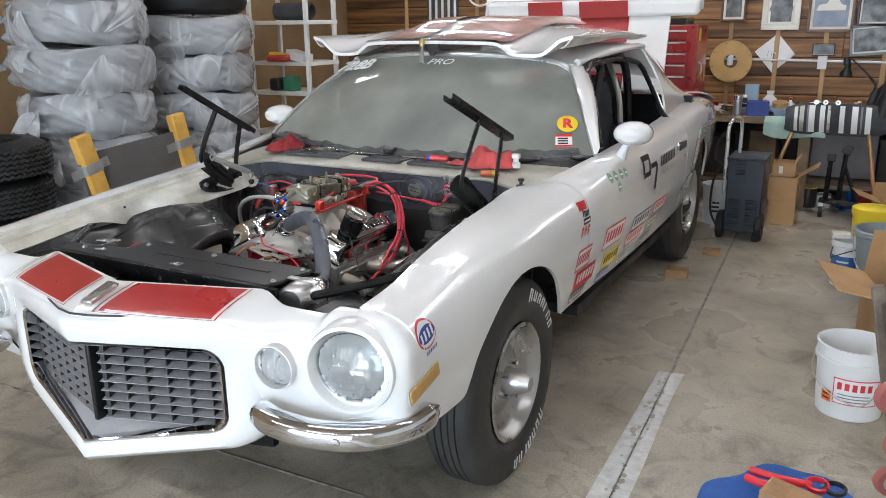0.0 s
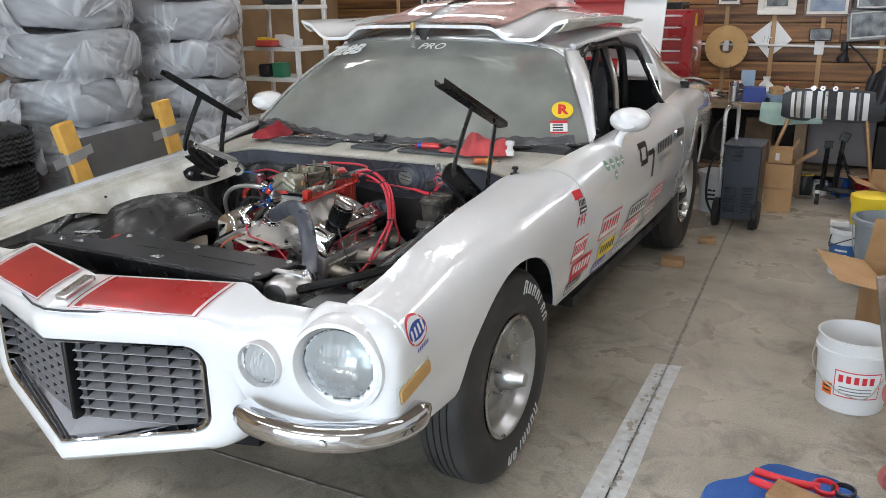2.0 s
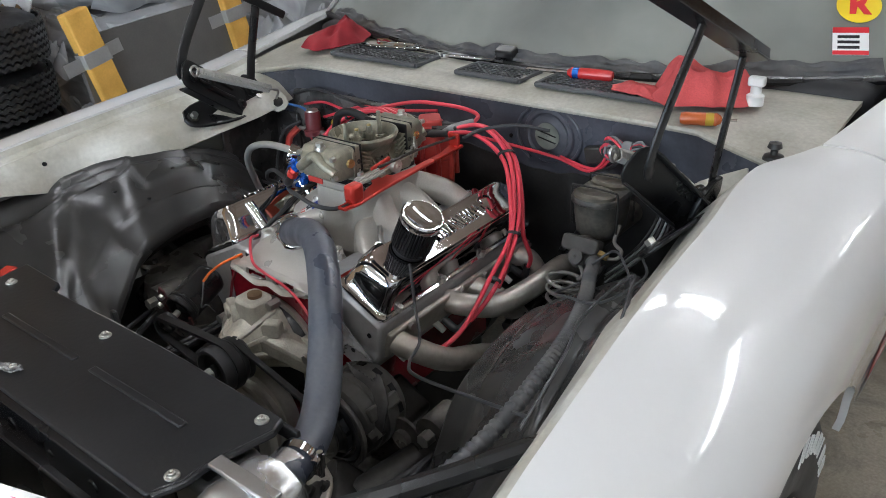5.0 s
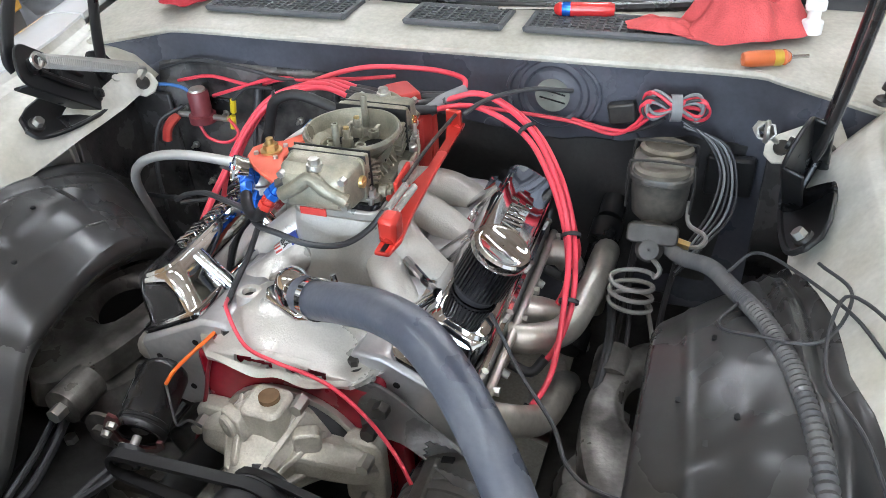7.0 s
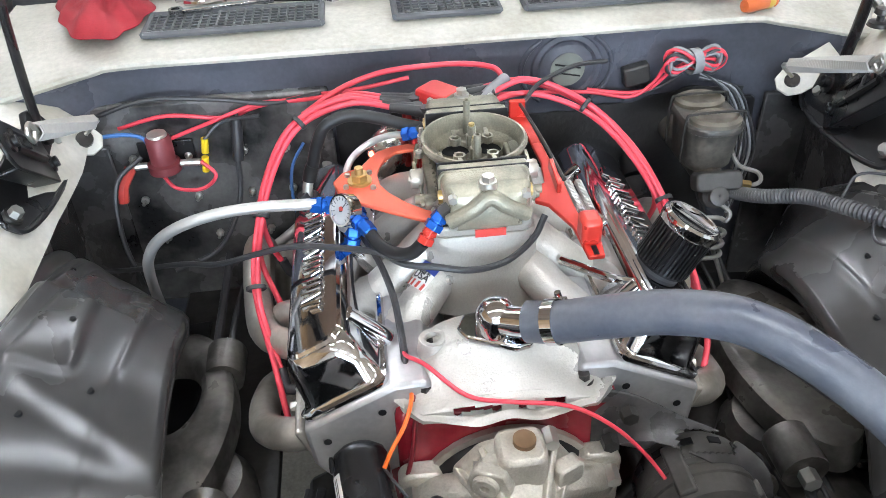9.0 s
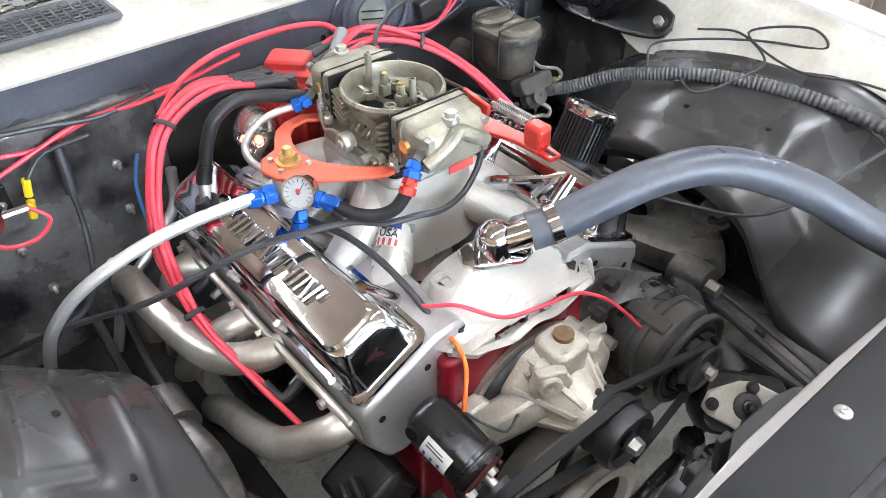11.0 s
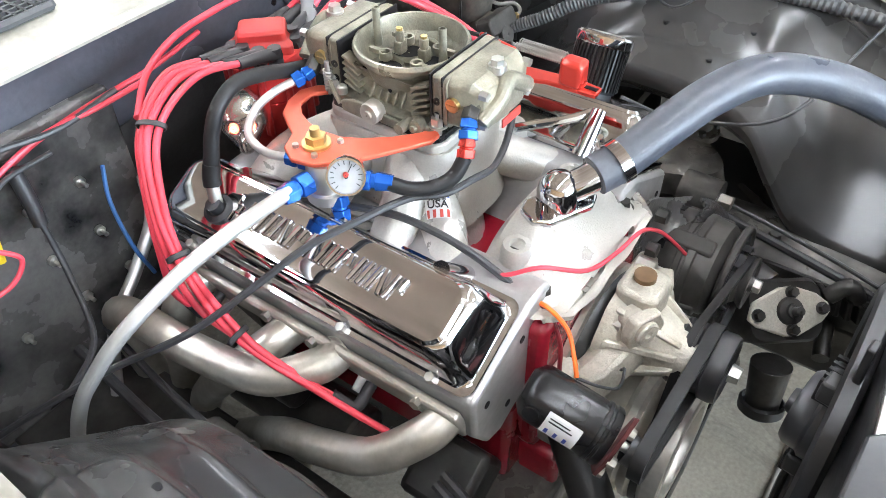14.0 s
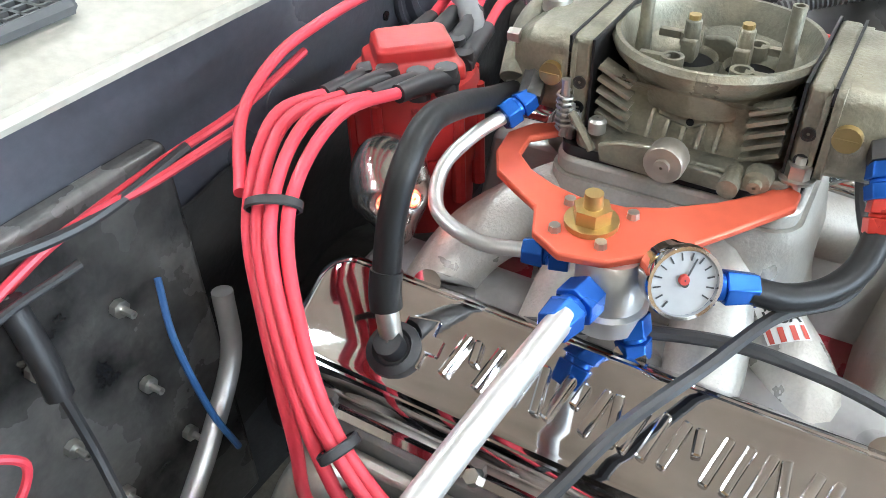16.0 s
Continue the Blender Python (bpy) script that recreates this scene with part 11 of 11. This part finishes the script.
def bagged(x, y, z, r, w, seed):
    """A tyre lying in a creased plastic bag."""
    rnd = random.Random(seed)
    tg = thing("bagged_tyre", "tyre wrapped in a creased translucent white plastic bag", "tyre", "bagged tyres in stacks")
    part("tyre", turned(tyre_profile(r - 0.055, w - 0.02, r * 0.5), pose(x, y, z + 0.01), 40), BAGGED_RUBBER, tg)
    ph = [rnd.uniform(0, 6.3) for _ in range(6)]
    tie = rnd.uniform(-2.4, -0.6)

    def skin(u, v):
        a = 2 * math.pi * u
        e = 2 * v - 1
        rr = r * (1 - 0.13 * abs(e) ** 4)
        sag = 0.006 * math.sin(5 * a + ph[0] + 2 * e) + 0.004 * math.sin(11 * a + ph[1] - 3 * e) + 0.008 * noise.noise(V((3.2 * math.cos(a), 3.2 * math.sin(a), 4 * e + ph[2])))
        crease = -0.010 * abs(math.sin(9 * a + 7 * e + ph[3])) ** 6
        flap = 0.05 * math.exp(-((a - (tie % 6.283)) / 0.22) ** 2) * (0.6 + 0.4 * math.sin(8 * e))
        q = rr + sag + crease + flap
        if abs(e) > 0.985:
            q = 0.02 if abs(e) > 0.999 else r * 0.75
        return V((x + q * math.cos(a), y + q * math.sin(a), z + w / 2 + e * w * 0.5 + 0.012 * math.sin(3 * a + ph[4]) - 0.02 * flap))
    part("bag", sheet(skin, 90, 26), BAG, tg, "translucent white plastic bag")
    for k in range(7):
        # doubled folds of film lying over the skin, some with a loose ragged hem
        ac, wide, skew = rnd.uniform(-2.3, 0.9), rnd.uniform(0.5, 1.1), rnd.uniform(-0.7, 0.7)
        e0, e1 = ((rnd.uniform(-1.25, -0.9), rnd.uniform(0.0, 0.9)), (rnd.uniform(0.6, 0.98), rnd.uniform(-0.8, -0.1)))[k % 2]
        p3 = rnd.uniform(0, 6.3)

        def fold(u, v):
            a = ac + skew * v + (u - 0.5) * wide * (1 - 0.9 * v)
            e = lerp(e0 + 0.10 * math.sin(9 * u + p3) * (1 - v), e1, v)
            lift = 0.010 + 0.007 * abs(math.sin(6 * u + 3 * v + p3)) + (0.012 if e < -0.95 else 0.0)
            q = r * (1 - 0.13 * min(1.0, abs(e)) ** 4) + lift + 0.006 * math.sin(5 * a + ph[0] + 2 * e)
            return V((x + q * math.cos(a), y + q * math.sin(a), z + w / 2 + e * w * 0.5))
        part("bag_fold", sheet(fold, 26, 14), BAG_FOLD, tg)
    q = pose(x + (r + 0.03) * math.cos(tie), y + (r + 0.03) * math.sin(tie), z + w * 0.55, 0, 0, math.degrees(tie))
    part("bag_knot", thick(sheet(lambda u, v: q @ V((0.10 * u, (0.03 + 0.09 * u) * (v - 0.5) * 2, -0.10 * u * u + 0.02 * math.sin(14 * v + 5 * u))), 8, 16), 0.002), BAG_FOLD, tg)


for k in range(7):
    bagged(-2.42, 1.22, 0.005 + 0.258 * k, 0.385 - 0.012 * (k % 2), 0.258, 20 + k)
for k in range(6):
    bagged(-2.36, 2.06, 0.005 + 0.242 * k, 0.375 + 0.012 * (k % 2), 0.242, 40 + k)
tagged(part("loose_tyre", turned(tyre_profile(0.36, 0.22, 0.2), pose(-2.36, 2.06, 1.462), 44), RUBBER), "bare black tyre lying on a bagged stack", "tyre", "bare tyres in the stack")
for k in range(4):
    bt = thing("bare_tyre", "bare black tyre with zigzag tread in a stack", "tyre", "bare tyres in the stack")
    c = (-2.32 + 0.02 * (k % 2), 0.42, 0.06 + 0.195 * k)
    part("tyre", turned(tyre_profile(0.335, 0.195, 0.19), pose(*c), 60), RUBBER, bt)
    for row in range(6):
        z = c[2] + 0.035 + 0.025 * row
        pts = []
        bm = bmesh.new()
        lo = []
        for i in range(121):
            a = 2 * math.pi * i / 120
            zz = z + 0.005 * (1 if i % 2 else -1)
            rr = 0.3365 if 0 < row < 5 else 0.334
            lo.append([V((c[0] + (rr + d) * math.cos(a), c[1] + (rr + d) * math.sin(a), zz + e)) for d, e in ((-0.002, -0.0085), (0.009, -0.0075), (0.009, 0.0075), (-0.002, 0.0085))])
        rings(bm, lo, close=False)
        part("tread_rib", bm, OLD_TYRE, bt, smooth=False)
# panel with foam edges
FOAM = pbr("yellow_foam", (0.72, 0.40, 0.08), 0.8, var=0.08, bump=0.15, scale=12)
TAPE = pbr("silver_duct_tape", (0.40, 0.40, 0.40), 0.35, 0.4, var=0.08, bump=0.05)
GREYBOARD = pbr("grey_board", (0.115, 0.11, 0.105), 0.5, var=0.08)
pn = thing("padded_panel", "grey panel with yellow foam edge pads taped on", "panel")
pm_ = face_pose((-1.90, 1.13, 0.45), (-0.08, 1, 0.05), (-0.1, 0, 1))
part("panel_board", box((0.84, 0.76, 0.02), (0, -0.06, 0), (0, 0, 0), pm_), GREYBOARD, pn)
for x, tl in ((-0.36, 8), (0.345, 4)):
    q = pm_ @ pose(x, 0.22, 0.012, 0, 0, tl)
    part("foam_pad", box((0.105, 0.40, 0.055), (0, 0, 0), (0, 0, 0), q), FOAM, pn, "yellow foam pad", bevel=0.008)
    part("tape_strip", box((0.112, 0.055, 0.060), (0, 0.02, 0), (0, 0, 0), q), TAPE, pn, "silver tape", bevel=0.002)
    part("tape_strip", box((0.08, 0.05, 0.002), (0.09, 0.02, 0.0), (0, 0, 0), q), TAPE, pn)
    tagged(part("tape_tail", box((0.08, 0.05, 0.002), (-0.09, 0.015, -0.001), (0, 0, 0), q), TAPE, pn), "")
# shelf unit
SHW = pbr("white_enamel_shelf", (0.74, 0.73, 0.70), 0.45, var=0.06, bump=0.03)
sh = thing("shelf_unit", "white metal shelf unit with boxes and tools", "shelf")
for x in (-2.72, -2.16):
    for y in (3.02, 3.38):
        part("shelf_post", box((0.03, 0.03, 1.62), (x, y, 0.81)), SHW, sh, bevel=0.002)
for z in (0.25, 0.55, 0.865, 1.095, 1.405):
    part("shelf_board", box((0.60, 0.40, 0.03), (-2.44, 3.2, z)), SHW, sh, bevel=0.003)
tagged(part("black_roll", turned([(0.05, -0.16), (0.065, -0.16), (0.068, 0.14), (0.05, 0.16), (0.05, -0.16)], pose(-2.36, 3.14, 1.49, 0, 90, 8), 30), PADG), "dark grey rolled mat on the shelf", "rolled mat")
tagged(part("yellow_box", box((0.16, 0.10, 0.06), (-2.46, 3.06, 1.145), (0, 6, 12)), YEL, bevel=0.003), "yellow carton on the shelf", "box")
tagged(part("white_box", box((0.22, 0.10, 0.07), (-2.29, 3.08, 1.15), (0, 10, -14)), DIAL, bevel=0.003), "white carton on the shelf", "box")
tagged(part("red_case", box((0.18, 0.14, 0.05), (-2.44, 3.03, 1.137), (0, 0, 4)), CAP_RED, bevel=0.015), "red plastic case on the shelf", "case")
tagged(part("green_box", box((0.10, 0.10, 0.11), (-2.37, 3.07, 0.937), (0, 0, 6)), pbr("green_carton", (0.03, 0.20, 0.11), 0.5, var=0.05), bevel=0.003), "green carton on the shelf", "box")
tagged(part("black_case", box((0.10, 0.12, 0.10), (-2.50, 3.06, 0.932)), INK, bevel=0.02), "black tool case on the shelf", "case")
for k in range(9):
    x = -2.05 + 0.06 * k
    wire([(x, 5.255, 1.25), (x + 0.03, 5.235, 1.05), (x - 0.02, 5.23, 0.85), (x + 0.05, 5.235, 0.70 + 0.03 * (k % 3)), (x + 0.10, 5.24, 0.95), (x + 0.07, 5.255, 1.22)], 0.012, (INK, DARK_STEEL, BLOCK_RED)[k % 3], "hanging looped cable on the back wall", "cables on the back wall")
striped = tagged(part("striped_cloth", sheet(lambda u, v: V((lerp(-2.35, -2.0, u), 5.245 + 0.014 * math.sin(25 * u), lerp(1.75, 1.28, v))), 30, 4), PADG), "dark striped cloth on the back wall", "cloth")
for k in range(5):
    part("cloth_stripe", box((0.025, 0.004, 0.46), (-2.31 + 0.07 * k, 5.225, 1.52)), DIAL, striped)
tagged(part("wall_hoop", turned([(0.14, -0.008), (0.15, 0), (0.14, 0.008), (0.13, 0), (0.14, -0.008)], face_pose((-1.75, 5.22, 1.68), (1, 0, 0), (0, 0, 1)), 36), CREAM), "pale hose hoop hung on the wall", "hoop")
tagged(part("wall_box", box((0.30, 0.10, 0.16), (-1.38, 5.2, 1.42)), CARD, bevel=0.004), "small carton fixed on the wall", "box")
tagged(part("metal_sheet", box((0.62, 0.02, 0.55), (-1.1, 5.2, 1.72)), CREAM, bevel=0.003), "pale sheet hung on the wall", "sheet")
# boards of the north wall
rnd = random.Random(9)
meshes = {}
for row in range(18):
    z = 0.02 + 0.152 * row
    x = -3.35
    while x < 4.1:
        w = rnd.choice((1.2, 1.6, 2.4))
        w = min(w, 4.15 - x)
        if w < 0.2:
            break
        key = round(w, 3)
        if key not in meshes:
            bm = box((w - 0.005, 0.02, 0.144))
            bmesh.ops.bevel(bm, geom=bm.edges[:], offset=0.002, segments=1, affect="EDGES")
            me = bpy.data.meshes.new("board")
            bm.to_mesh(me)
            bm.free()
            me.materials.append(PINE)
            meshes[key] = me
        ob = new("board", meshes[key])
        ob.parent = wn_
        ob.location = (x + w / 2, 5.266 + 0.002 * rnd.random(), z + 0.075)
        x += w
